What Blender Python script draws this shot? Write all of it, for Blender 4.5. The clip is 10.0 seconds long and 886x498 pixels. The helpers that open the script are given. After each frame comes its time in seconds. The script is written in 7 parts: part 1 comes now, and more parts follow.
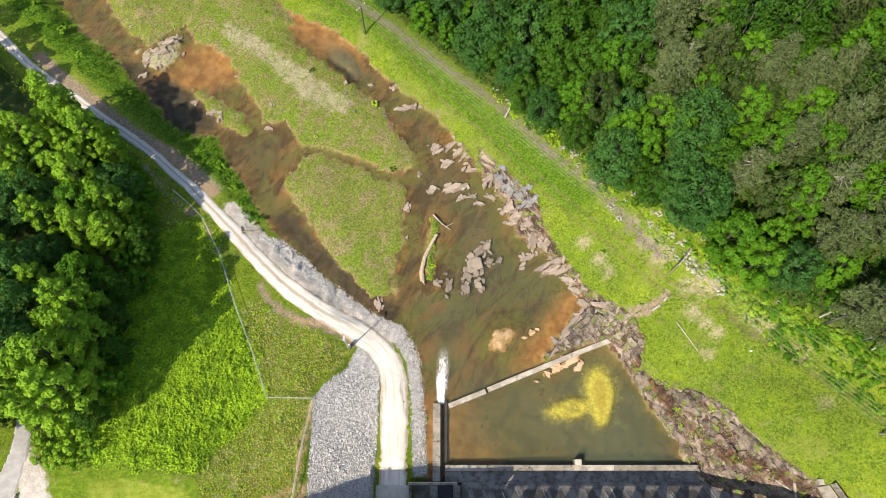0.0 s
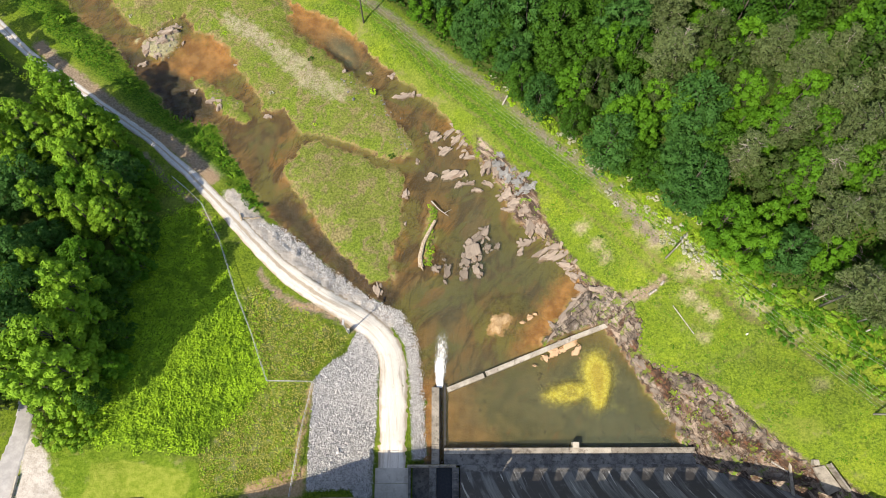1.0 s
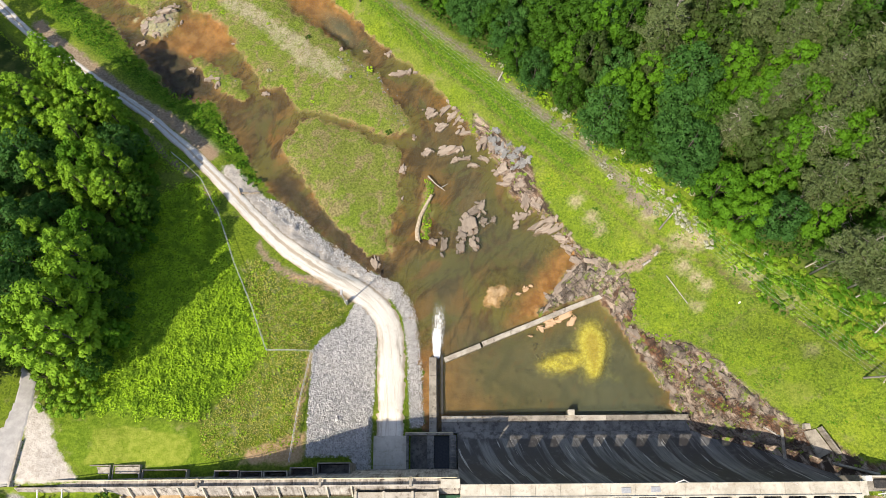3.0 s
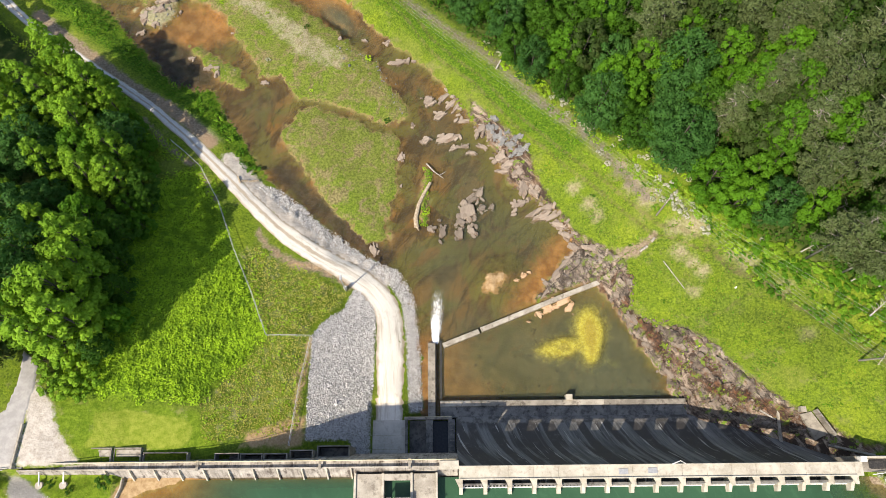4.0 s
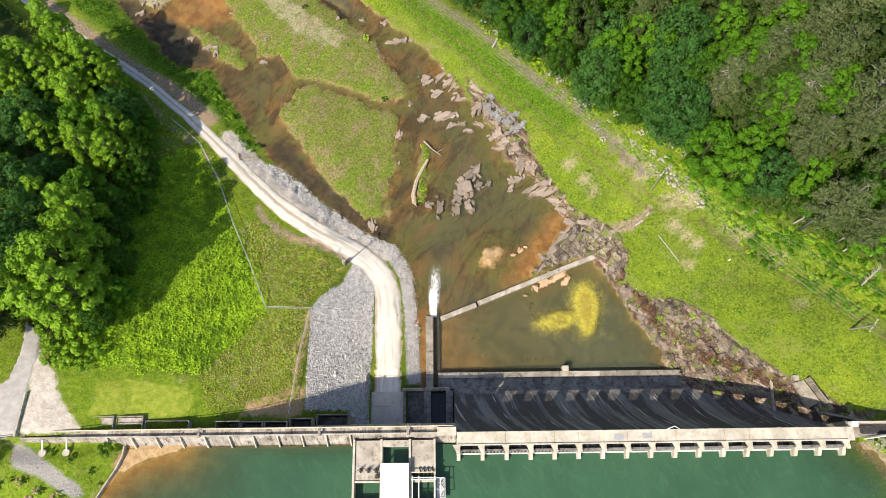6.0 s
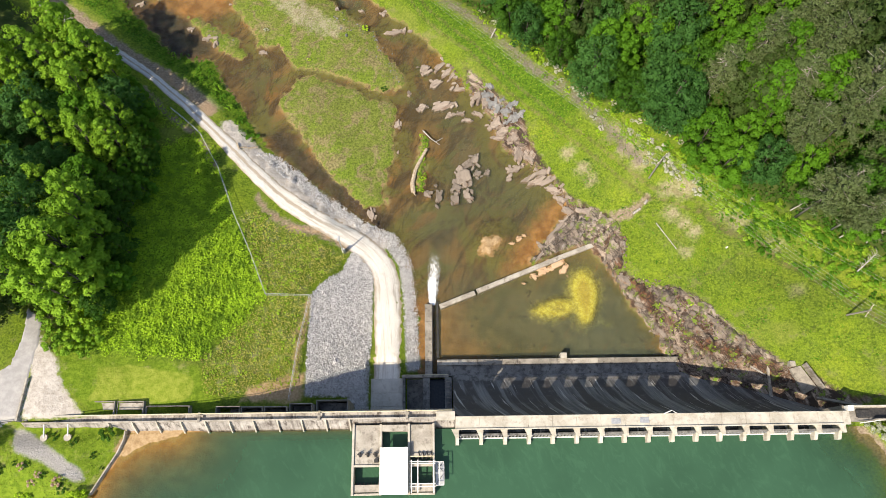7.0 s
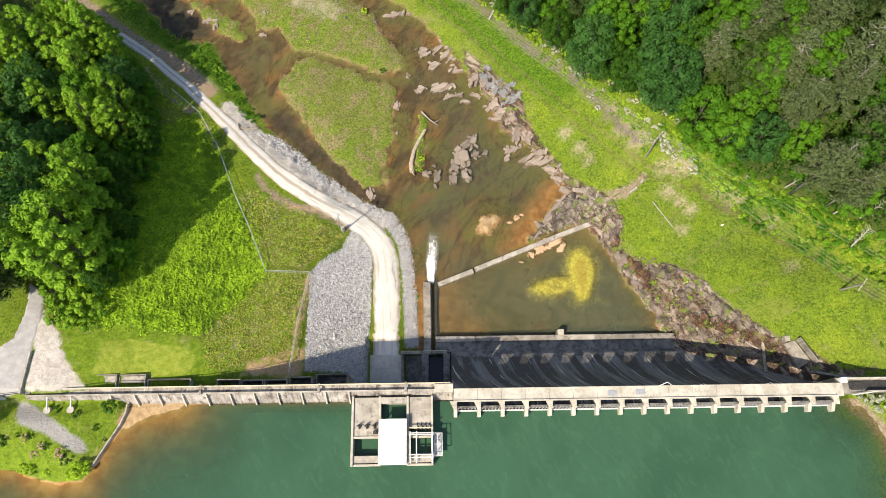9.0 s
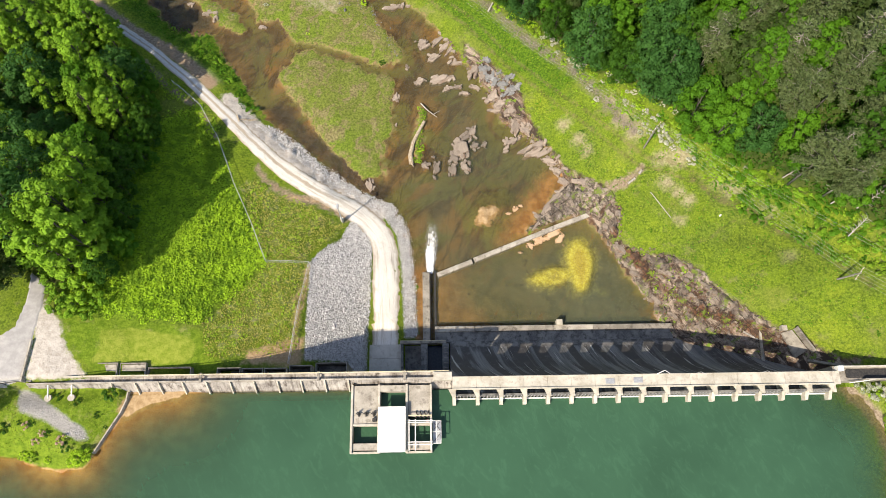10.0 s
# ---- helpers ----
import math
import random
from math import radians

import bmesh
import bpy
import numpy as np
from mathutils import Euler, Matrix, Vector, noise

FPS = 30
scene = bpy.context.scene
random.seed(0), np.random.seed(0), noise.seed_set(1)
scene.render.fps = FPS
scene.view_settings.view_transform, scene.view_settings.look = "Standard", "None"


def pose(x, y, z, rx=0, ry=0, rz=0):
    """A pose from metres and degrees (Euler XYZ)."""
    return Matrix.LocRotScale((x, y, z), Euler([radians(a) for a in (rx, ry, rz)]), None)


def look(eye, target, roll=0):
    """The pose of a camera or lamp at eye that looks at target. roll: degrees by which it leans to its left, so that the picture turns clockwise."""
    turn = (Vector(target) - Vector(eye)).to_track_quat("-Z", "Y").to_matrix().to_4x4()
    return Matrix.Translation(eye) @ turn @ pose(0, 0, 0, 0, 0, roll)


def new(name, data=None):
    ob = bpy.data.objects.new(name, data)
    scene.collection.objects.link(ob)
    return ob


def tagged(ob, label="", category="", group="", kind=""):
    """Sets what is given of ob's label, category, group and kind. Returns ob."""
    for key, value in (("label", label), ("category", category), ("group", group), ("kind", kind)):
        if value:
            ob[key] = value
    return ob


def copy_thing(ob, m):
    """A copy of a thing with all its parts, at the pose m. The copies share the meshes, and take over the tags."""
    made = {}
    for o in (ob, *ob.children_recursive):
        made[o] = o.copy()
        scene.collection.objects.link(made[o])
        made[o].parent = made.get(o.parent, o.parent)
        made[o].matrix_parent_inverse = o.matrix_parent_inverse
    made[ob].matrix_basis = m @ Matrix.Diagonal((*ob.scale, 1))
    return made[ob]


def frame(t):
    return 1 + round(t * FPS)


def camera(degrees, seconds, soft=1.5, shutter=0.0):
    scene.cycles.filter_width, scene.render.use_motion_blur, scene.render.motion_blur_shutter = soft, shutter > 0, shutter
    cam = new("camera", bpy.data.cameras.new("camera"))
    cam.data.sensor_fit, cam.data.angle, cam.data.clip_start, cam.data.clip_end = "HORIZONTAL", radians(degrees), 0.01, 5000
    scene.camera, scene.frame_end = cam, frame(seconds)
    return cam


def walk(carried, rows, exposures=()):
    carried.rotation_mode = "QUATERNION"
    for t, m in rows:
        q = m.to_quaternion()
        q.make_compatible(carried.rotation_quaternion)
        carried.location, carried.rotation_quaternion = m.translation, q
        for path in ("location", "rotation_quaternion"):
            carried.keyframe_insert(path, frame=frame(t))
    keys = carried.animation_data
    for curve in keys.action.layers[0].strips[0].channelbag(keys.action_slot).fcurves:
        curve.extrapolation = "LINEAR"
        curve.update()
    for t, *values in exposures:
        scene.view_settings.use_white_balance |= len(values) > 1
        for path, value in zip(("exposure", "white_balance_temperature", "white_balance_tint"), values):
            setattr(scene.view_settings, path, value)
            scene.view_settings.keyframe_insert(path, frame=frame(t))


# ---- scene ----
cam = camera(65.6, 10.0, soft=0.88)
METRES, EYE, TILT, LEAN, TURN = 22.0, 123.0, -70.8, 0.0, 0.0
ROWS = [
    (0.0, 0.0, 0.0, 0.0, -0.0, 0.0, 0.0),
    (0.5, 0.0027, -0.02, -0.0583, -0.04, -0.02, 0.07),
    (1.0, 0.0048, -0.0398, -0.1147, -0.09, -0.05, 0.13),
    (1.5, 0.0089, -0.0592, -0.1692, -0.12, -0.09, 0.2),
    (2.0, 0.0114, -0.0779, -0.2228, -0.16, -0.13, 0.27),
    (2.5, 0.0141, -0.0962, -0.2749, -0.2, -0.17, 0.33),
    (4.0, 0.0198, -0.1497, -0.4302, -0.32, -0.3, 0.5),
    (4.5, 0.0219, -0.1666, -0.4789, -0.35, -0.37, 0.55),
    (5.0, 0.0236, -0.183, -0.5261, -0.37, -0.41, 0.6),
    (5.5, 0.0258, -0.1994, -0.5735, -0.4, -0.46, 0.63),
    (7.0, 0.0347, -0.2472, -0.7124, -0.44, -0.57, 0.72),
    (7.5, 0.0377, -0.262, -0.7551, -0.45, -0.62, 0.74),
    (8.0, 0.0391, -0.2761, -0.7954, -0.46, -0.68, 0.76),
    (8.5, 0.0415, -0.2904, -0.8345, -0.46, -0.73, 0.76),
    (9.0, 0.0426, -0.304, -0.8729, -0.47, -0.77, 0.77),
    (9.5, 0.046, -0.3173, -0.9093, -0.46, -0.82, 0.77),
    (10.0, 0.0502, -0.3291, -0.9427, -0.46, -0.86, 0.76),
]
walk(cam, [(t, pose(0, 0, EYE, TILT, LEAN, TURN) @ pose(METRES * x, METRES * y, METRES * z, 90 + pitch, roll, yaw)) for t, x, y, z, yaw, pitch, roll in ROWS], exposures=[(0.0, 0.62, 7250, 13), (2.0, 0.57, 7250, 13), (4.0, 0.54, 7250, 13), (10.0, 0.54, 7250, 13)])

# ---- light ----
SUN_WAY = Vector((0.87, 1.0, -1.58)).normalized()
sun_data = bpy.data.lights.new("sun", "SUN")
sun_data.energy, sun_data.angle, sun_data.color = 4.6, radians(0.53), (1.0, 0.94, 0.82)
sun = new("sun", sun_data)
sun.matrix_world = look((-60, -70, 160), Vector((-60, -70, 160)) + SUN_WAY)
world = bpy.data.worlds.new("sky")
scene.world = world
world.use_nodes = True
wn = world.node_tree
sky = wn.nodes.new("ShaderNodeTexSky")
sky.sky_type, sky.sun_disc = "NISHITA", False
sky.sun_elevation = math.asin(-SUN_WAY.z)
sky.sun_rotation = math.atan2(-SUN_WAY.x, -SUN_WAY.y)
wn.links.new(sky.outputs[0], wn.nodes["Background"].inputs[0])
wn.nodes["Background"].inputs[1].default_value = 0.15


# ---- materials ----
class Nodes:
    """A short way to write node trees."""

    def __init__(self, name):
        self.mat = bpy.data.materials.new(name)
        self.mat.use_nodes = True
        self.t = self.mat.node_tree
        self.bsdf = self.t.nodes["Principled BSDF"]
        self.out = self.t.nodes["Material Output"]
        self.where = self.n("ShaderNodeTexCoord").outputs["Object"]

    def n(self, kind):
        return self.t.nodes.new(kind)

    def put(self, socket, value):
        if isinstance(value, bpy.types.NodeSocket):
            self.t.links.new(value, socket)
        elif isinstance(value, tuple) and len(value) == 3 and socket.type == "RGBA":
            socket.default_value = (*value, 1)
        else:
            socket.default_value = value

    def noise(self, scale, detail=4.0, rough=0.55, where=None, warp=0.0):
        k = self.n("ShaderNodeTexNoise")
        self.put(k.inputs["Vector"], where or self.where)
        k.inputs["Scale"].default_value, k.inputs["Detail"].default_value = scale, detail
        k.inputs["Roughness"].default_value, k.inputs["Distortion"].default_value = rough, warp
        return k.outputs[0]

    def cells(self, scale, where=None, feature="F1", out=0):
        k = self.n("ShaderNodeTexVoronoi")
        k.feature = feature
        self.put(k.inputs["Vector"], where or self.where)
        k.inputs["Scale"].default_value = scale
        return k.outputs[out]

    def stretch(self, scale, turn=(0, 0, 0)):
        k = self.n("ShaderNodeMapping")
        k.vector_type = "TEXTURE"
        self.put(k.inputs["Vector"], self.where)
        k.inputs["Scale"].default_value = [1 / a for a in scale]
        k.inputs["Rotation"].default_value = [radians(a) for a in turn]
        return k.outputs[0]

    def step(self, value, low, high, a=0.0, b=1.0):
        k = self.n("ShaderNodeMapRange")
        k.interpolation_type = "SMOOTHSTEP"
        self.put(k.inputs[0], value)
        for i, v in zip((1, 2, 3, 4), (low, high, a, b)):
            k.inputs[i].default_value = v
        return k.outputs[0]

    def math(self, op, a, b=0.0):
        k = self.n("ShaderNodeMath")
        k.operation = op
        self.put(k.inputs[0], a)
        self.put(k.inputs[1], b)
        return k.outputs[0]

    def mix(self, factor, a, b):
        k = self.n("ShaderNodeMix")
        k.data_type = "RGBA"
        self.put(k.inputs[0], factor)
        self.put(k.inputs[6], a)
        self.put(k.inputs[7], b)
        return k.outputs[2]

    def attr(self, name):
        k = self.n("ShaderNodeAttribute")
        k.attribute_name = name
        return k.outputs["Fac"]

    def chance(self):
        return self.n("ShaderNodeObjectInfo").outputs["Random"]

    def island(self):
        return self.n("ShaderNodeNewGeometry").outputs["Random Per Island"]

    def bump(self, height, depth, strength=1.0):
        k = self.n("ShaderNodeBump")
        self.put(k.inputs["Height"], height)
        k.inputs["Distance"].default_value, k.inputs["Strength"].default_value = depth, strength
        self.t.links.new(k.outputs[0], self.bsdf.inputs["Normal"])
        return k.outputs[0]

    def done(self, colour=None, rough=0.8, metal=0.0, gloss=0.3):
        if colour is not None:
            self.put(self.bsdf.inputs["Base Color"], colour)
        self.put(self.bsdf.inputs["Roughness"], rough)
        self.bsdf.inputs["Metallic"].default_value = metal
        self.bsdf.inputs["Specular IOR Level"].default_value = gloss
        return self.mat


def ground_material():
    g = Nodes("ground_cover")
    fine, mid, wide = g.noise(2.6, 5, 0.65), g.noise(0.55, 4), g.noise(0.09, 3)
    rag = g.math("MULTIPLY", g.math("SUBTRACT", g.noise(0.8, 5, 0.7), 0.5), 2.2)

    def inside(name, soft=0.5, ragged=1.0):
        return g.step(g.math("ADD", g.attr(name), g.math("MULTIPLY", rag, ragged)), -soft, soft)

    grass = g.mix(g.step(fine, 0.36, 0.66), (0.056, 0.096, 0.009), (0.160, 0.232, 0.022))
    grass = g.mix(g.step(mid, 0.44, 0.62), grass, g.mix(g.step(g.noise(4.5, 4, 0.7), 0.4, 0.6), (0.078, 0.135, 0.010), (0.172, 0.240, 0.020)))
    grass = g.mix(g.step(g.noise(0.14, 6, 0.72), 0.47, 0.62, 0.0, 0.85), grass, g.mix(g.step(fine, 0.4, 0.6), (0.055, 0.095, 0.012), (0.13, 0.19, 0.024)))
    grass = g.mix(g.step(wide, 0.50, 0.64), grass, g.mix(g.step(fine, 0.35, 0.65), (0.105, 0.145, 0.022), (0.175, 0.215, 0.036)))
    dry = g.step(g.noise(0.22, 6, 0.75), 0.55, 0.66)
    grass = g.mix(g.math("MULTIPLY", dry, 0.4), grass, (0.20, 0.165, 0.095))
    grass = g.mix(g.step(g.noise(0.10, 5, 0.7), 0.50, 0.62, 0.0, 0.6), grass, g.mix(g.step(fine, 0.35, 0.65), (0.115, 0.165, 0.014), (0.235, 0.30, 0.026)))
    weeds = g.mix(g.step(fine, 0.38, 0.62), (0.080, 0.155, 0.012), (0.20, 0.33, 0.024))
    base = g.mix(inside("weeds", 1.5), grass, weeds)
    isle = g.mix(g.step(fine, 0.34, 0.66), (0.080, 0.105, 0.020), (0.185, 0.225, 0.045))
    isle = g.mix(g.step(g.noise(0.8, 6, 0.75), 0.54, 0.66, 0.0, 0.8), isle, (0.19, 0.145, 0.08))
    isle = g.mix(g.step(wide, 0.46, 0.62, 0.0, 0.8), isle, g.mix(g.step(fine, 0.4, 0.6), (0.075, 0.125, 0.014), (0.155, 0.225, 0.025)))
    isle = g.mix(g.step(g.noise(0.3, 6, 0.75, warp=0.8), 0.48, 0.60, 0.0, 0.8), isle, g.mix(g.step(fine, 0.35, 0.65), (0.13, 0.10, 0.055), (0.27, 0.225, 0.12)))
    base = g.mix(inside("isle", 0.7), base, isle)
    straw = g.mix(g.step(fine, 0.3, 0.7), (0.23, 0.205, 0.135), (0.37, 0.335, 0.24))
    base = g.mix(g.math("MULTIPLY", inside("straw", 1.0, 2.4), 0.8), base, straw)
    # deeper green grass of the upper banks, with cloud shade painted into it
    lush_shaded = g.mix(g.step(fine, 0.36, 0.66), (0.034, 0.082, 0.007), (0.105, 0.190, 0.014))
    base = g.mix(inside("lush_shaded", 1.5, 1.6), base, lush_shaded)
    turf = g.mix(g.step(g.noise(1.4, 5, 0.7), 0.34, 0.66), (0.085, 0.150, 0.011), (0.165, 0.245, 0.022))
    turf = g.mix(g.step(g.noise(0.32, 5, 0.7), 0.54, 0.66, 0.0, 0.4), turf, (0.31, 0.255, 0.135))
    base = g.mix(inside("turf", 0.4, 0.6), base, turf)
    lawn = g.mix(g.step(g.noise(1.1, 5, 0.65), 0.3, 0.7), (0.150, 0.215, 0.020), (0.265, 0.310, 0.050))
    base = g.mix(inside("lawn", 0.25, 0.2), base, lawn)
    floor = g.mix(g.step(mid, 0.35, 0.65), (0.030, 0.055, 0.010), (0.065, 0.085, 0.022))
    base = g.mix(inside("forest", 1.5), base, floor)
    soil = g.mix(g.step(fine, 0.3, 0.7), (0.15, 0.115, 0.08), (0.31, 0.25, 0.18))
    soil = g.mix(g.step(g.noise(0.12, 3), 0.56, 0.68, 0.0, 0.7), soil, (0.28, 0.20, 0.13))
    base = g.mix(inside("soil", 0.5, 1.2), base, soil)
    bare = g.mix(g.step(fine, 0.3, 0.7), (0.23, 0.185, 0.12), (0.40, 0.335, 0.24))
    base = g.mix(g.math("MULTIPLY", inside("bare", 1.2, 1.6), 0.75), base, bare)
    twigs = g.mix(g.step(g.noise(3.2, 5, 0.75), 0.36, 0.64), (0.070, 0.056, 0.048), (0.20, 0.17, 0.145))
    base = g.mix(g.math("MULTIPLY", inside("brush", 0.8, 1.3), 0.85), base, twigs)
    base = g.mix(g.math("MULTIPLY", inside("wheel", 0.25, 0.35), 0.6), base, g.mix(g.step(mid, 0.4, 0.6), (0.075, 0.070, 0.025), (0.17, 0.135, 0.07)))
    # darker grass around the scar and on the slope below it
    base = g.mix(g.math("MULTIPLY", inside("dark_grass", 1.4, 2.0), 0.6), base, g.mix(g.step(fine, 0.38, 0.62), (0.030, 0.055, 0.008), (0.105, 0.145, 0.020)))
    base = g.mix(g.math("MULTIPLY", inside("scar", 0.5, 0.7), 0.8), base, g.mix(g.step(mid, 0.4, 0.6), (0.035, 0.055, 0.012), (0.13, 0.10, 0.055)))
    clay = g.mix(g.step(fine, 0.3, 0.7), (0.36, 0.235, 0.125), (0.52, 0.37, 0.22))
    base = g.mix(inside("clay", 0.6, 1.2), base, clay)
    # bare rock of the right bank, with rust and moss
    strata = g.noise(0.9, 6, 0.7, g.stretch((1.0, 0.3, 1.0), (0, 0, 42)), 0.6)
    rock = g.mix(g.step(strata, 0.44, 0.66), (0.050, 0.036, 0.028), (0.34, 0.275, 0.22))
    rock = g.mix(g.step(g.noise(0.35, 4, 0.7), 0.50, 0.62, 0.0, 0.5), rock, (0.125, 0.066, 0.038))
    rock = g.mix(g.step(g.noise(0.6, 5, 0.7), 0.57, 0.62), rock, (0.12, 0.19, 0.025))
    base = g.mix(inside("rock", 0.5, 1.2), base, rock)
    grit = g.mix(g.step(g.noise(6.0, 3, 0.7), 0.3, 0.7), (0.15, 0.145, 0.14), (0.40, 0.39, 0.37))
    base = g.mix(inside("riprap", 0.35, 0.5), base, grit)
    pale = g.mix(g.step(g.noise(0.9, 6, 0.7), 0.36, 0.64), (0.37, 0.335, 0.295), (0.51, 0.475, 0.43))
    base = g.mix(inside("gravel", 0.4, 1.1), base, pale)
    # river bed: mud, iron-stained sand and algae
    drift = g.stretch((1.0, 0.36, 1.0), (0, 0, -36))
    mud = g.mix(g.step(g.noise(0.22, 5, 0.62, drift, 0.8), 0.40, 0.60), (0.095, 0.066, 0.036), (0.20, 0.140, 0.066))
    mud = g.mix(g.step(g.noise(0.16, 4, 0.6, drift, 1.2), 0.52, 0.64), mud, (0.215, 0.132, 0.052))
    mud = g.mix(g.step(g.noise(0.13, 4, 0.6, g.stretch((1, 1, 1), (0, 0, 60)), 1.0), 0.45, 0.58), mud, (0.145, 0.142, 0.050))
    mud = g.mix(g.step(g.noise(0.5, 6, 0.75, drift, 1.5), 0.60, 0.70, 0.0, 0.8), mud, (0.055, 0.040, 0.026))
    mud = g.mix(g.step(g.noise(1.8, 5, 0.7), 0.64, 0.74), mud, (0.22, 0.16, 0.09))
    for scale, twist in ((0.11, 2.0), (0.2, 1.4)):
        ledge = g.math("ABSOLUTE", g.math("SUBTRACT", g.noise(scale, 5, 0.6, drift, twist), 0.5))
        mud = g.mix(g.step(ledge, 0.022, 0.004, 0.0, 0.38), mud, (0.036, 0.026, 0.016))
    orange = g.mix(g.step(g.noise(0.5, 5, 0.6), 0.35, 0.65), (0.26, 0.135, 0.05), (0.42, 0.24, 0.10))
    mud = g.mix(inside("rusty", 2.5, 2.5), mud, orange)
    ooze = g.mix(g.step(g.noise(0.2, 6, 0.7, warp=0.6), 0.40, 0.62), (0.115, 0.108, 0.045), (0.19, 0.165, 0.070))
    ooze = g.mix(g.step(g.noise(0.3, 5, 0.65, drift, 1.0), 0.56, 0.66, 0.0, 0.8), ooze, (0.22, 0.125, 0.045))
    ooze = g.mix(g.step(g.noise(0.42, 6, 0.72, warp=1.2), 0.58, 0.66, 0.0, 0.85), ooze, (0.050, 0.036, 0.020))
    mud = g.mix(g.math("MULTIPLY", inside("pool_bed", 1.5, 1.0), 0.85), mud, ooze)
    mud = g.mix(g.math("MULTIPLY", inside("rusty", 3.0, 2.5), 0.6), mud, orange)
    silt = g.mix(g.step(g.noise(0.7, 5, 0.7, warp=0.8), 0.4, 0.6), (0.030, 0.024, 0.022), (0.075, 0.058, 0.048))
    mud = g.mix(g.math("MULTIPLY", inside("dark_mud", 1.2, 1.6), 0.85), mud, silt)
    algae = g.mix(g.step(g.noise(1.6, 5, 0.7, warp=0.6), 0.35, 0.65), (0.46, 0.43, 0.06), (0.70, 0.70, 0.16))
    algae = g.mix(g.step(g.attr("algae"), 1.0, 2.6, 0.0, 0.55), algae, (0.30, 0.22, 0.05))
    mud = g.mix(g.math("MULTIPLY", inside("algae", 1.6, 1.6), 0.92), mud, algae)
    jag = g.math("MULTIPLY", g.math("SUBTRACT", g.noise(1.5, 6, 0.78), 0.5), 2.1)
    wetness = g.math("ADD", g.math("ADD", g.attr("water"), g.math("MULTIPLY", rag, 0.5)), jag)
    margin = g.mix(g.step(mid, 0.4, 0.6), (0.16, 0.10, 0.055), (0.30, 0.20, 0.11))
    base = g.mix(g.step(wetness, -0.50, -0.34, 0.0, 0.6), base, margin)
    base = g.mix(g.step(wetness, -0.22, -0.05), base, mud)
    shore = g.mix(g.step(g.noise(0.4, 5, 0.6), 0.35, 0.7), (0.34, 0.17, 0.07), (0.48, 0.31, 0.155))
    base = g.mix(g.step(g.math("ADD", g.attr("lake"), g.math("MULTIPLY", rag, 0.4)), -0.3, 0.3), base, shore)
    sand = g.mix(g.step(g.noise(1.2, 5, 0.7), 0.3, 0.7), (0.28, 0.185, 0.095), (0.44, 0.32, 0.185))
    base = g.mix(inside("sand", 0.3, 1.0), base, sand)
    g.bump(g.math("ADD", fine, g.math("MULTIPLY", mid, 1.2)), 0.25, 0.5)
    return g.done(base, 0.9, gloss=0.1)


def water_material(name, shallow, deep, clear, ripple, gloss_rough=0.04):
    """Water over a bed: clear where shallow, turbid where deep, with a Fresnel gloss."""
    g = Nodes(name)
    g.t.nodes.remove(g.bsdf)
    depth = g.attr("depth")
    veil = g.math("SUBTRACT", 1.0, g.math("POWER", 2.718, g.math("MULTIPLY", depth, -1.0 / clear)))
    see = g.n("ShaderNodeBsdfTransparent")
    g.put(see.inputs[0], shallow)
    body = g.n("ShaderNodeBsdfDiffuse")
    tint = g.mix(g.step(g.noise(0.06, 4, 0.6), 0.35, 0.65), deep, tuple(c * 1.25 for c in deep))
    # lighter streaks: the sheen of ripples painted into the body colour
    tint = g.mix(g.step(g.noise(0.9, 6, 0.75, g.stretch((1.0, 0.4, 1.0), (0, 0, 30)), 0.8), 0.48, 0.66, 0.0, 0.28), tint, tuple(min(1, c * 1.9) for c in deep))
    g.put(body.inputs[0], tint)
    lower = g.n("ShaderNodeMixShader")
    g.put(lower.inputs[0], veil)
    g.t.links.new(see.outputs[0], lower.inputs[1])
    g.t.links.new(body.outputs[0], lower.inputs[2])
    gloss = g.n("ShaderNodeBsdfGlossy")
    gloss.inputs["Roughness"].default_value = gloss_rough
    k = g.n("ShaderNodeBump")
    g.put(k.inputs["Height"], g.noise(ripple, 4, 0.6, g.stretch((1.0, 0.45, 1.0), (0, 0, 25))))
    k.inputs["Distance"].default_value, k.inputs["Strength"].default_value = 0.05, 0.6
    g.t.links.new(k.outputs[0], gloss.inputs["Normal"])
    fresnel = g.n("ShaderNodeFresnel")
    fresnel.inputs[0].default_value = 1.33
    g.t.links.new(k.outputs[0], fresnel.inputs["Normal"])
    top = g.n("ShaderNodeMixShader")
    g.t.links.new(fresnel.outputs[0], top.inputs[0])
    g.t.links.new(lower.outputs[0], top.inputs[1])
    g.t.links.new(gloss.outputs[0], top.inputs[2])
    g.t.links.new(top.outputs[0], g.out.inputs[0])
    return g.mat


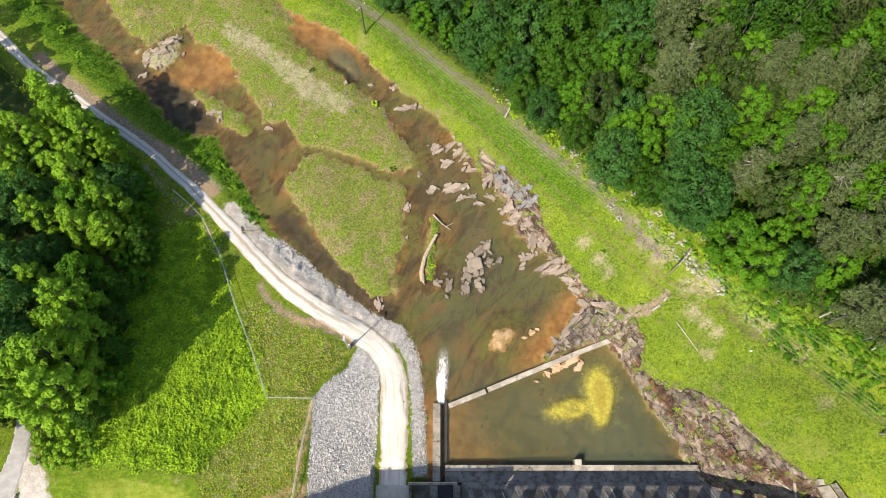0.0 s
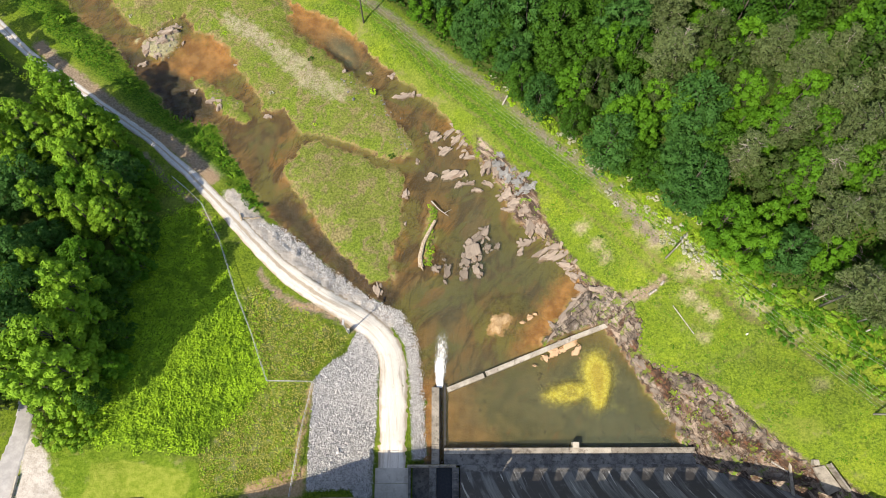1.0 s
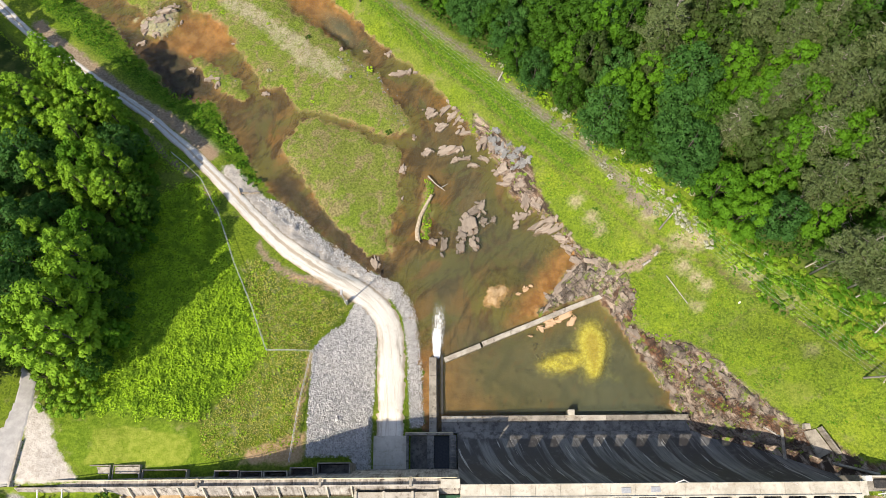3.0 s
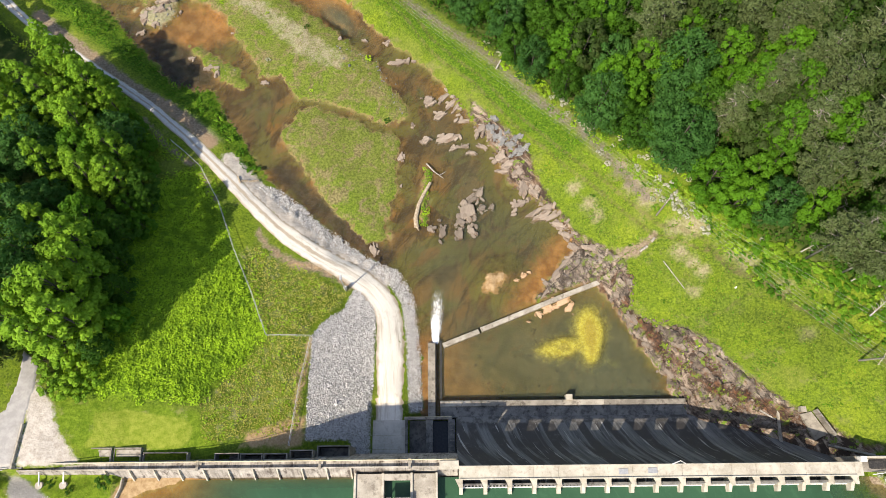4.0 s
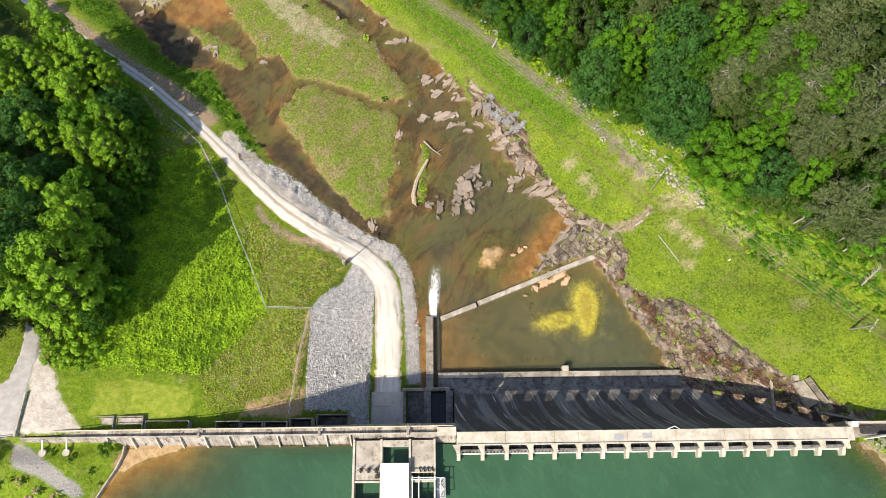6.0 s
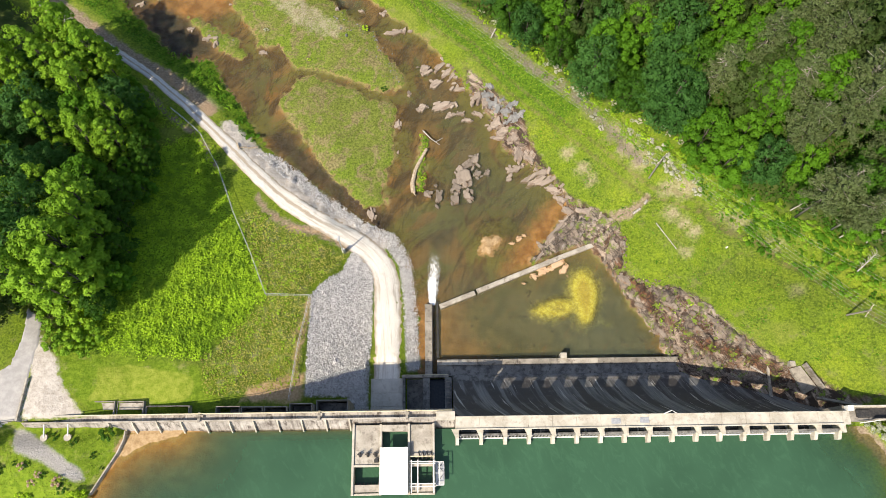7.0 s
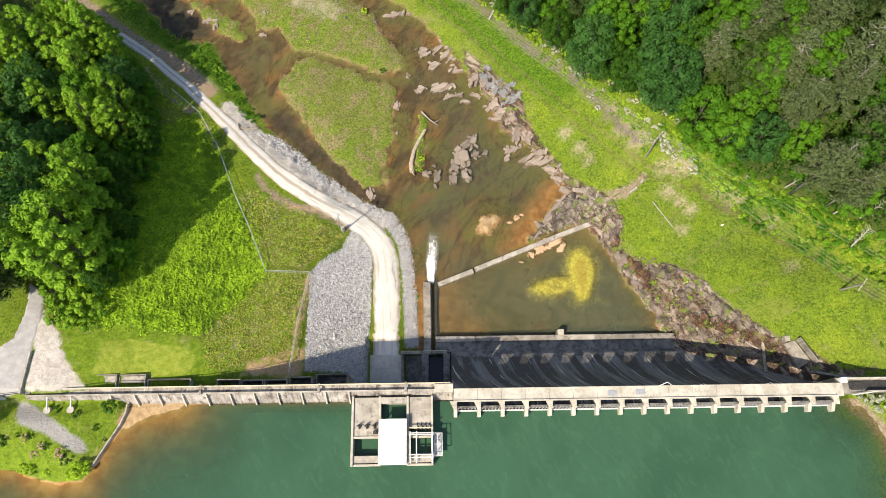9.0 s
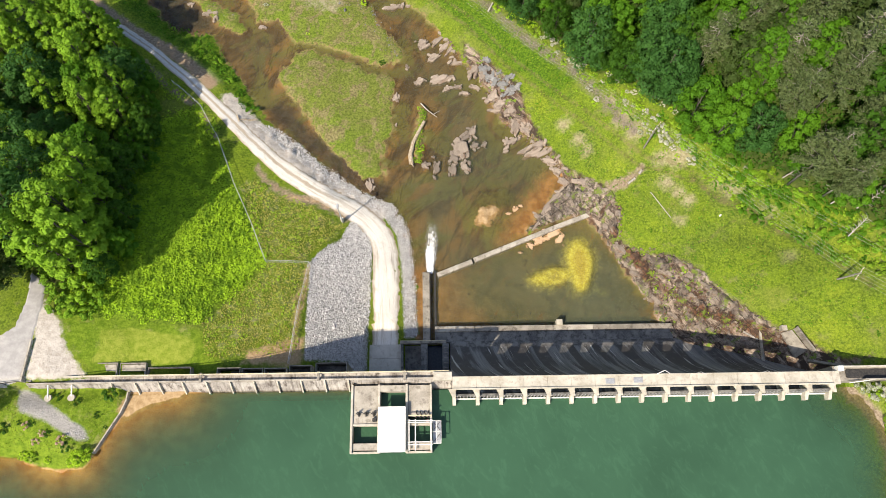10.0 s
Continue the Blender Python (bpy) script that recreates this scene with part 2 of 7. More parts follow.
def concrete(name, dark, light, stain, amount=0.5, scale=1.0, runs=None):
    g = Nodes(name)
    fine, wide = g.noise(4.0 * scale, 6, 0.7), g.noise(0.5 * scale, 5, 0.6)
    drip = g.noise(1.3 * scale, 5, 0.65, g.stretch((1.0, 1.0, 0.12)))
    c = g.mix(g.step(wide, 0.33, 0.68), dark, light)
    c = g.mix(g.math("MULTIPLY", g.step(fine, 0.40, 0.75), 0.35), c, light)
    c = g.mix(g.math("MULTIPLY", g.step(drip, 0.50, 0.68), amount), c, stain)
    if runs:
        down = g.stretch((1.0, *runs))
        c = g.mix(g.math("MULTIPLY", g.step(g.noise(2.6, 4, 0.7, down), 0.48, 0.64), 0.5), c, stain)
        c = g.mix(g.math("MULTIPLY", g.step(g.noise(4.3, 3, 0.6, down), 0.56, 0.66), 0.4), c, tuple(v * 1.35 for v in light))
    c = g.mix(g.math("MULTIPLY", g.step(g.noise(11.0, 3, 0.7), 0.62, 0.8), 0.4), c, stain)
    g.bump(fine, 0.02, 0.6)
    return g.done(c, 0.85, gloss=0.25)


def spillway_material():
    """Dark wet-stained concrete with long streaks down the face."""
    g = Nodes("spillway_concrete")
    k = g.n("ShaderNodeSeparateXYZ")
    g.put(k.inputs[0], g.where)
    lean = g.math("SUBTRACT", k.outputs[0], g.math("MULTIPLY", g.math("POWER", g.math("ADD", k.outputs[2], 0.5), 1.25), 0.22))
    v = g.n("ShaderNodeCombineXYZ")
    g.put(v.inputs[0], lean)
    g.put(v.inputs[1], g.math("MULTIPLY", k.outputs[1], 0.10))
    g.put(v.inputs[2], g.math("MULTIPLY", k.outputs[2], 0.05))
    streak, broad = g.noise(1.1, 6, 0.75, v.outputs[0]), g.noise(0.42, 3, 0.6, v.outputs[0])
    c = g.mix(g.step(streak, 0.38, 0.66), (0.090, 0.090, 0.092), (0.215, 0.212, 0.205))
    c = g.mix(g.step(broad, 0.46, 0.52), c, (0.062, 0.058, 0.057))
    c = g.mix(g.step(g.noise(1.7, 4, 0.6, v.outputs[0]), 0.62, 0.68), c, (0.36, 0.355, 0.34))
    c = g.mix(g.math("MULTIPLY", g.step(g.noise(0.8, 6, 0.7), 0.5, 0.75), 0.35), c, (0.24, 0.235, 0.225))
    toe = g.mix(g.step(g.noise(0.55, 6, 0.72), 0.40, 0.62), (0.070, 0.066, 0.062), (0.20, 0.19, 0.18))
    c = g.mix(g.step(g.math("ADD", k.outputs[1], g.math("MULTIPLY", g.noise(1.5, 4), 0.5)), 7.9, 8.3), c, toe)
    g.bump(g.noise(3.0, 5, 0.7), 0.02, 0.6)
    return g.done(c, 0.65, gloss=0.35)


def leaf_material(name, dark, light, dry=None, through_light=0.35, patch=None):
    g = Nodes(name)
    c = g.mix(g.chance(), dark, light)
    c = g.mix(g.step(g.island(), 0.0, 1.0, 0.0, 0.55), c, light)
    c = g.mix(g.step(g.island(), 0.80, 1.0, 0.0, 0.6), c, dark)
    c = g.mix(g.step(g.noise(0.8, 3, 0.6), 0.42, 0.62, 0.0, 0.45), c, tuple(v * 1.25 for v in light))
    if dry:
        c = g.mix(g.math("MULTIPLY", g.step(g.noise(0.6, 3), 0.52, 0.68), 0.5), c, dry)
    if patch:
        c = g.mix(g.step(g.noise(0.35, 5, 0.7), 0.46, 0.62, 0.0, 0.75), c, patch)
    g.done(c, 0.6, gloss=0.12)
    shine = g.n("ShaderNodeBsdfTranslucent")
    g.put(shine.inputs[0], c)
    both = g.n("ShaderNodeMixShader")
    both.inputs[0].default_value = through_light
    g.t.links.new(g.bsdf.outputs[0], both.inputs[1])
    g.t.links.new(shine.outputs[0], both.inputs[2])
    g.t.links.new(both.outputs[0], g.out.inputs[0])
    return g.mat


def stone_material(name, dark, light, stain=None):
    g = Nodes(name)
    c = g.mix(g.step(g.noise(1.4, 6, 0.7, warp=0.5), 0.32, 0.68), dark, light)
    c = g.mix(g.step(g.island(), 0.0, 1.0, 0.0, 0.55), c, light)
    c = g.mix(g.step(g.chance(), 0.0, 1.0, 0.0, 0.45), c, dark)
    if stain:
        c = g.mix(g.math("MULTIPLY", g.step(g.noise(0.9, 5, 0.7), 0.52, 0.66), 0.7), c, stain)
    seams = g.noise(2.4, 6, 0.75, g.stretch((1.0, 0.4, 1.0), (0, 0, 30)), 0.8)
    c = g.mix(g.step(seams, 0.56, 0.66, 0.0, 0.7), c, tuple(v * 0.45 for v in dark))
    g.bump(g.noise(3.0, 6, 0.75), 0.08, 0.8)
    return g.done(c, 0.85, gloss=0.25)


def bedrock_material():
    """Grey-tan fractured rock with dark seams, iron stains and a little moss."""
    g = Nodes("fractured_bedrock")
    seams = g.noise(1.6, 6, 0.75, g.stretch((1.0, 0.35, 1.0), (0, 0, 42)), 0.8)
    c = g.mix(g.step(g.noise(0.45, 6, 0.7, warp=0.5), 0.36, 0.64), (0.105, 0.083, 0.068), (0.34, 0.285, 0.23))
    c = g.mix(g.step(g.noise(0.9, 5, 0.7), 0.52, 0.66, 0.0, 0.75), c, (0.27, 0.245, 0.225))
    c = g.mix(g.step(seams, 0.49, 0.58, 0.0, 0.9), c, (0.040, 0.034, 0.028))
    c = g.mix(g.step(g.noise(0.35, 5, 0.7), 0.60, 0.70, 0.0, 0.6), c, (0.22, 0.115, 0.06))
    c = g.mix(g.step(g.noise(0.13, 3, 0.6), 0.44, 0.60, 0.0, 0.55), c, (0.085, 0.066, 0.055))
    rust = g.mix(g.step(seams, 0.38, 0.54), (0.150, 0.060, 0.026), (0.040, 0.022, 0.014))
    c = g.mix(g.step(g.math("ADD", g.attr("wet"), g.math("MULTIPLY", g.math("SUBTRACT", g.noise(0.7, 5, 0.7), 0.5), 4.0)), 0.1, 1.0, 0.0, 0.85), c, rust)
    c = g.mix(g.step(g.noise(0.5, 6, 0.76), 0.53, 0.60, 0.0, 0.9), c, (0.125, 0.175, 0.026))
    g.bump(g.noise(3.5, 6, 0.75), 0.10, 0.9)
    return g.done(c, 0.85, gloss=0.25)


def plain(name, colour, other, rough=0.7, metal=0.0, scale=3.0):
    g = Nodes(name)
    c = g.mix(g.step(g.noise(scale, 5, 0.65), 0.38, 0.68), colour, other)
    g.bump(g.noise(scale * 4, 3), 0.01, 0.4)
    return g.done(c, rough, metal)


def road_material():
    """Crushed pale stone, with two wheel tracks and a darker crown and verge."""
    g = Nodes("road_gravel")
    fine = g.noise(7.0, 5, 0.75)
    u, v = g.attr("across"), g.attr("along")
    wob = g.math("MULTIPLY", g.math("SUBTRACT", g.noise(0.5, 4), 0.5), 0.5)
    a = g.math("ABSOLUTE", g.math("ADD", u, wob))
    white = g.mix(g.step(fine, 0.3, 0.7), (0.57, 0.54, 0.48), (0.77, 0.74, 0.68))
    grey = g.mix(g.step(fine, 0.3, 0.7), (0.42, 0.42, 0.41), (0.60, 0.60, 0.58))
    # greyer farther up the road: the trees' shade is put into the colour
    c = g.mix(g.step(v, 38.0, 62.0), white, grey)
    brown = g.mix(g.step(fine, 0.3, 0.7), (0.25, 0.20, 0.14), (0.42, 0.35, 0.26))
    lane = g.n("ShaderNodeCombineXYZ")
    g.put(lane.inputs[0], g.math("MULTIPLY", u, 4.0))
    g.put(lane.inputs[1], g.math("MULTIPLY", v, 0.10))
    rut = g.noise(1.0, 5, 0.7, lane.outputs[0])
    c = g.mix(g.step(rut, 0.49, 0.65, 0.0, 0.58), c, brown)
    crown = g.math("MULTIPLY", g.step(a, 0.24, 0.08), g.step(v, 22.0, 40.0, 0.08, 0.8))
    c = g.mix(crown, c, brown)
    c = g.mix(g.step(a, 0.62, 0.9, 0.0, 0.9), c, brown)
    c = g.mix(g.math("MULTIPLY", g.step(g.noise(0.7, 5, 0.7), 0.55, 0.7), 0.35), c, brown)
    g.bump(fine, 0.04, 0.7)
    return g.done(c, 0.95, gloss=0.15)


M_GROUND = ground_material()
M_RIVER = water_material("river_water", (0.93, 0.90, 0.82), (0.082, 0.092, 0.056), 2.3, 1.4)
M_LAKE = water_material("lake_water", (0.80, 0.80, 0.62), (0.029, 0.076, 0.043), 1.1, 1.3, 0.09)
M_PALE = concrete("pale_concrete", (0.27, 0.245, 0.205), (0.43, 0.40, 0.345), (0.12, 0.10, 0.08), 0.65)
M_CREAM = concrete("sunlit_deck_concrete", (0.36, 0.335, 0.275), (0.51, 0.48, 0.41), (0.25, 0.215, 0.17), 0.5)
M_OLD = concrete("weathered_concrete", (0.17, 0.155, 0.13), (0.31, 0.285, 0.245), (0.075, 0.062, 0.05), 0.7)
M_WALL = concrete("streaked_wall_concrete", (0.22, 0.20, 0.18), (0.43, 0.405, 0.37), (0.075, 0.060, 0.052), 0.95, 1.0, (0.10, 0.03))
M_DARK = concrete("wet_dark_concrete", (0.09, 0.09, 0.088), (0.22, 0.215, 0.20), (0.035, 0.033, 0.03), 0.7)
M_DRIVE = concrete("drive_concrete", (0.38, 0.355, 0.305), (0.54, 0.51, 0.45), (0.24, 0.205, 0.165), 0.4, 0.6)
M_SPILL = spillway_material()
M_ROAD = road_material()
M_ASPHALT = plain("worn_asphalt", (0.32, 0.312, 0.305), (0.41, 0.40, 0.39), 0.9, scale=0.8)
M_RIPRAP = stone_material("grey_riprap_stone", (0.29, 0.29, 0.29), (0.63, 0.62, 0.61))
M_ROCK = stone_material("river_rock", (0.090, 0.072, 0.058), (0.31, 0.262, 0.215), (0.15, 0.075, 0.040))
M_LIGHTROCK = stone_material("pale_river_rock", (0.15, 0.120, 0.098), (0.42, 0.352, 0.29), (0.17, 0.11, 0.072))
M_BEDROCK = bedrock_material()
M_BROWNROCK = stone_material("brown_rubble", (0.075, 0.055, 0.045), (0.27, 0.215, 0.175), (0.16, 0.06, 0.025))
M_GREYROCK = stone_material("grey_rock", (0.11, 0.115, 0.115), (0.30, 0.30, 0.295))
M_SANDROCK = stone_material("iron_sand", (0.45, 0.29, 0.17), (0.60, 0.43, 0.29))
M_LEAF = [
    leaf_material("oak_leaves", (0.018, 0.065, 0.007), (0.050, 0.135, 0.012)),
    leaf_material("poplar_leaves", (0.068, 0.178, 0.012), (0.205, 0.372, 0.028), None, 0.26),
    leaf_material("blue_green_leaves", (0.024, 0.084, 0.017), (0.055, 0.150, 0.030)),
    leaf_material("young_oak_leaves", (0.036, 0.115, 0.007), (0.088, 0.225, 0.014)),
    leaf_material("olive_leaves", (0.025, 0.055, 0.012), (0.052, 0.090, 0.021), (0.055, 0.066, 0.024)),
]
M_PINE = leaf_material("pine_needles", (0.058, 0.090, 0.030), (0.100, 0.138, 0.052), (0.100, 0.112, 0.048), 0.25)
M_DRYGRASS = leaf_material("dry_grass_blades", (0.215, 0.225, 0.040), (0.410, 0.400, 0.095), (0.33, 0.25, 0.12), 0.3)
M_HERB = leaf_material("herb_leaves", (0.115, 0.225, 0.016), (0.250, 0.400, 0.032), None, 0.3)
M_PINKSHRUB = leaf_material("dry_pink_shrub_leaves", (0.34, 0.22, 0.16), (0.50, 0.38, 0.29), None, 0.2)
M_WEED = leaf_material("weed_leaves", (0.180, 0.340, 0.017), (0.370, 0.560, 0.036), None, 0.3, (0.120, 0.235, 0.017))
M_TUFT = leaf_material("grass_blades", (0.100, 0.150, 0.013), (0.225, 0.285, 0.038), (0.21, 0.18, 0.085), 0.3)
M_ISLE = leaf_material("island_grass_blades", (0.080, 0.120, 0.017), (0.175, 0.225, 0.038), (0.19, 0.16, 0.08), 0.3, (0.165, 0.150, 0.065))
M_PALESHRUB = leaf_material("pale_shrub_leaves", (0.17, 0.23, 0.09), (0.50, 0.485, 0.43), (0.16, 0.24, 0.05), 0.2)
M_BARK = plain("bark", (0.055, 0.050, 0.042), (0.11, 0.10, 0.085), 0.9)
M_DEADWOOD = plain("bleached_dead_wood", (0.26, 0.24, 0.21), (0.42, 0.40, 0.36), 0.8)
M_GREYBARK = plain("grey_bark", (0.16, 0.15, 0.13), (0.27, 0.25, 0.22), 0.9)
M_TIMBER = plain("driftwood", (0.30, 0.24, 0.17), (0.48, 0.41, 0.31), 0.85)
M_WHITE = plain("white_roof_sheet", (0.82, 0.82, 0.80), (0.78, 0.78, 0.76), 0.45, scale=0.7)
M_PAINT = plain("white_painted_steel", (0.66, 0.66, 0.64), (0.55, 0.54, 0.50), 0.5)
M_STEEL = plain("galvanised_steel", (0.45, 0.46, 0.46), (0.58, 0.58, 0.57), 0.45, 0.6)
M_YELLOW = plain("faded_yellow_rail", (0.60, 0.52, 0.30), (0.66, 0.60, 0.42), 0.6)
M_BLACK = plain("dark_iron", (0.035, 0.035, 0.035), (0.07, 0.065, 0.06), 0.6, 0.3)
M_WIRE = plain("aluminium_wire", (0.30, 0.30, 0.29), (0.38, 0.38, 0.37), 0.6, 0.2)


def foam_material():
    g = Nodes("white_foam")
    g.done((0.86, 0.88, 0.88), 0.6)
    clear = g.n("ShaderNodeBsdfTransparent")
    both = g.n("ShaderNodeMixShader")
    spray = g.noise(1.9, 6, 0.75, g.stretch((2.2, 0.6, 1.0)))
    g.put(both.inputs[0], g.step(g.math("ADD", g.attr("foam"), g.math("SUBTRACT", spray, 0.5)), 0.20, 0.78))
    g.t.links.new(clear.outputs[0], both.inputs[1])
    g.t.links.new(g.bsdf.outputs[0], both.inputs[2])
    g.t.links.new(both.outputs[0], g.out.inputs[0])
    return g.mat


M_FOAM = foam_material()


# ---- building helpers ----
def mesh_of(name, verts, faces, material, smooth=False, attrs=None):
    """A mesh from arrays of corners and of faces with equally many corners each."""
    verts, faces = np.asarray(verts, dtype=np.float32), np.asarray(faces, dtype=np.int32)
    me = bpy.data.meshes.new(name)
    me.vertices.add(len(verts))
    me.vertices.foreach_set("co", verts.ravel())
    k = faces.shape[1]
    me.loops.add(faces.size)
    me.loops.foreach_set("vertex_index", faces.ravel())
    me.polygons.add(len(faces))
    me.polygons.foreach_set("loop_start", np.arange(len(faces), dtype=np.int32) * k)
    me.polygons.foreach_set("use_smooth", np.full(len(faces), smooth))
    for key, value in (attrs or {}).items():
        me.attributes.new(key, "FLOAT", "POINT").data.foreach_set("value", np.asarray(value, dtype=np.float32).ravel())
    me.materials.append(material)
    me.update(calc_edges=True)
    return me


def bm_mesh(name, bm, material, smooth=False):
    me = bpy.data.meshes.new(name)
    bm.to_mesh(me)
    bm.free()
    for p in me.polygons:
        p.use_smooth = smooth
    me.materials.append(material)
    return me


def thing(name, label, category, at, group="", kind=""):
    ob = new(name)
    ob.empty_display_size = 0.5
    ob.location = at
    return tagged(ob, label, category, group, kind)


def base_of(ob):
    if ob is None:
        return Vector((0, 0, 0))
    return Vector(ob.location) + base_of(ob.parent)


def part(name, bm, material, parent, label="", smooth=False):
    """Links a bmesh or a mesh given in world places as one mesh object under a thing or a part."""
    me = bm_mesh(name, bm, material, smooth) if isinstance(bm, bmesh.types.BMesh) else bm
    me.transform(Matrix.Translation(-base_of(parent)))
    ob = new(name, me)
    ob.parent = parent
    return tagged(ob, label)


def box(x0, x1, y0, y1, z0, z1, bevel=0.03, bm=None):
    bm = bm or bmesh.new()
    m = Matrix.LocRotScale(((x0 + x1) / 2, (y0 + y1) / 2, (z0 + z1) / 2), None, (x1 - x0, y1 - y0, z1 - z0))
    made = bmesh.ops.create_cube(bm, size=1, matrix=m)
    if bevel:
        edges = list({e for v in made["verts"] for e in v.link_edges})
        bmesh.ops.bevel(bm, geom=edges, offset=bevel, segments=1, affect="EDGES")
    return bm


def prism(profile, x0, x1, axis="x", bm=None):
    """A closed profile of (y, z) drawn out along x, or of (x, y) along z."""
    bm = bm or bmesh.new()
    if axis == "x":
        a, b = ([bm.verts.new((x, p, q)) for p, q in profile] for x in (x0, x1))
    elif axis == "y":
        a, b = ([bm.verts.new((p, x, q)) for p, q in profile] for x in (x0, x1))
    else:
        a, b = ([bm.verts.new((p, q, x)) for p, q in profile] for x in (x0, x1))
    n = len(profile)
    for i in range(n):
        bm.faces.new((a[i], a[(i + 1) % n], b[(i + 1) % n], b[i]))
    bm.faces.new(a)
    bm.faces.new(b)
    bmesh.ops.recalc_face_normals(bm, faces=bm.faces)
    return bm


def tube(points, radius, sides=6, bm=None, tip=None):
    """A round bar through the points; tip: the radius at the far end."""
    bm = bm or bmesh.new()
    points = [Vector(p) for p in points]
    tip = radius if tip is None else tip
    rings = []
    for i, p in enumerate(points):
        way = (points[min(i + 1, len(points) - 1)] - points[max(i - 1, 0)]).normalized()
        q = way.to_track_quat("Z", "Y")
        r = radius + (tip - radius) * i / max(1, len(points) - 1)
        rings.append([bm.verts.new(p + q @ Vector((r * math.cos(a), r * math.sin(a), 0))) for a in [math.tau * k / sides for k in range(sides)]])
    for a, b in zip(rings, rings[1:]):
        for k in range(sides):
            bm.faces.new((a[k], a[(k + 1) % sides], b[(k + 1) % sides], b[k]))
    bm.faces.new(rings[0][::-1])
    bm.faces.new(rings[-1])
    return bm


def bar(a, b, width, height, bm=None):
    """A beam of rectangular section from a to b, its upright side kept upright."""
    bm = bm or bmesh.new()
    a, b = Vector(a), Vector(b)
    way = b - a
    side = Vector((-way.y, way.x, 0)).normalized() * width / 2
    up = way.cross(side).normalized() * height / 2
    if up.z < 0:
        up = -up
    c = [bm.verts.new(p + s * side + u * up) for p in (a, b) for s, u in ((-1, -1), (1, -1), (1, 1), (-1, 1))]
    for f in ((0, 1, 2, 3), (7, 6, 5, 4), (0, 4, 5, 1), (1, 5, 6, 2), (2, 6, 7, 3), (3, 7, 4, 0)):
        bm.faces.new([c[i] for i in f])
    bmesh.ops.recalc_face_normals(bm, faces=bm.faces)
    return bm


# ---- the plan: outlines in metres, x to the right of the dam, y downstream ----
LEFT_BANK = [(-110.0, 135.0), (-90.4, 109.0), (-83.1, 100.0), (-76.1, 91.2), (-69.3, 86.3), (-65.0, 81.2), (-61.5, 77.1), (-57.4, 72.8), (-54.6, 68.9), (-49.9, 67.2), (-45.3, 66.9), (-42.4, 61.3), (-38.0, 55.8), (-35.9, 51.0), (-33.4, 47.5), (-29.4, 44.0), (-25.4, 40.6), (-22.0, 37.1), (-18.8, 34.9), (-15.0, 31.9), (-10.5, 29.1), (-7.4, 28.0), (-5.0, 24.5), (-3.9, 20.5), (-3.3, 15.5), (-3.0, 9.7), (-2.6, 1.3)]
RIGHT_BANK = [(-64.0, 135.0), (-44.2, 109.0), (-34.6, 97.7), (-27.1, 93.8), (-22.1, 90.9), (-17.1, 86.7), (-14.6, 82.6), (-11.0, 79.1), (-5.1, 74.5), (-0.7, 69.9), (1.8, 66.7), (5.4, 61.7), (8.4, 56.7), (11.4, 53.1), (13.1, 48.4), (15.2, 45.0), (19.0, 42.1), (22.9, 39.5), (24.6, 36.2), (26.2, 33.0), (27.0, 29.8), (28.4, 25.0), (31.5, 21.5), (34.5, 16.5), (37.5, 11.4), (40.0, 7.3), (41.0, 3.1), (41.0, 0.4)]
RIVER = LEFT_BANK + RIGHT_BANK[::-1]
ISLE_UP = [(-98.0, 135.0), (-79.2, 109.0), (-73.3, 100.0), (-68.8, 94.1), (-65.1, 90.1), (-61.5, 87.8), (-58.1, 91.2), (-54.7, 92.9), (-52.5, 89.5), (-47.4, 87.0), (-44.4, 83.9), (-42.0, 79.8), (-38.0, 74.1), (-35.8, 68.9), (-31.9, 70.0), (-28.1, 64.7), (-21.8, 63.4), (-16.1, 61.4), (-10.5, 58.7), (-5.5, 59.4), (-4.7, 61.3), (-7.8, 65.7), (-10.7, 68.9), (-12.0, 73.4), (-15.5, 76.1), (-18.6, 78.7), (-21.6, 81.5), (-25.3, 84.9), (-30.3, 88.4), (-33.0, 91.9), (-31.9, 94.4), (-34.7, 98.5), (-44.2, 109.0), (-64.0, 135.0)]
ISLE_LOW = [(-28.0, 62.4), (-28.3, 59.7), (-31.5, 57.6), (-30.1, 54.0), (-26.5, 49.2), (-23.0, 44.0), (-19.5, 39.5), (-16.2, 36.0), (-13.5, 33.3), (-10.7, 33.4), (-8.6, 34.5), (-9.7, 37.3), (-8.7, 40.6), (-7.4, 44.0), (-7.5, 48.7), (-6.8, 54.0), (-8.0, 57.2), (-12.1, 57.2), (-16.1, 59.7), (-21.2, 61.9), (-25.2, 62.7)]
ISLE_STRIP = [(-52.3, 77.9), (-48.9, 73.4), (-43.8, 68.9), (-40.2, 66.9), (-38.4, 67.5), (-39.4, 70.8), (-44.4, 74.3), (-50.5, 77.9)]
ISLE_NW = [(-64.7, 87.3), (-62.3, 82.8), (-58.1, 82.0), (-55.3, 85.9), (-55.8, 89.8), (-58.3, 90.9), (-61.0, 87.5)]
ISLE_LOG = [(-2.1, 49.2), (-0.7, 47.7), (-1.3, 44.0), (-1.7, 40.6), (-1.7, 36.8), (-3.1, 36.8), (-3.0, 42.9), (-2.4, 46.3)]
SPIT = [(8.6, 24.5), (9.4, 25.4), (9.8, 26.6), (10.9, 26.5), (11.9, 27.3), (12.5, 26.6), (12.1, 25.6), (11.2, 25.0), (10.8, 23.7), (9.8, 24.0), (9.0, 23.6)]
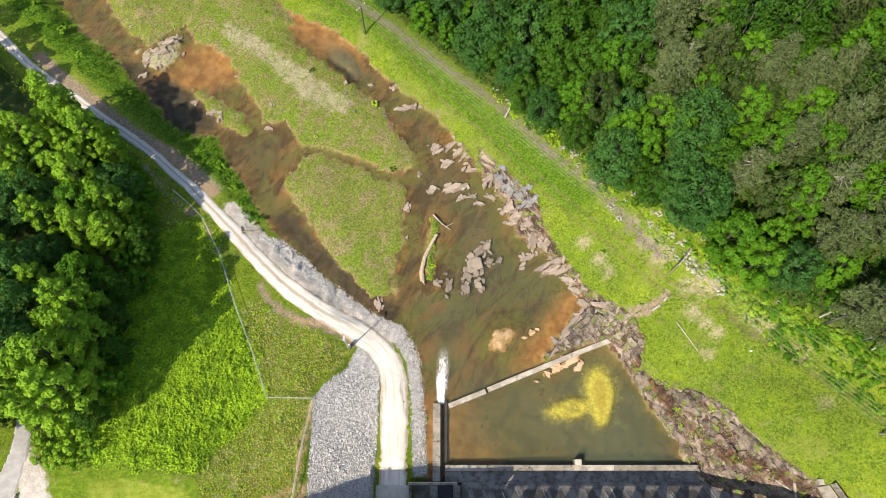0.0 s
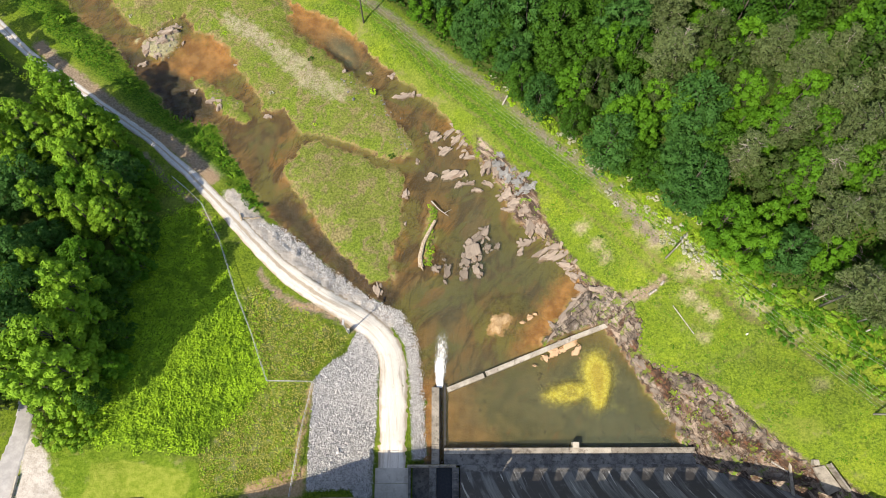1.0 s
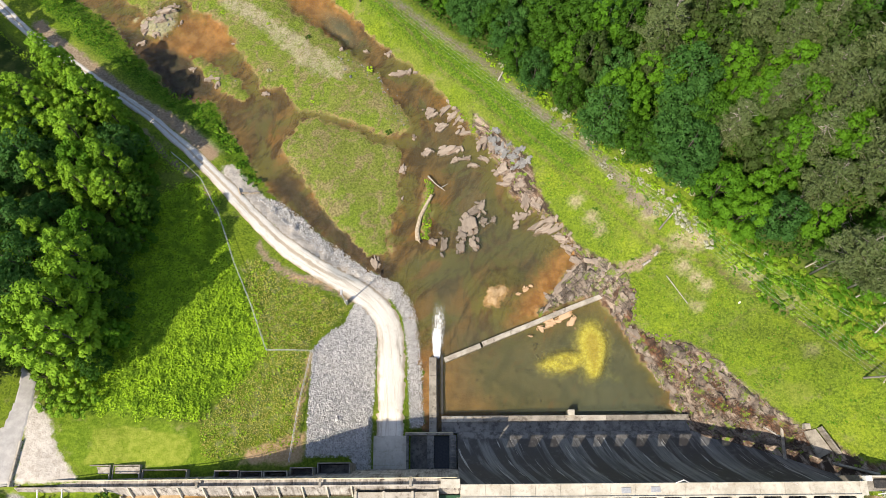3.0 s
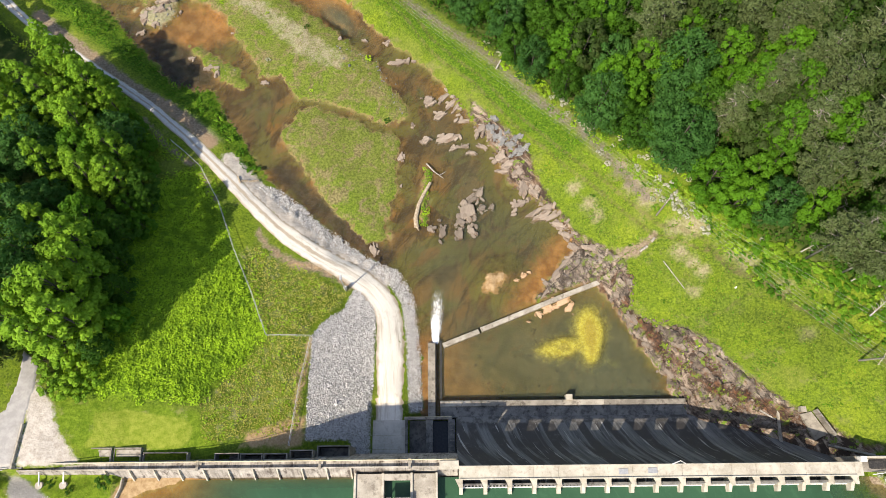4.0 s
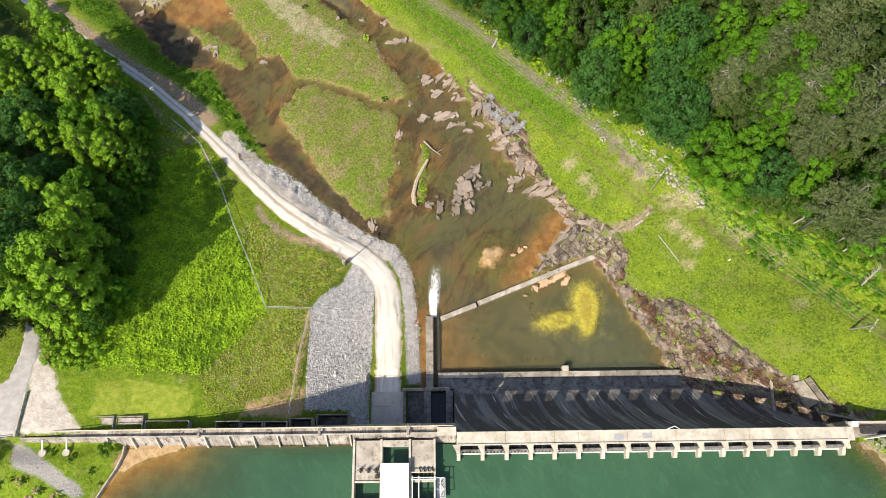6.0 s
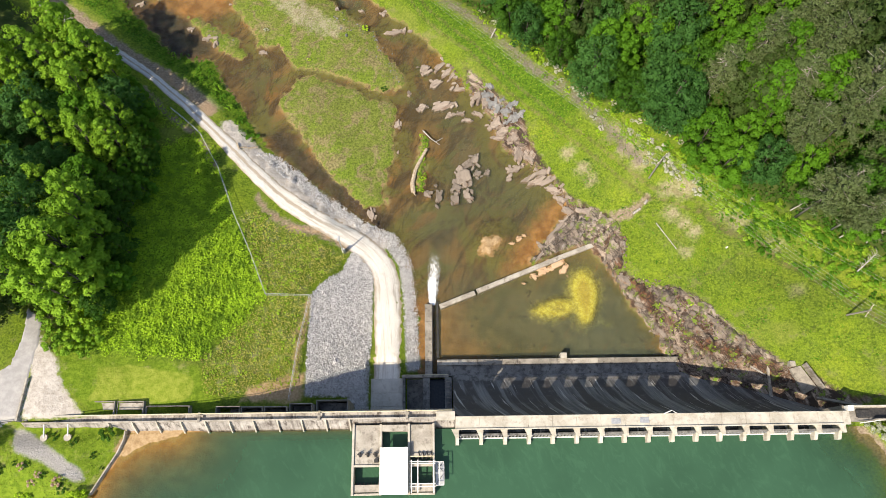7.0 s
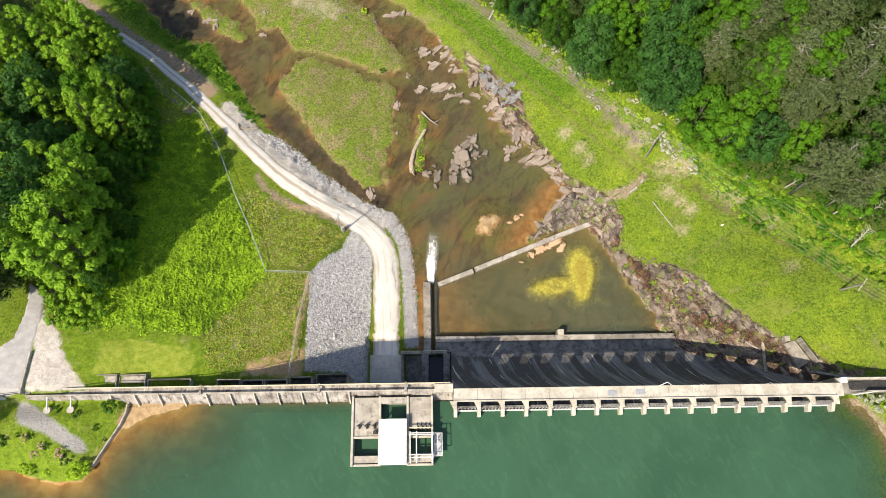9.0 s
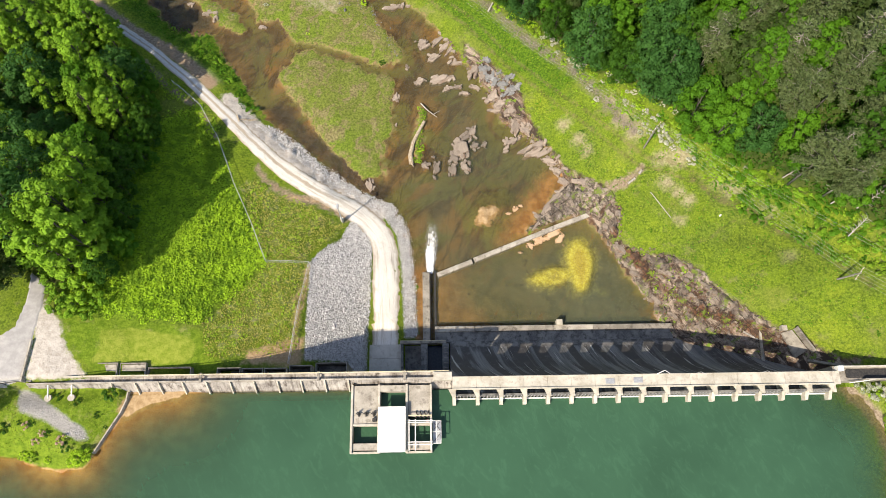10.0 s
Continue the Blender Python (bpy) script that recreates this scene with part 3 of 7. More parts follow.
SHELF = [(17.3, 21.4), (20.5, 25.5), (23.9, 29.7), (25.6, 32.0), (28.7, 32.9), (32.7, 30.2), (35.0, 27.6), (31.8, 25.5), (28.2, 25.3), (23.0, 23.5)]
RIGHT_GRASS = [(-45.0, 120.0), (-34.0, 101.0), (-27.0, 96.5), (-17.0, 89.8), (-9.8, 82.9), (-2.8, 75.2), (1.8, 69.4), (7.4, 63.4), (12.7, 58.5), (17.4, 53.1), (19.2, 46.6), (22.6, 41.0), (27.2, 34.3), (31.6, 29.4), (33.7, 28.8), (35.0, 25.8), (34.8, 19.8), (38.5, 16.8), (43.7, 15.8), (47.7, 12.9), (52.1, 7.3), (56.8, 2.7), (61.5, -0.8), (66.0, -5.0), (140.0, -6.0), (140.0, 140.0), (-45.0, 140.0)]
TRACK = [(-27.0, 101.5), (-19.2, 95.6), (-11.6, 89.8), (-5.0, 82.7), (-1.4, 77.0), (2.9, 72.2), (8.3, 67.4), (16.5, 57.5), (25.1, 47.9), (30.2, 43.2), (35.9, 36.8), (39.8, 33.2), (43.3, 32.2), (47.6, 29.5)]
TREE_LINE = [(-40.0, 135.0), (-20.0, 106.5), (-11.1, 94.3), (-2.8, 86.6), (5.2, 78.9), (15.0, 69.2), (23.2, 61.3), (28.9, 53.8), (35.5, 48.8), (41.8, 44.0), (46.9, 38.6), (50.8, 33.8), (56.0, 29.6), (61.7, 25.6), (67.6, 21.0), (74.0, 16.0), (84.0, 4.0), (140.0, 0.0), (140.0, 140.0), (-40.0, 140.0)]
LEFT_WOOD = [(-95.0, 86.0), (-84.0, 77.2), (-74.5, 71.4), (-66.5, 66.0), (-60.5, 59.5), (-56.0, 51.5), (-55.0, 43.0), (-56.0, 36.0), (-56.0, 29.0), (-55.5, 22.0), (-55.5, 15.0), (-57.5, 9.0), (-63.5, 4.5), (-63.8, 9.8), (-66.5, 12.5), (-140.0, 30.0), (-140.0, 110.0)]
ROAD = [(-112.0, 106.0), (-99.7, 95.4), (-91.5, 88.4), (-83.1, 80.5), (-71.5, 72.3), (-63.2, 66.4), (-56.6, 61.6), (-49.3, 55.3), (-42.1, 48.4), (-36.2, 42.2), (-29.4, 35.6), (-22.9, 30.8), (-16.6, 27.4), (-12.1, 24.1), (-9.3, 20.2), (-8.5, 15.3), (-8.4, 9.6), (-8.4, 2.6), (-8.4, 0.2)]
SOIL_BEND = [(-33.1, 35.3), (-30.7, 32.0), (-26.4, 29.3), (-20.7, 28.2), (-16.0, 25.5), (-13.9, 23.9), (-15.9, 23.4), (-21.1, 26.6), (-26.3, 27.2), (-30.0, 29.9), (-33.4, 33.7)]
RIPRAP_A = [(-14.9, 23.9), (-11.9, 21.5), (-11.0, 18.4), (-11.3, 8.6), (-11.6, 2.9), (-11.7, -5.8), (-12.9, -6.4), (-14.8, -2.7), (-21.4, -3.0), (-21.4, -0.1), (-21.3, 8.0), (-21.4, 14.0), (-20.0, 16.5), (-16.5, 19.4)]
RIPRAP_B = [(-34.9, 45.0), (-30.3, 44.4), (-25.4, 40.6), (-22.0, 37.0), (-18.7, 34.9), (-15.0, 31.8), (-10.5, 29.1), (-7.4, 27.9), (-5.0, 24.5), (-3.9, 20.4), (-3.3, 15.5), (-3.0, 9.7), (-2.6, 2.2), (-4.9, 1.8), (-5.6, 15.3), (-6.4, 21.2), (-9.0, 25.2), (-14.2, 29.0), (-20.6, 33.0), (-27.0, 37.9), (-31.6, 42.2)]
LAWN = [(-52.3, 0.8), (-48.2, 1.4), (-38.6, -0.2), (-37.7, -1.4), (-38.0, -3.2), (-39.4, -4.5), (-44.2, -4.4), (-53.2, -4.3), (-52.0, -2.1)]
TURF = [(-59.2, 3.2), (-55.0, 2.4), (-48.0, 2.6), (-37.6, 1.2), (-35.4, -2.7), (-33.5, -5.4), (-52.0, -5.6), (-57.0, -2.0)]
BEACH = [(-48.2, -11.4), (-47.0, -9.0), (-43.5, -8.6), (-38.4, -8.8), (-39.4, -9.7), (-42.6, -10.4), (-45.4, -11.3), (-47.3, -12.8)]
PAVED = [(-90.0, -9.0), (-69.2, -8.3), (-65.8, -8.0), (-62.4, -6.9), (-61.9, -1.1), (-61.4, 4.8), (-62.0, 8.5), (-64.6, 10.5), (-64.1, 5.8), (-64.9, 1.2), (-70.3, -2.7), (-90.0, -4.0)]
GRAVEL = [(-62.0, 6.2), (-58.4, 1.9), (-56.6, -2.5), (-54.0, -5.5), (-52.5, -6.7), (-61.9, -6.9), (-61.7, -1.1)]
PENINSULA = [(-140.0, -6.5), (-62.3, -6.5), (-47.4, -6.5), (-47.3, -8.9), (-48.2, -11.8), (-49.8, -14.7), (-51.4, -17.7), (-52.5, -19.8), (-56.7, -20.1), (-59.4, -19.6), (-63.0, -18.4), (-70.7, -17.8), (-140.0, -17.0)]
RIGHT_SHORE = [(63.8, -6.0), (65.2, -9.9), (67.2, -11.2), (68.8, -13.6), (70.0, -16.4), (70.6, -19.4), (70.2, -23.4), (70.2, -27.4), (72.0, -60.0), (140.0, -60.0), (140.0, -6.0)]
PATH_GRAVEL = [(-63.9, -8.3), (-62.0, -8.4), (-57.2, -11.2), (-52.9, -14.1), (-52.0, -15.8), (-53.6, -15.9), (-58.4, -13.1), (-62.5, -11.7)]
STRAW = [(-46.0, 92.8), (-40.5, 90.5), (-33.0, 84.5), (-25.0, 78.5), (-19.0, 74.0), (-20.5, 72.0), (-27.0, 74.5), (-33.0, 80.5), (-39.0, 86.0), (-45.0, 89.5)]
BRUSH = [(-20.0, 99.0), (-9.1, 89.7), (0.6, 80.9), (9.1, 73.5), (13.2, 69.1), (20.0, 61.5), (27.5, 53.8), (31.9, 47.4), (35.4, 42.5), (38.2, 39.1)]
BARE_SPOTS = [(26.1, 43.0, 0.9), (28.7, 39.5, 1.1), (30.0, 37.1, 0.8), (36.3, 41.6, 1.5), (38.4, 38.9, 1.7), (43.0, 33.4, 1.5), (45.8, 33.1, 1.9), (43.4, 28.9, 1.2), (45.2, 27.1, 1.1), (47.0, 25.3, 1.0), (53.7, 25.6, 1.5), (51.5, 27.3, 0.8), (58.5, 20.9, 1.3), (45.2, 21.7, 0.7), (61.0, 12.8, 0.9), (34.5, 45.5, 1.0)]
SCAR = [(47.6, 29.5), (49.3, 27.5), (51.7, 24.9), (56.4, 22.2), (59.4, 18.4), (62.3, 16.0), (67.3, 10.3), (71.4, 6.3)]
SIDE_SCAR = [(48.2, 17.8), (50.0, 17.8), (53.5, 20.6), (57.3, 19.4)]
DARK_MUD = [(-67.6, 84.0), (-65.2, 79.7), (-61.4, 78.5), (-57.1, 73.5), (-55.8, 70.6), (-52.8, 68.7), (-49.6, 68.2), (-46.9, 69.2), (-46.6, 70.9), (-50.2, 73.9), (-52.0, 75.8), (-55.8, 79.1), (-60.7, 79.5), (-62.8, 82.9)]
SIDE_PATH = [(-82.3, 83.2), (-77.8, 79.1), (-71.0, 73.8), (-64.4, 68.7), (-60.1, 65.5), (-54.0, 62.1), (-49.3, 58.6), (-44.2, 53.7)]
PALE_PATCH = [(-51.7, 63.9), (-48.7, 61.9), (-45.6, 57.9), (-44.1, 58.1), (-41.8, 54.5), (-44.3, 54.2), (-47.8, 57.8)]
FOOT = [(-31, -4.5), (-21.5, -4.5), (-21.3, 0.5), (-22.6, 1.2), (-30, -2.0)]
TRAIL = [(-57.5, 58.5), (-52.5, 52.8), (-48.6, 50.0), (-45.6, 47.5), (-43.6, 44.5), (-41.6, 41.0)]
DRIFT = [(33.5, 28.6), (36.5, 29.0), (40.0, 32.2), (39.6, 33.0), (36.0, 30.8), (33.0, 30.4)]
SLOPE = [(-36.2, 30), (-33, 33), (-30, 29), (-22, 26.4), (-16, 22.5), (-17.5, 19.5), (-21.8, 15.5), (-21.8, 8), (-22.8, -2), (-36, -4), (-37.5, 2), (-29, 13)]
ALGAE_A = [(27.9 + (2.7 + 0.35 * math.sin(3 * a)) * math.cos(a), 15.2 + 5.2 * math.sin(a) * (1 - 0.12 * math.cos(a))) for a in [math.tau * k / 18 for k in range(18)]]
ALGAE_B = [(22.0 + 4.2 * math.cos(a), 13.2 + (2.0 + 0.5 * math.cos(a)) * math.sin(a) + 0.5 * math.cos(a)) for a in [math.tau * k / 16 for k in range(16)]]
ALGAE_C = [(29.5, 13.5), (31.2, 12.2), (33.0, 10.2), (32.0, 9.6), (30.2, 10.6), (28.8, 11.8)]
ALGAE_HOLE = [(21.6, 13.6), (23.0, 13.9), (23.6, 13.0), (22.8, 12.3), (21.9, 12.6)]
RUSTY_A = [(-64.0, 80.0), (-56.0, 81.0), (-53.0, 87.5), (-46.0, 86.0), (-43.0, 80.0), (-48.0, 78.5), (-55.0, 78.0)]
RUSTY_B = [(-34.0, 97.0), (-26.0, 93.0), (-19.0, 87.5), (-17.5, 83.0), (-23.0, 85.0), (-31.0, 92.0)]
RUSTY_C = [(1.0, 4.6), (1.0, 13.0), (5.0, 14.5), (6.0, 9.0), (9.0, 4.6)]
RUSTY_D = [(13.0, 20.0), (17.5, 22.0), (24.0, 31.0), (26.0, 34.0), (22.0, 33.0), (17.0, 26.0)]
RUSTY_E = [(-3.2, 14.0), (-1.9, 14.0), (-1.7, 2.0), (-3.4, 2.0)]

# heights above the tail water at points of the plan
LEFT_SPOTS = [(-10.7, 17.8, 2.0), (-8.4, 9.0, 1.8), (-6, 1.7, 1.7), (-19.8, 0, 7.2), (-11.7, 8, 2.0), (-17, 15.4, 5.2), (-33, 27.5, 4.3), (-34.4, 7, 10.6), (-47.6, 10, 12.8), (-46.7, 41, 3.8), (-23.5, 6.2, 8.9), (-15.6, -2, 4.4), (-21.5, 14.2, 7.2), (-29, 14.3, 8.0), (-38.5, 1, 14.0), (-58.5, 1, 16.7), (-43, 48, 2.5), (-36, 42, 2.2), (-82, 78, 3.2), (-69, 70, 3.0), (-17, 26, 2.3), (-90, 40, 10), (-76, 15, 16.8), (-62, 30, 11), (-110, 0, 18), (-45, -4, 14.2), (-22, -4, 8.2), (-56, 52, 3.8), (-120, 100, 10), (-63, 5, 16.8), (-28, -4, 11.5)]
RIGHT_SPOTS = [(14, 58, 1.3), (25, 42, 2.2), (33, 28, 2.6), (37, 20, 2.6), (43, 15.3, 3.4), (46.3, 5.1, 4.0), (24.2, 45, 3.4), (12, 68, 3.7), (38.7, 31, 5.0), (42.5, 23.3, 6.0), (52, 22, 7.2), (48, 30.6, 8.0), (60, 16.4, 10.2), (60.7, 5.2, 12.6), (31, 49, 7.2), (41, 40, 9.6), (34, 51, 9.0), (61, 27, 13.5), (75, 10, 17), (90, 60, 30), (60, 70, 19), (30, 80, 10), (5, 95, 4), (80, 30, 22), (-12, 92, 2.4), (56, 0, 5.5), (130, 60, 42), (80, -4, 18)]
BED_SPOTS = [(-50, 74, 0.6), (-20, 52, 0.7), (-12, 36, 0.6), (-40, 92, 0.9), (-80, 125, 1.2), (-5, 74, 0.7), (22, 30, 0.5), (20, 12, 0.3), (5, 0, 0.1), (20, 0, 0.1), (41, 1, 0.2), (5, -7, 0), (22, -7, 0), (40, -7, 0.2), (48.5, -0.5, 2.0), (53.2, -2.0, 3.5), (57, -3.3, 5.0), (60.3, -4.6, 7.2), (64.5, -7, 13), (50, -5, 2), (56, -6.4, 4.5), (-2, -3, 0.0), (-8.5, -4, 1.6), (-11.5, -5, 2.1), (40, 130, 8), (0, 130, 2.5)]


def signed(x, y, outline):
    """Distance to a closed outline, positive inside it."""
    p = np.array(outline)
    q = np.roll(p, -1, axis=0)
    best = np.full(x.shape, 1e9)
    odd = np.zeros(x.shape, dtype=bool)
    for (ax, ay), (bx, by) in zip(p, q):
        ex, ey = bx - ax, by - ay
        s = np.clip(((x - ax) * ex + (y - ay) * ey) / (ex * ex + ey * ey + 1e-9), 0, 1)
        best = np.minimum(best, (x - ax - s * ex) ** 2 + (y - ay - s * ey) ** 2)
        if by != ay:
            odd ^= ((ay > y) != (by > y)) & (x < ex * (y - ay) / (by - ay) + ax)
    return np.where(odd, 1, -1) * np.sqrt(best)


def near_line(x, y, line):
    best = np.full(x.shape, 1e9)
    for (ax, ay), (bx, by) in zip(line, line[1:]):
        ex, ey = bx - ax, by - ay
        s = np.clip(((x - ax) * ex + (y - ay) * ey) / (ex * ex + ey * ey), 0, 1)
        best = np.minimum(best, (x - ax - s * ex) ** 2 + (y - ay - s * ey) ** 2)
    return np.sqrt(best)


def smooth(v, a, b):
    s = np.clip((v - a) / (b - a), 0, 1)
    return s * s * (3 - 2 * s)


SPOTS = np.array(LEFT_SPOTS + RIGHT_SPOTS + BED_SPOTS)
_n = len(SPOTS)
_r = np.hypot(SPOTS[:, None, 0] - SPOTS[None, :, 0], SPOTS[:, None, 1] - SPOTS[None, :, 1])
_p = np.column_stack([np.ones(_n), SPOTS[:, 0] / 100, SPOTS[:, 1] / 100])
_k = np.block([[_r - 0.6 * np.eye(_n), _p], [_p.T, np.zeros((3, 3))]])
SPOT_WEIGHTS = np.linalg.solve(_k, np.concatenate([SPOTS[:, 2], np.zeros(3)]))

_rng = np.random.default_rng(5)
WAVES = [(_rng.uniform(0.05, 0.9), _rng.uniform(0, math.tau), _rng.uniform(0, math.tau)) for _ in range(26)]


def rough(x, y):
    """Small unevenness of the ground, in about -1 to 1."""
    total = np.zeros(x.shape)
    for f, a, b in WAVES:
        total += np.sin(x * f * math.cos(a) * 2.2 + y * f * math.sin(a) * 2.2 + b) / (0.6 + f * 2.5)
    return total / 5.5


WATER_LEVEL, LAKE_LEVEL = 0.0, 14.0


def river_in(x, y):
    """Distance from the water's edge, positive in the water."""
    d = signed(x, y, RIVER)
    for isle in (ISLE_UP, ISLE_LOW, ISLE_STRIP, ISLE_NW, ISLE_LOG, SHELF, SPIT):
        d = np.minimum(d, -signed(x, y, isle))
    return d


def heights(x, y):
    x, y = np.asarray(x, dtype=float), np.asarray(y, dtype=float)
    h = SPOT_WEIGHTS[-3] + SPOT_WEIGHTS[-2] * x / 100 + SPOT_WEIGHTS[-1] * y / 100
    for (px, py, _), w in zip(SPOTS, SPOT_WEIGHTS):
        h = h + w * np.hypot(x - px, y - py)
    h = np.maximum(h, 0.35) + rough(x, y) * 0.18
    d = river_in(x, y) + rough(x * 2.9, y * 2.9) * 0.8
    bank = 0.12 + (h - 0.12) * smooth(-d, -0.2, 5.0) + 0.25 * smooth(-d, 0, 1.0)
    bed = 0.05 - np.clip(0.10 + 0.14 * d, 0, 1.1) + rough(x * 1.7, y * 1.7) * 0.16
    pool = smooth(y, 24, 14) * smooth(x, 8, 18)
    bed = bed - (0.35 + 1.1 * smooth(x, 18, 32)) * pool * smooth(d, -0.2, 1.6)
    bed = bed - 3.0 * np.exp(-(((x + 20.5) * 0.75 + (y - 83.9) * 0.66) / 2.2) ** 2 - (((x + 20.5) * 0.66 - (y - 83.9) * 0.75) / 4.5) ** 2) * smooth(d, 0, 2)
    down = np.where(d > 0, np.minimum(bed, 0.12), np.maximum(bank, 0.12 - 0.2 * d * 0))
    rocky = smooth(-signed(x, y, RIGHT_GRASS), 0, 2) * smooth(x, 28, 33) * smooth(-d, 0, 1.5) * smooth(y, 1, 4)
    down = down + rocky * rough(x * 3.1, y * 3.1) * 0.7
    flat = smooth(x, -12.2, -11.2) * smooth(x, -4.6, -5.4) * smooth(y, 4.5, 3.0)
    down = down * (1 - flat) + np.minimum(down, 1.55) * flat
    pits = smooth(x, -5.3, -4.9) * smooth(x, 3.4, 2.8) * smooth(y, 1.6, 0.9)
    down = down * (1 - pits) - 1.0 * pits
    algal = smooth(np.maximum(signed(x, y, ALGAE_A), signed(x, y, ALGAE_B)), -1.0, 0.8)
    down = down * (1 - algal) - 0.3 * algal
    land = np.maximum(signed(x, y, PENINSULA), signed(x, y, RIGHT_SHORE)) + rough(x * 2, y * 2) * 0.4
    up = LAKE_LEVEL + np.where(land > 0, np.minimum(0.15 + land * 0.45, 2.2), np.maximum(land * np.where(x < 0, 0.22, 0.28), -7)) + rough(x, y) * 0.1
    up = np.maximum(up, LAKE_LEVEL + np.clip(signed(x, y, BEACH) * 0.20 - 0.02, -7, 0.14) + rough(x * 3, y * 3) * 0.05)
    up = np.maximum(up, np.where(x < -12, LAKE_LEVEL - 0.9 + (y + 9.2) * 0.9, -9))
    over = smooth(y, -6.4, -8.6)
    return down * (1 - over) + up * over


def height(x, y):
    return float(heights(np.array([x]), np.array([y]))[0])


# ---- ground ----
def grid_axis(low, high, step, reach):
    core = np.arange(low, high + step / 2, step)
    out, d, pos = [], step * 2, 0.0
    while pos < reach:
        pos += d
        d *= 1.5
        out.append(pos)
    return np.concatenate([low - np.array(out)[::-1], core, high + np.array(out)])


def grid_faces(nx, ny):
    i = (np.arange(ny - 1)[:, None] * nx + np.arange(nx - 1)[None, :]).ravel()
    return np.column_stack([i, i + 1, i + nx + 1, i + nx])


gx, gy = grid_axis(-105, 105, 0.58, 2500), grid_axis(-45, 122, 0.58, 2500)
X, Y = np.meshgrid(gx, gy)
cx, cy = np.clip(X, -112, 125), np.clip(Y, -60, 132)
Z = heights(cx, cy)
wsd = river_in(X, Y) + rough(X * 2.9, Y * 2.9) * 0.8
wsd = np.where(Y < 0.3, -5, wsd)
isle = np.maximum.reduce([signed(X, Y, o) for o in (ISLE_UP, ISLE_LOW, ISLE_STRIP, ISLE_LOG)])
rock = np.minimum(-signed(X, Y, RIGHT_GRASS), signed(X, Y, [(4, 74), (60, 74), (72, -4), (60, -9), (27, -9), (27, 24), (10, 50)]))
shore_rock = np.where(Y < -9.5, 1.1 - np.abs(signed(X, Y, RIGHT_SHORE) + 0.5), -5)
rock = np.maximum.reduce([rock, signed(X, Y, SHELF)])
lake = -np.maximum(signed(X, Y, PENINSULA), signed(X, Y, RIGHT_SHORE))
lake = np.where((Y < -8.0) & (X < 10), lake, -5)
trackd = 0.3 - np.minimum(np.abs(near_line(X, Y, TRACK) - 0.9), 3)
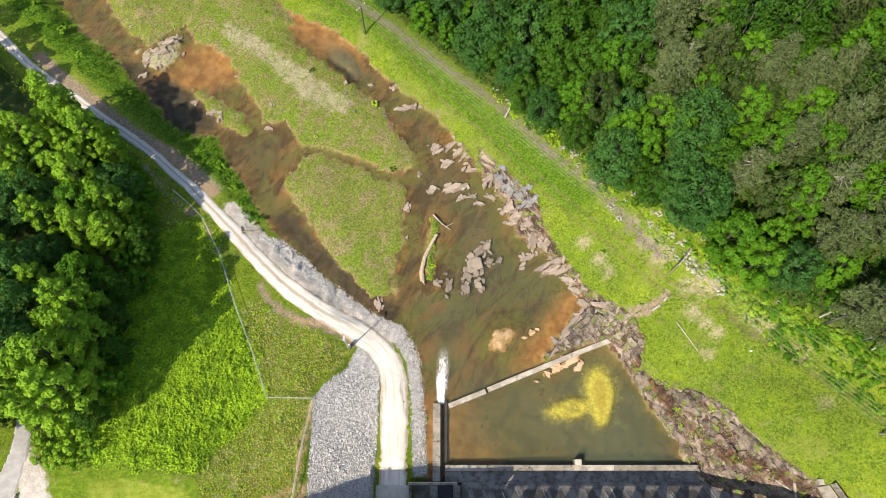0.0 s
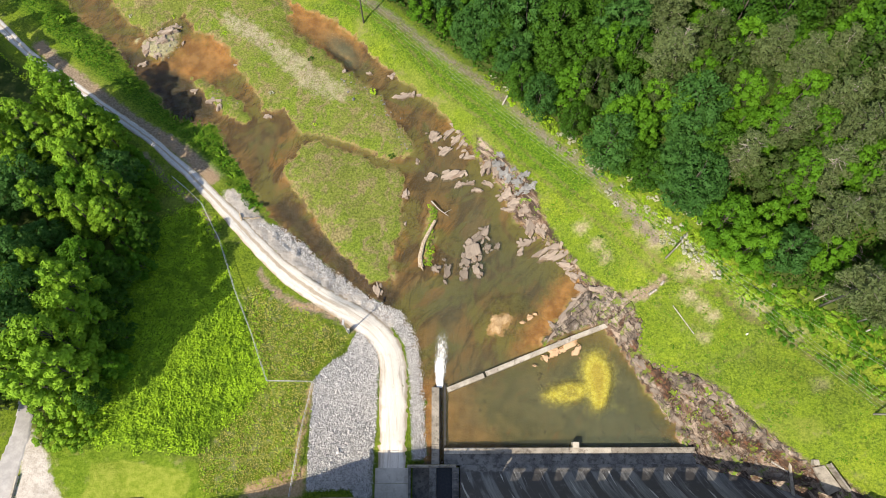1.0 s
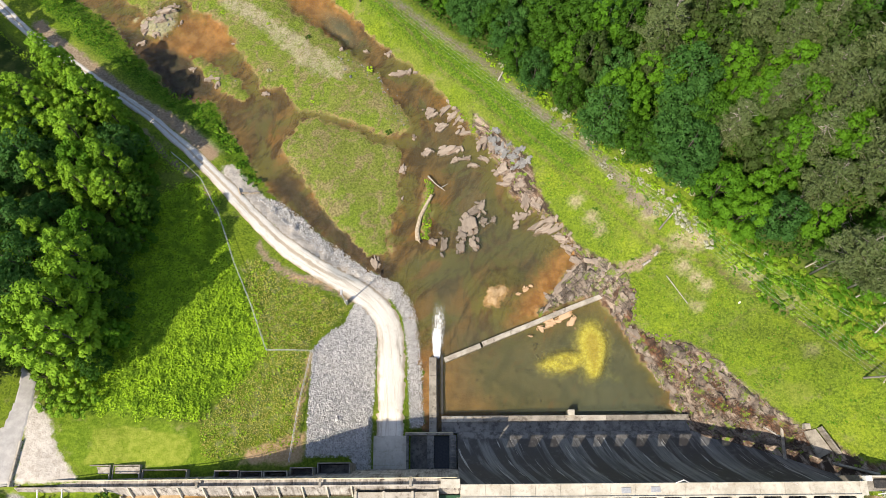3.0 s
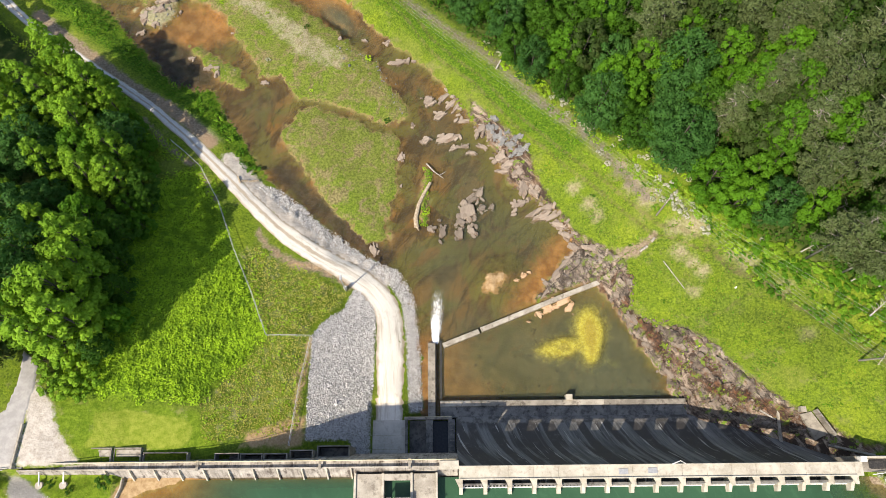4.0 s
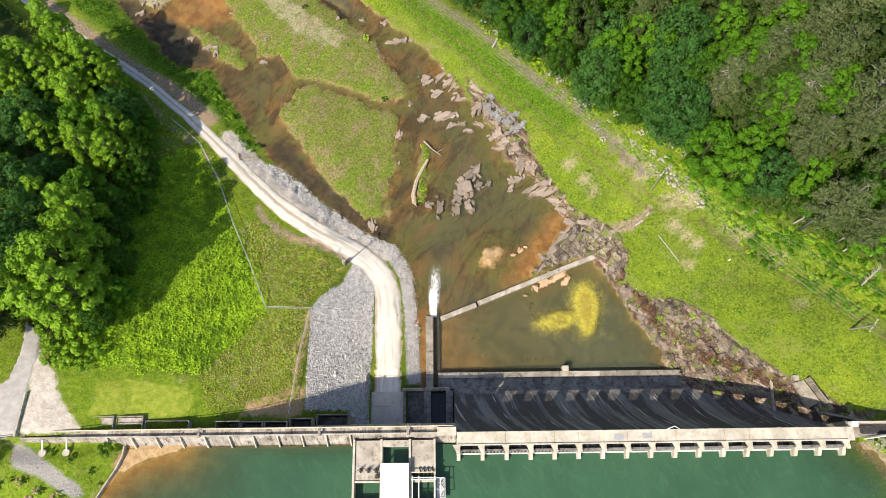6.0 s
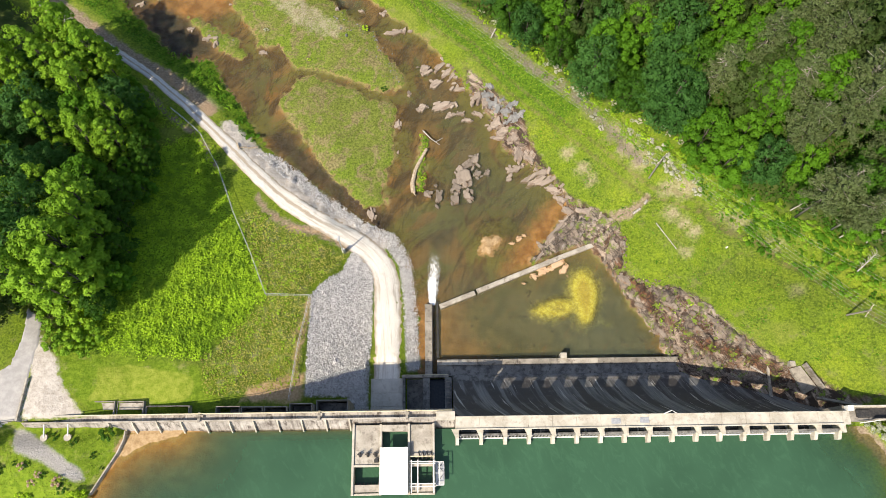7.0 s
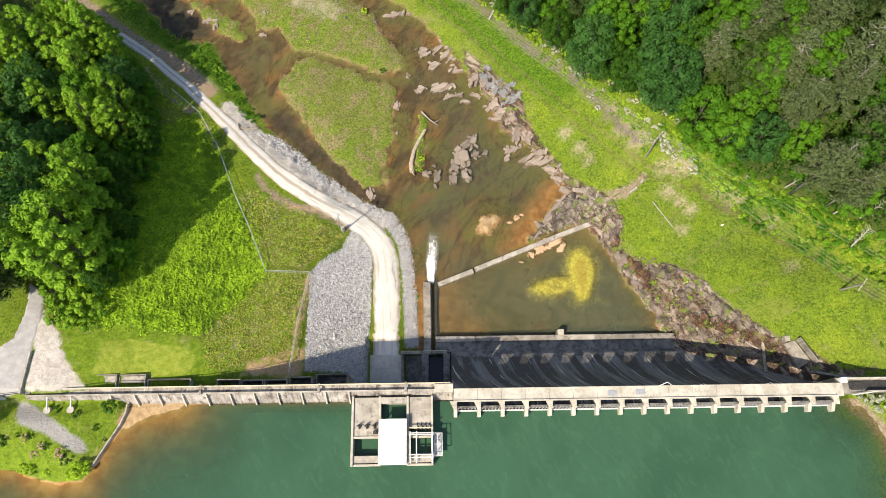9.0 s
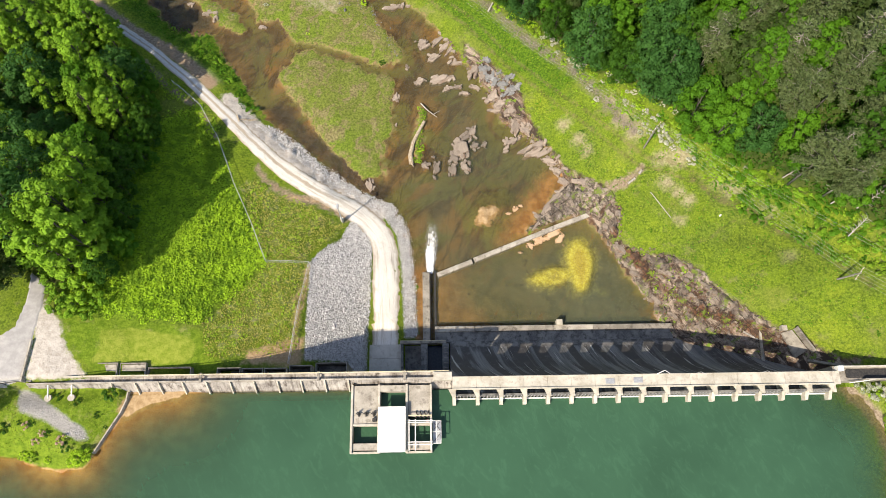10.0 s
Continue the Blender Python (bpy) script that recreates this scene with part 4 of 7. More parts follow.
masks = {
    "water": wsd,
    "isle": isle,
    "weeds": signed(X, Y, [(-60, 10), (-57, 40), (-46, 47), (-41, 40), (-34, 26), (-29.5, 14), (-38, 3), (-58, 3.0)]),
    "lawn": signed(X, Y, LAWN),
    "turf": np.maximum(signed(X, Y, TURF), np.minimum(signed(X, Y, PENINSULA), -7.5 - Y)),
    "sand": np.maximum(signed(X, Y, BEACH) + 0.4, signed(X, Y, SPIT) + 0.5),
    "lush_shaded": np.maximum(signed(X, Y, [(-34, 104), (-12, 87), (8, 65.5), (19, 54), (24, 48), (29, 51), (20, 61), (0, 81), (-20, 105)]), signed(X, Y, [(-100, 108), (-78, 92), (-68, 82.5), (-58, 73), (-46, 66), (-38, 55), (-36, 49), (-45, 56.5), (-60, 68.5), (-72, 78), (-92, 95)])),
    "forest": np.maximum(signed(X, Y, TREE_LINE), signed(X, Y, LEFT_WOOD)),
    "soil": np.maximum.reduce([1.3 - near_line(X, Y, SIDE_PATH), signed(X, Y, SOIL_BEND), shore_rock, signed(X, Y, DRIFT) + 0.1, 0.5 - near_line(X, Y, TRAIL)]),
    "clay": np.maximum.reduce([signed(X, Y, SOIL_BEND) - 0.7, signed(X, Y, FOOT) - 0.4, 0.35 - near_line(X, Y, [(-21.6, 13.5), (-22.3, 8.0), (-23.0, 2.0)]), 0.5 - near_line(X, Y, [(-22.6, 6.2), (-23.0, 7.6)])]),
    "straw": np.maximum.reduce([np.minimum(signed(X, Y, STRAW) + 0.3, 0.45), signed(X, Y, ISLE_NW) + 0.6, signed(X, Y, PALE_PATCH), np.minimum(signed(X, Y, SLOPE), 0.5) - 1.2]),
    "bare": np.maximum.reduce([r - np.hypot(X - x, (Y - y) * 1.1) for x, y, r in BARE_SPOTS]),
    "wheel": trackd,
    "dark_grass": np.maximum(1.5 - near_line(X, Y, SCAR[2:]), signed(X, Y, [(49, 17), (54, 20), (60, 17.5), (66, 10.5), (63, 8), (57, 13)]) - 0.6),
    "brush": 0.75 - near_line(X, Y, BRUSH),
    "scar": np.maximum(0.35 - near_line(X, Y, SCAR), 0.15 - near_line(X, Y, SIDE_SCAR)),
    "dark_mud": np.maximum(signed(X, Y, DARK_MUD) + 0.9, 1.7 - near_line(X, Y, [(-31, 49.0), (-25, 43.0), (-19, 37.6), (-14, 33.4), (-9.5, 30.4)])),
    "rock": rock,
    "riprap": np.maximum.reduce([signed(X, Y, RIPRAP_A), signed(X, Y, RIPRAP_B), signed(X, Y, PATH_GRAVEL)]),
    "gravel": np.maximum.reduce([signed(X, Y, GRAVEL), np.minimum(1.5 - near_line(X, Y, [(x + 1.9, y + 1.8) for x, y in ROAD[8:14]]), 20 - np.abs(Y - 32))]),
    "rusty": np.maximum.reduce([signed(X, Y, o) for o in (RUSTY_A, RUSTY_B, RUSTY_C, RUSTY_D, RUSTY_E)]),
    "algae": np.minimum(np.maximum.reduce([signed(X, Y, ALGAE_A) + 0.3, signed(X, Y, ALGAE_B) - 0.2, signed(X, Y, ALGAE_C) - 0.9]), -signed(X, Y, ALGAE_HOLE) + 0.4),
    "pool_bed": signed(X, Y, [(1.0, 4.0), (1.5, 12.5), (31.0, 25.0), (34.0, 16.0), (41.0, 4.0)]),
    "lake": lake,
}
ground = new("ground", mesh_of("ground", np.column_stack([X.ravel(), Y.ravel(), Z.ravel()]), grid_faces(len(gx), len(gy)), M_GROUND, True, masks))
tagged(ground, "grassy valley floor with bare banks and a muddy river bed", "ground", kind="structure")


def water_sheet(name, xs, ys, level, material, keep, label):
    wx, wy = np.meshgrid(xs, ys)
    depth = np.clip(level - heights(wx, wy), 0, 9)
    near = keep(wx, wy)
    f = grid_faces(len(xs), len(ys))
    f = f[near.ravel()[f].any(axis=1)]
    used, f = np.unique(f, return_inverse=True)
    v = np.column_stack([wx.ravel(), wy.ravel(), np.full(wx.size, level)])[used]
    ob = new(name, mesh_of(name, v, f.reshape(-1, 4), material, True, {"depth": depth.ravel()[used]}))
    return tagged(ob, label, "water", kind="structure")


water_sheet("river_water", np.arange(-112, 45, 0.75), np.arange(0.75, 136, 0.75), WATER_LEVEL, M_RIVER, lambda x, y: river_in(x, y) > -2.0, "shallow brown river water over mud and orange silt")
water_sheet("lake_water", np.concatenate([[-900, -300, -130], np.arange(-100, 90, 1.0), [120, 300, 900]]), np.concatenate([[-1200, -400, -150, -80], np.arange(-60, -8.5, 0.75)]), LAKE_LEVEL, M_LAKE, lambda x, y: y < 50, "green reservoir water held behind the dam")


# ---- roads ----
def spline(points, step):
    """A smooth line through the points of a plan, with points about step apart."""
    p = [Vector(q) for q in points]
    p = [2 * p[0] - p[1], *p, 2 * p[-1] - p[-2]]
    out = []
    for a, b, c, d in zip(p, p[1:], p[2:], p[3:]):
        n = max(2, int((c - b).length / step))
        for i in range(n):
            s = i / n
            out.append(0.5 * (2 * b + (c - a) * s + (2 * a - 5 * b + 4 * c - d) * s * s + (3 * b - a - 3 * c + d) * s ** 3))
    out.append(p[-2])
    return out


def ribbon(name, line, width, material, lift, label, seed=1, across=9):
    """A strip laid on the ground along a line, with uneven edges; width may be a function of the length so far from the far end."""
    rng = np.random.default_rng(seed)
    pts = spline(line, 0.8)
    n = len(pts)
    way = [(pts[min(i + 1, n - 1)] - pts[max(i - 1, 0)]).normalized() for i in range(n)]
    run = np.concatenate([[0], np.cumsum([(b - a).length for a, b in zip(pts, pts[1:])])])
    left = run[-1] - run
    wob = [np.convolve(rng.normal(0, 1, n + 6), np.ones(7) / 7, "valid") * 0.35 for _ in range(2)]
    v, u, along = [], [], []
    for i, (p, w) in enumerate(zip(pts, way)):
        half = width(left[i]) / 2
        for k in range(across):
            s = -1 + 2 * k / (across - 1)
            r = s * half + (wob[0][i] if s < 0 else wob[1][i]) * abs(s)
            v.append((p.x - w.y * r, p.y + w.x * r))
            u.append(s)
            along.append(left[i])
    v = np.array(v)
    z = heights(v[:, 0], v[:, 1]).reshape(n, across)
    mid = z[:, across // 2][:, None]
    s = np.abs(np.linspace(-1, 1, across))[None, :]
    z = z + lift * (1 - s ** 6) - 0.06 * s ** 6
    ob = new(name, mesh_of(name, np.column_stack([v, z.ravel()]), grid_faces(across, n), material, True, {"across": u, "along": along}))
    return tagged(ob, label, "road", kind="structure")


ribbon("road", ROAD, lambda d: 5.1 if d < 20 else max(2.1, 5.1 - (d - 20) * 0.05), M_ROAD, 0.14, "pale gravel access road with wheel tracks along the river")


def sheet(name, outline, material, lift, label, category, step=0.5):
    """A thin slab laid on the ground inside an outline."""
    o = np.array(outline)
    xs, ys = np.arange(o[:, 0].min() - 1, o[:, 0].max() + 1, step), np.arange(o[:, 1].min() - 1, o[:, 1].max() + 1, step)
    sx, sy = np.meshgrid(xs, ys)
    d = signed(sx, sy, outline)
    f = grid_faces(len(xs), len(ys))
    f = f[(d.ravel()[f] > -0.35).all(axis=1)]
    used, f = np.unique(f, return_inverse=True)
    z = heights(sx, sy) + np.where(d > 0.1, lift, -0.08)
    ob = new(name, mesh_of(name, np.column_stack([sx.ravel(), sy.ravel(), z.ravel()])[used], f.reshape(-1, 4), material, True))
    return tagged(ob, label, category, kind="structure")


sheet("pavement", PAVED, M_ASPHALT, 0.10, "worn grey asphalt road beside the end of the dam", "road", 0.2)


def drive():
    bm = bmesh.new()
    ys = (0.5, -2.0, -4.3, -6.6)
    for a, b in zip(ys, ys[1:]):
        box(-11.2, -5.65, b + 0.015, a - 0.015, 1.2, 1.75, 0.02, bm)
    ob = new("concrete_drive", bm_mesh("concrete_drive", bm, M_DRIVE))
    tagged(ob, "pale concrete drive slabs ending at the foot of the dam", "driveway", kind="structure")


drive()

# ---- the dam ----
RIB = 3.63
BAY = 3.63
BAYS = 16
PIER0 = 3.35
SPILL_END = PIER0 + BAY * BAYS
OGEE = [(-10.6, 13.0), (-10.2, 13.9), (-9.6, 14.15), (-9.0, 13.95), (-8.2, 13.0), (-7.3, 11.6), (-6.4, 9.9), (-5.5, 8.0), (-4.3, 6.0), (-3.0, 4.4), (-1.6, 3.0), (-0.4, 2.0), (0.5, 1.45), (1.0, 1.2)]

dam = thing("dam", "long weathered concrete gravity dam with an overflow spillway", "dam", (20, -8, 0))
# left gravity wall: walkway between two parapets, sloping upstream face with ribs
part("wall", prism([(-4.9, 1.0), (-5.4, 8.0), (-6.3, 15.4), (-6.45, 16.1), (-7.4, 16.1), (-7.6, 16.2), (-8.9, 13.5), (-11.6, 5.0), (-11.6, 1.0)], -62.2, PIER0 - 0.35), M_WALL, dam, "pale concrete gravity wall streaked with dirt")
for i in range(16):
    x = -62.0 + i * 4.05
    part("parapet", box(x, x + 4.02, -7.62, -7.4, 16.05, 16.8, 0.03), M_PALE, dam)
for i in range(16):
    x = -62.0 + i * 4.05
    part("kerb", box(x, x + 4.02, -6.60, -6.44, 15.9, 16.7, 0.02), M_CREAM, dam)
part("end_block", box(0.2, 3.04, -7.95, -6.7, 16.0, 17.4, 0.04), M_CREAM, dam, "pale concrete block at the end of the walkway")
part("handrail", box(-54.0, 2.6, -6.56, -6.48, 17.2, 17.28, 0.01), M_YELLOW, dam, "faded yellow handrail along the walkway")
for i in range(23):
    x = -53.6 + i * 2.55
    part("rail_post", box(x - 0.05, x + 0.05, -6.56, -6.47, 16.65, 17.2, 0), M_YELLOW, dam)
for i in range(11):
    x = -12.9 - RIB * i
    part("rib", prism([(-7.6, 16.75), (-7.6, 13.4), (-9.25, 13.4), (-9.2, 13.9), (-8.1, 16.0)], x - 0.10, x + 0.10), M_CREAM, dam)
for x in (-35.4, -17.4, -4.2):
    bm = box(x - 0.2, x + 0.2, -7.8, -6.3, 17.0, 17.15, 0.03)
    part("lamp_bracket", bm, M_OLD, dam)
# overflow section
part("spillway", prism([*OGEE, (1.0, -3.0), (-10.6, -3.0)], PIER0 - 0.3, SPILL_END + 0.4), M_SPILL, dam, "dark streaked concrete spillway face")
for i in range(BAYS + 1):
    x = PIER0 + BAY * i
    bm = prism([(-8.3, 12.5), (-8.3, 17.01), (-9.5, 17.01), (-9.7, 16.8), (-10.3, 15.7), (-11.5, 15.0), (-11.5, 13.0), (-8.6, 12.5)], x - 0.26, x + 0.26)
    prism([(x + 0.2, -9.3), (x - 0.9, -9.3), (x - 0.26, -10.6), (x + 0.2, -10.6)], 16.75, 17.0, "z", bm)
    part("pier", bm, M_CREAM, dam, "tapered concrete pier with a flared bracket")
for i in range(BAYS):
    x = PIER0 + BAY * i
    gate = part("gate", box(x + 0.27, x + BAY - 0.27, -10.25, -9.95, 13.6, 16.2, 0.02), M_DARK, dam, "dark weathered steel crest gate")
    for k in range(6):
        part("gate_rib", box(x + 0.42 + k * 0.52, x + 0.5 + k * 0.52, -10.42, -10.25, 13.6, 16.0, 0), M_STEEL, gate)
    part("gate_sill", box(x + 0.27, x + BAY - 0.27, -10.62, -10.43, 13.6, 14.5, 0.02), M_PAINT, gate, "pale steel lip")
for i in range(BAYS):
    x = PIER0 + BAY * i
    part("deck_slab", box(x - 0.26, x + BAY - 0.28, -9.45, -7.45, 17.02, 17.35, 0.03), M_CREAM, dam, "sunlit cream concrete deck slab")
part("deck_slab", box(SPILL_END - 0.24, SPILL_END + 0.9, -9.45, -7.45, 17.02, 17.35, 0.03), M_CREAM, dam)
for y0, y1 in ((-7.66, -7.48), (-9.43, -9.25)):
    for i in range(8):
        x = PIER0 - 0.2 + i * 2 * BAY
        part("deck_kerb", box(x, x + 2 * BAY - 0.02, y0, y1, 17.33, 17.55, 0.02), M_CREAM, dam)
# apron, end sill and the block on it
part("apron", box(0.4, 43.2, 0.9, 2.75, -1.0, 0.95, 0.03), M_DARK, dam, "stained wet concrete apron")
for i in range(6):
    x = 0.4 + i * 7.13
    part("sill", box(x, x + 7.11, 2.75, 3.75, -1.5, 1.25, 0.04), M_OLD if i % 3 else M_PALE, dam, "concrete end sill block")
part("sill_block", box(22.3, 23.4, 3.65, 4.65, -1.2, 1.75, 0.05), M_CREAM, dam, "small pale concrete block on the sill")

# right abutment: walkway and walls
part("abutment", box(SPILL_END + 0.4, 92.0, -8.9, -6.6, 8.0, 16.7, 0.05), M_OLD, dam, "concrete abutment running into the bank")
part("abutment_parapet", box(SPILL_END + 1.0, 92.0, -6.95, -6.7, 16.68, 17.6, 0.03), M_CREAM, dam)
part("abutment_parapet", box(SPILL_END + 4.5, 92.0, -8.88, -8.7, 16.68, 17.8, 0.03), M_PALE, dam)
# black strip that paints the shade lying between the parapets
part("abutment_shade_strip", box(SPILL_END + 2.4, 92.0, -8.5, -7.1, 16.66, 16.76, 0), M_BLACK, dam, "dark strip standing for the shade on the abutment walkway")
part("abutment_box", box(SPILL_END + 0.6, SPILL_END + 1.5, -7.5, -6.7, 16.68, 17.9, 0.05), M_PAINT, dam, "white cabinet at the deck's end")
part("abutment_rail", bar((SPILL_END + 2.2, -9.3, 17.3), (SPILL_END + 8.2, -8.6, 17.3), 0.12, 0.12), M_PAINT, dam)
part("abutment_rail", bar((SPILL_END + 8.2, -8.6, 17.3), (SPILL_END + 9.2, -9.7, 17.0), 0.12, 0.12), M_PAINT, dam)
part("abutment_slab", box(SPILL_END + 2.2, SPILL_END + 4.2, -8.4, -7.3, 16.68, 16.9, 0.03), M_BLACK, dam, "dark steel grating")
# small bits on the deck
for x, y in ((27.1, -8.5), (31.4, -8.4)):
    part("hatch", box(x - 0.7, x + 0.7, y - 0.4, y + 0.4, 17.34, 17.42, 0.01), M_STEEL, dam, "grey steel hatch in the deck")
for x in (40.3, 50.4):
    bm = tube([(x, -7.55, 17.35), (x + 0.3, -7.5, 18.9)], 0.035)
    tube([(x + 0.3, -7.5, 18.9), (x + 1.1, -7.9, 18.8)], 0.035, bm=bm)
    part("lamp_arm", bm, M_STEEL, dam)
bm = tube([(34.2, -7.6, 17.4), (35.4, -7.1, 18.2), (36.4, -7.5, 17.4)], 0.07)
part("hoist_frame", bm, M_PAINT, dam)

# stepped retaining bins at the downstream foot of the left wall
BINS = [(-52.7, -48.85, 15.8, -4.3), (-48.7, -44.6, 15.4, -4.3), (-44.45, -37.7, 15.0, -5.0), (-33.7, -30.0, 14.9, -5.2), (-29.85, -26.5, 14.8, -5.3), (-26.35, -22.8, 14.7, -5.3), (-22.65, -19.1, 13.8, -4.8), (-18.9, -13.8, 11.6, -4.1)]
bins = thing("retaining_bins", "row of open concrete retaining bins against the dam", "retaining wall", (-34, -5.5, 8))
for x0, x1, top, y1 in BINS:
    floor_z = height((x0 + x1) / 2, -3.9) - 2.5
    part("bin_wall", box(x0, x1, y1 - 0.17, y1, floor_z, top, 0.02), M_OLD, bins, "weathered front wall of a bin")
    part("bin_wall", box(x0, x0 + 0.16, -6.5, y1 - 0.18, floor_z, top, 0.02), M_OLD, bins)
    part("bin_wall", box(x1 - 0.16, x1, -6.5, y1 - 0.18, floor_z, top, 0.02), M_OLD, bins)
    if x0 < -46:
        part("bin_cover", box(x0 + 0.23, x1 - 0.23, -5.6, y1 - 0.27, top - 0.5, top - 0.15, 0.03), M_PALE, bins, "pale slab covering a bin")
    part("bin_floor", box(x0 + 0.23, x1 - 0.23, -6.4, y1 - 0.27, floor_z, top - 2.2, 0), M_DARK, bins)
# end wall beside the road
endwall = thing("end_wall", "pale concrete parapet beside the road", "wall", (-62.0, -4, 16))
part("wall", bar((-62.3, -7.3, 16.9), (-61.8, -0.9, 16.9), 0.26, 1.9), M_PALE, endwall)
# low dark strip along the inner side of the wall
part("dark_strip", bar((-61.75, -7.2, 16.35), (-61.2, -1.3, 16.35), 1.0, 1.0), M_DARK, endwall, "low dark strip behind the wall")
rail = thing("iron_railing", "dark iron railing at the road edge", "railing", (-72, -8, 16))
part("top_rail", bar((-62.4, -7.2, 17.6), (-90.0, -10.2, 17.6), 0.10, 0.12), M_BLACK, rail)
for i in range(11):
    x = -62.8 - 2.6 * i
    part("rail_post", box(x - 0.05, x + 0.05, -7.33 + (x + 62.4) * 0.1087 + 0.1, -7.23 + (x + 62.4) * 0.1087 + 0.1, 15.5, 17.55, 0), M_BLACK, rail)
for i, x in enumerate((-58.9, -55.3)):
    strut = thing("strut", "pale steel strut propping the walkway on a round pad", "strut", (x, -8.6, 15.5), "struts under the walkway")
    part("pad", tube([(x, -9.6, 14.6), (x, -9.6, 15.75 + 0.1 * i)], 0.55, 14), M_PALE, strut)
    part("prop", bar((x, -9.6, 15.7), (x + 0.05, -7.7, 16.3), 0.16, 0.16), M_PAINT, strut)

# ---- intake tower in the lake ----
tower = thing("intake_tower", "concrete intake tower with open bays and machinery", "intake tower", (-6.2, -13, 14))
T0, T1 = -12.45, -0.08
for x0, x1 in ((T0, -12.1), (-8.35, -8.0), (-4.1, -3.75), (T1 - 0.32, T1)):
    part("side_wall", box(x0, x1, -18.5, -8.3, 6.0, 16.05, 0.04), M_CREAM, tower)
part("deck", box(-12.09, -8.36, -14.2, -8.45, 15.2, 15.75, 0.03), M_PALE, tower, "stained concrete deck")
part("deck", box(-3.74, -0.41, -13.2, -8.45, 15.2, 15.75, 0.03), M_PALE, tower, "stained concrete deck")
part("back_wall", box(-8.0, -4.1, -9.4, -8.45, 8, 16.0, 0.03), M_PALE, tower)
for x0, x1 in ((-12.09, -8.36), (-3.74, -0.41)):
    part("cross_beam", box(x0, x1, -14.5, -14.2, 14.2, 15.95, 0.03), M_CREAM, tower)
    part("front_beam", box(x0, x1, -18.05, -17.0, 14.6, 15.7, 0.03), M_PALE, tower)
    part("front_wall", box(x0, x1, -18.5, -18.2, 6, 15.7, 0.03), M_CREAM, tower)
for i in range(7):
    x = -11.9 + i * 0.55
    part("screen_bar", box(x, x + 0.12, -17.0, -16.7, 9, 14.4, 0), M_BLACK, tower)
for k in range(3):
    x = -11.4 + k * 1.15
    bm = box(x + 0.05, x + 0.3, -13.1, -12.4, 15.75, 16.2, 0.03)
    box(x - 0.25, x + 0.6, -12.75, -12.6, 16.05, 16.15, 0.02, bm)
    tube([(x + 0.17, -12.7, 15.75), (x + 0.17, -12.7, 16.8)], 0.07, bm=bm)
    stand = part("valve_stand", bm, M_BLACK, tower, "dark iron valve stand")
    wheel = bmesh.new()
    for s in range(10):
        a, b = math.tau * s / 10, math.tau * (s + 1) / 10
        tube([(x + 0.17 + 0.2 * math.cos(a), -12.7 + 0.2 * math.sin(a), 16.8), (x + 0.17 + 0.2 * math.cos(b), -12.7 + 0.2 * math.sin(b), 16.8)], 0.03, 4, wheel)
    part("handwheel", wheel, M_BLACK, stand)
part("control_box", box(-9.1, -8.5, -13.9, -13.4, 15.75, 16.4, 0.03), M_BLACK, tower)
part("yellow_rail", box(-3.7, -0.1, -13.15, -13.03, 16.6, 16.75, 0.01), M_YELLOW, tower)
for x in (-3.6, -1.9, -0.2):
    part("rail_post", box(x - 0.04, x + 0.04, -13.13, -13.05, 15.7, 16.6, 0), M_YELLOW, tower)
for k in range(4):
    x = -2.6 + k * 0.62
    part("machine_part", tube([(x, -13.5, 15.8), (x + 0.3, -13.0, 16.5), (x + 0.1, -12.4, 15.9)], 0.10), M_BLACK, tower, "dark hoist machinery")
part("hoist_cab", box(-1.0, -0.55, -14.1, -13.7, 15.7, 16.4, 0.05), plain("red_paint", (0.42, 0.20, 0.14), (0.40, 0.25, 0.19)), tower, "faded red motor housing")
# white roof over the middle bay
roof = part("roof", prism([(-8.15, 17.05), (-8.15, 17.25), (-6.1, 17.4), (-4.05, 17.25), (-4.05, 17.05)], -18.4, -11.8, "y"), M_WHITE, tower, "flat white sheet roof over the middle bay")
for x in (-8.0, -4.2):
    for y in (-18.2, -12.2):
        part("roof_post", box(x - 0.1, x + 0.1, y - 0.1, y + 0.1, 15.9, 17.06, 0), M_PAINT, tower)
# white steel gallery and walkway cage
for y in (-13.85, -14.1, -16.95, -17.35):
    part("gallery_beam", box(-3.9, 0.0, y - 0.07, y + 0.07, 16.35, 16.55, 0), M_PAINT, tower)
for x in (-3.55, -2.6, -0.25):
    part("gallery_beam", box(x - 0.08, x + 0.08, -18.2, -13.6, 16.36, 16.54, 0), M_PAINT, tower)
cage = part("cage_floor", box(0.0, 1.25, -17.2, -13.9, 15.35, 15.45, 0.01), M_STEEL, tower, "grated steel platform on the tower's side")
for a, b in (((0.0, -17.2), (1.25, -17.2)), ((1.25, -17.2), (1.25, -13.9)), ((1.25, -13.9), (0.0, -13.9)), ((0.0, -15.5), (1.25, -15.5)), ((0.6, -17.2), (0.6, -13.9))):
    part("cage_rail", bar((*a, 16.5), (*b, 16.5), 0.09, 0.09), M_PAINT, tower)
for a, b in (((0.1, -17.0), (1.15, -15.7)), ((1.15, -15.3), (0.2, -14.1)), ((0.1, -15.3), (1.1, -14.0))):
    part("cage_brace", bar((*a, 16.2), (*b, 15.6), 0.07, 0.07), M_BLACK, tower)

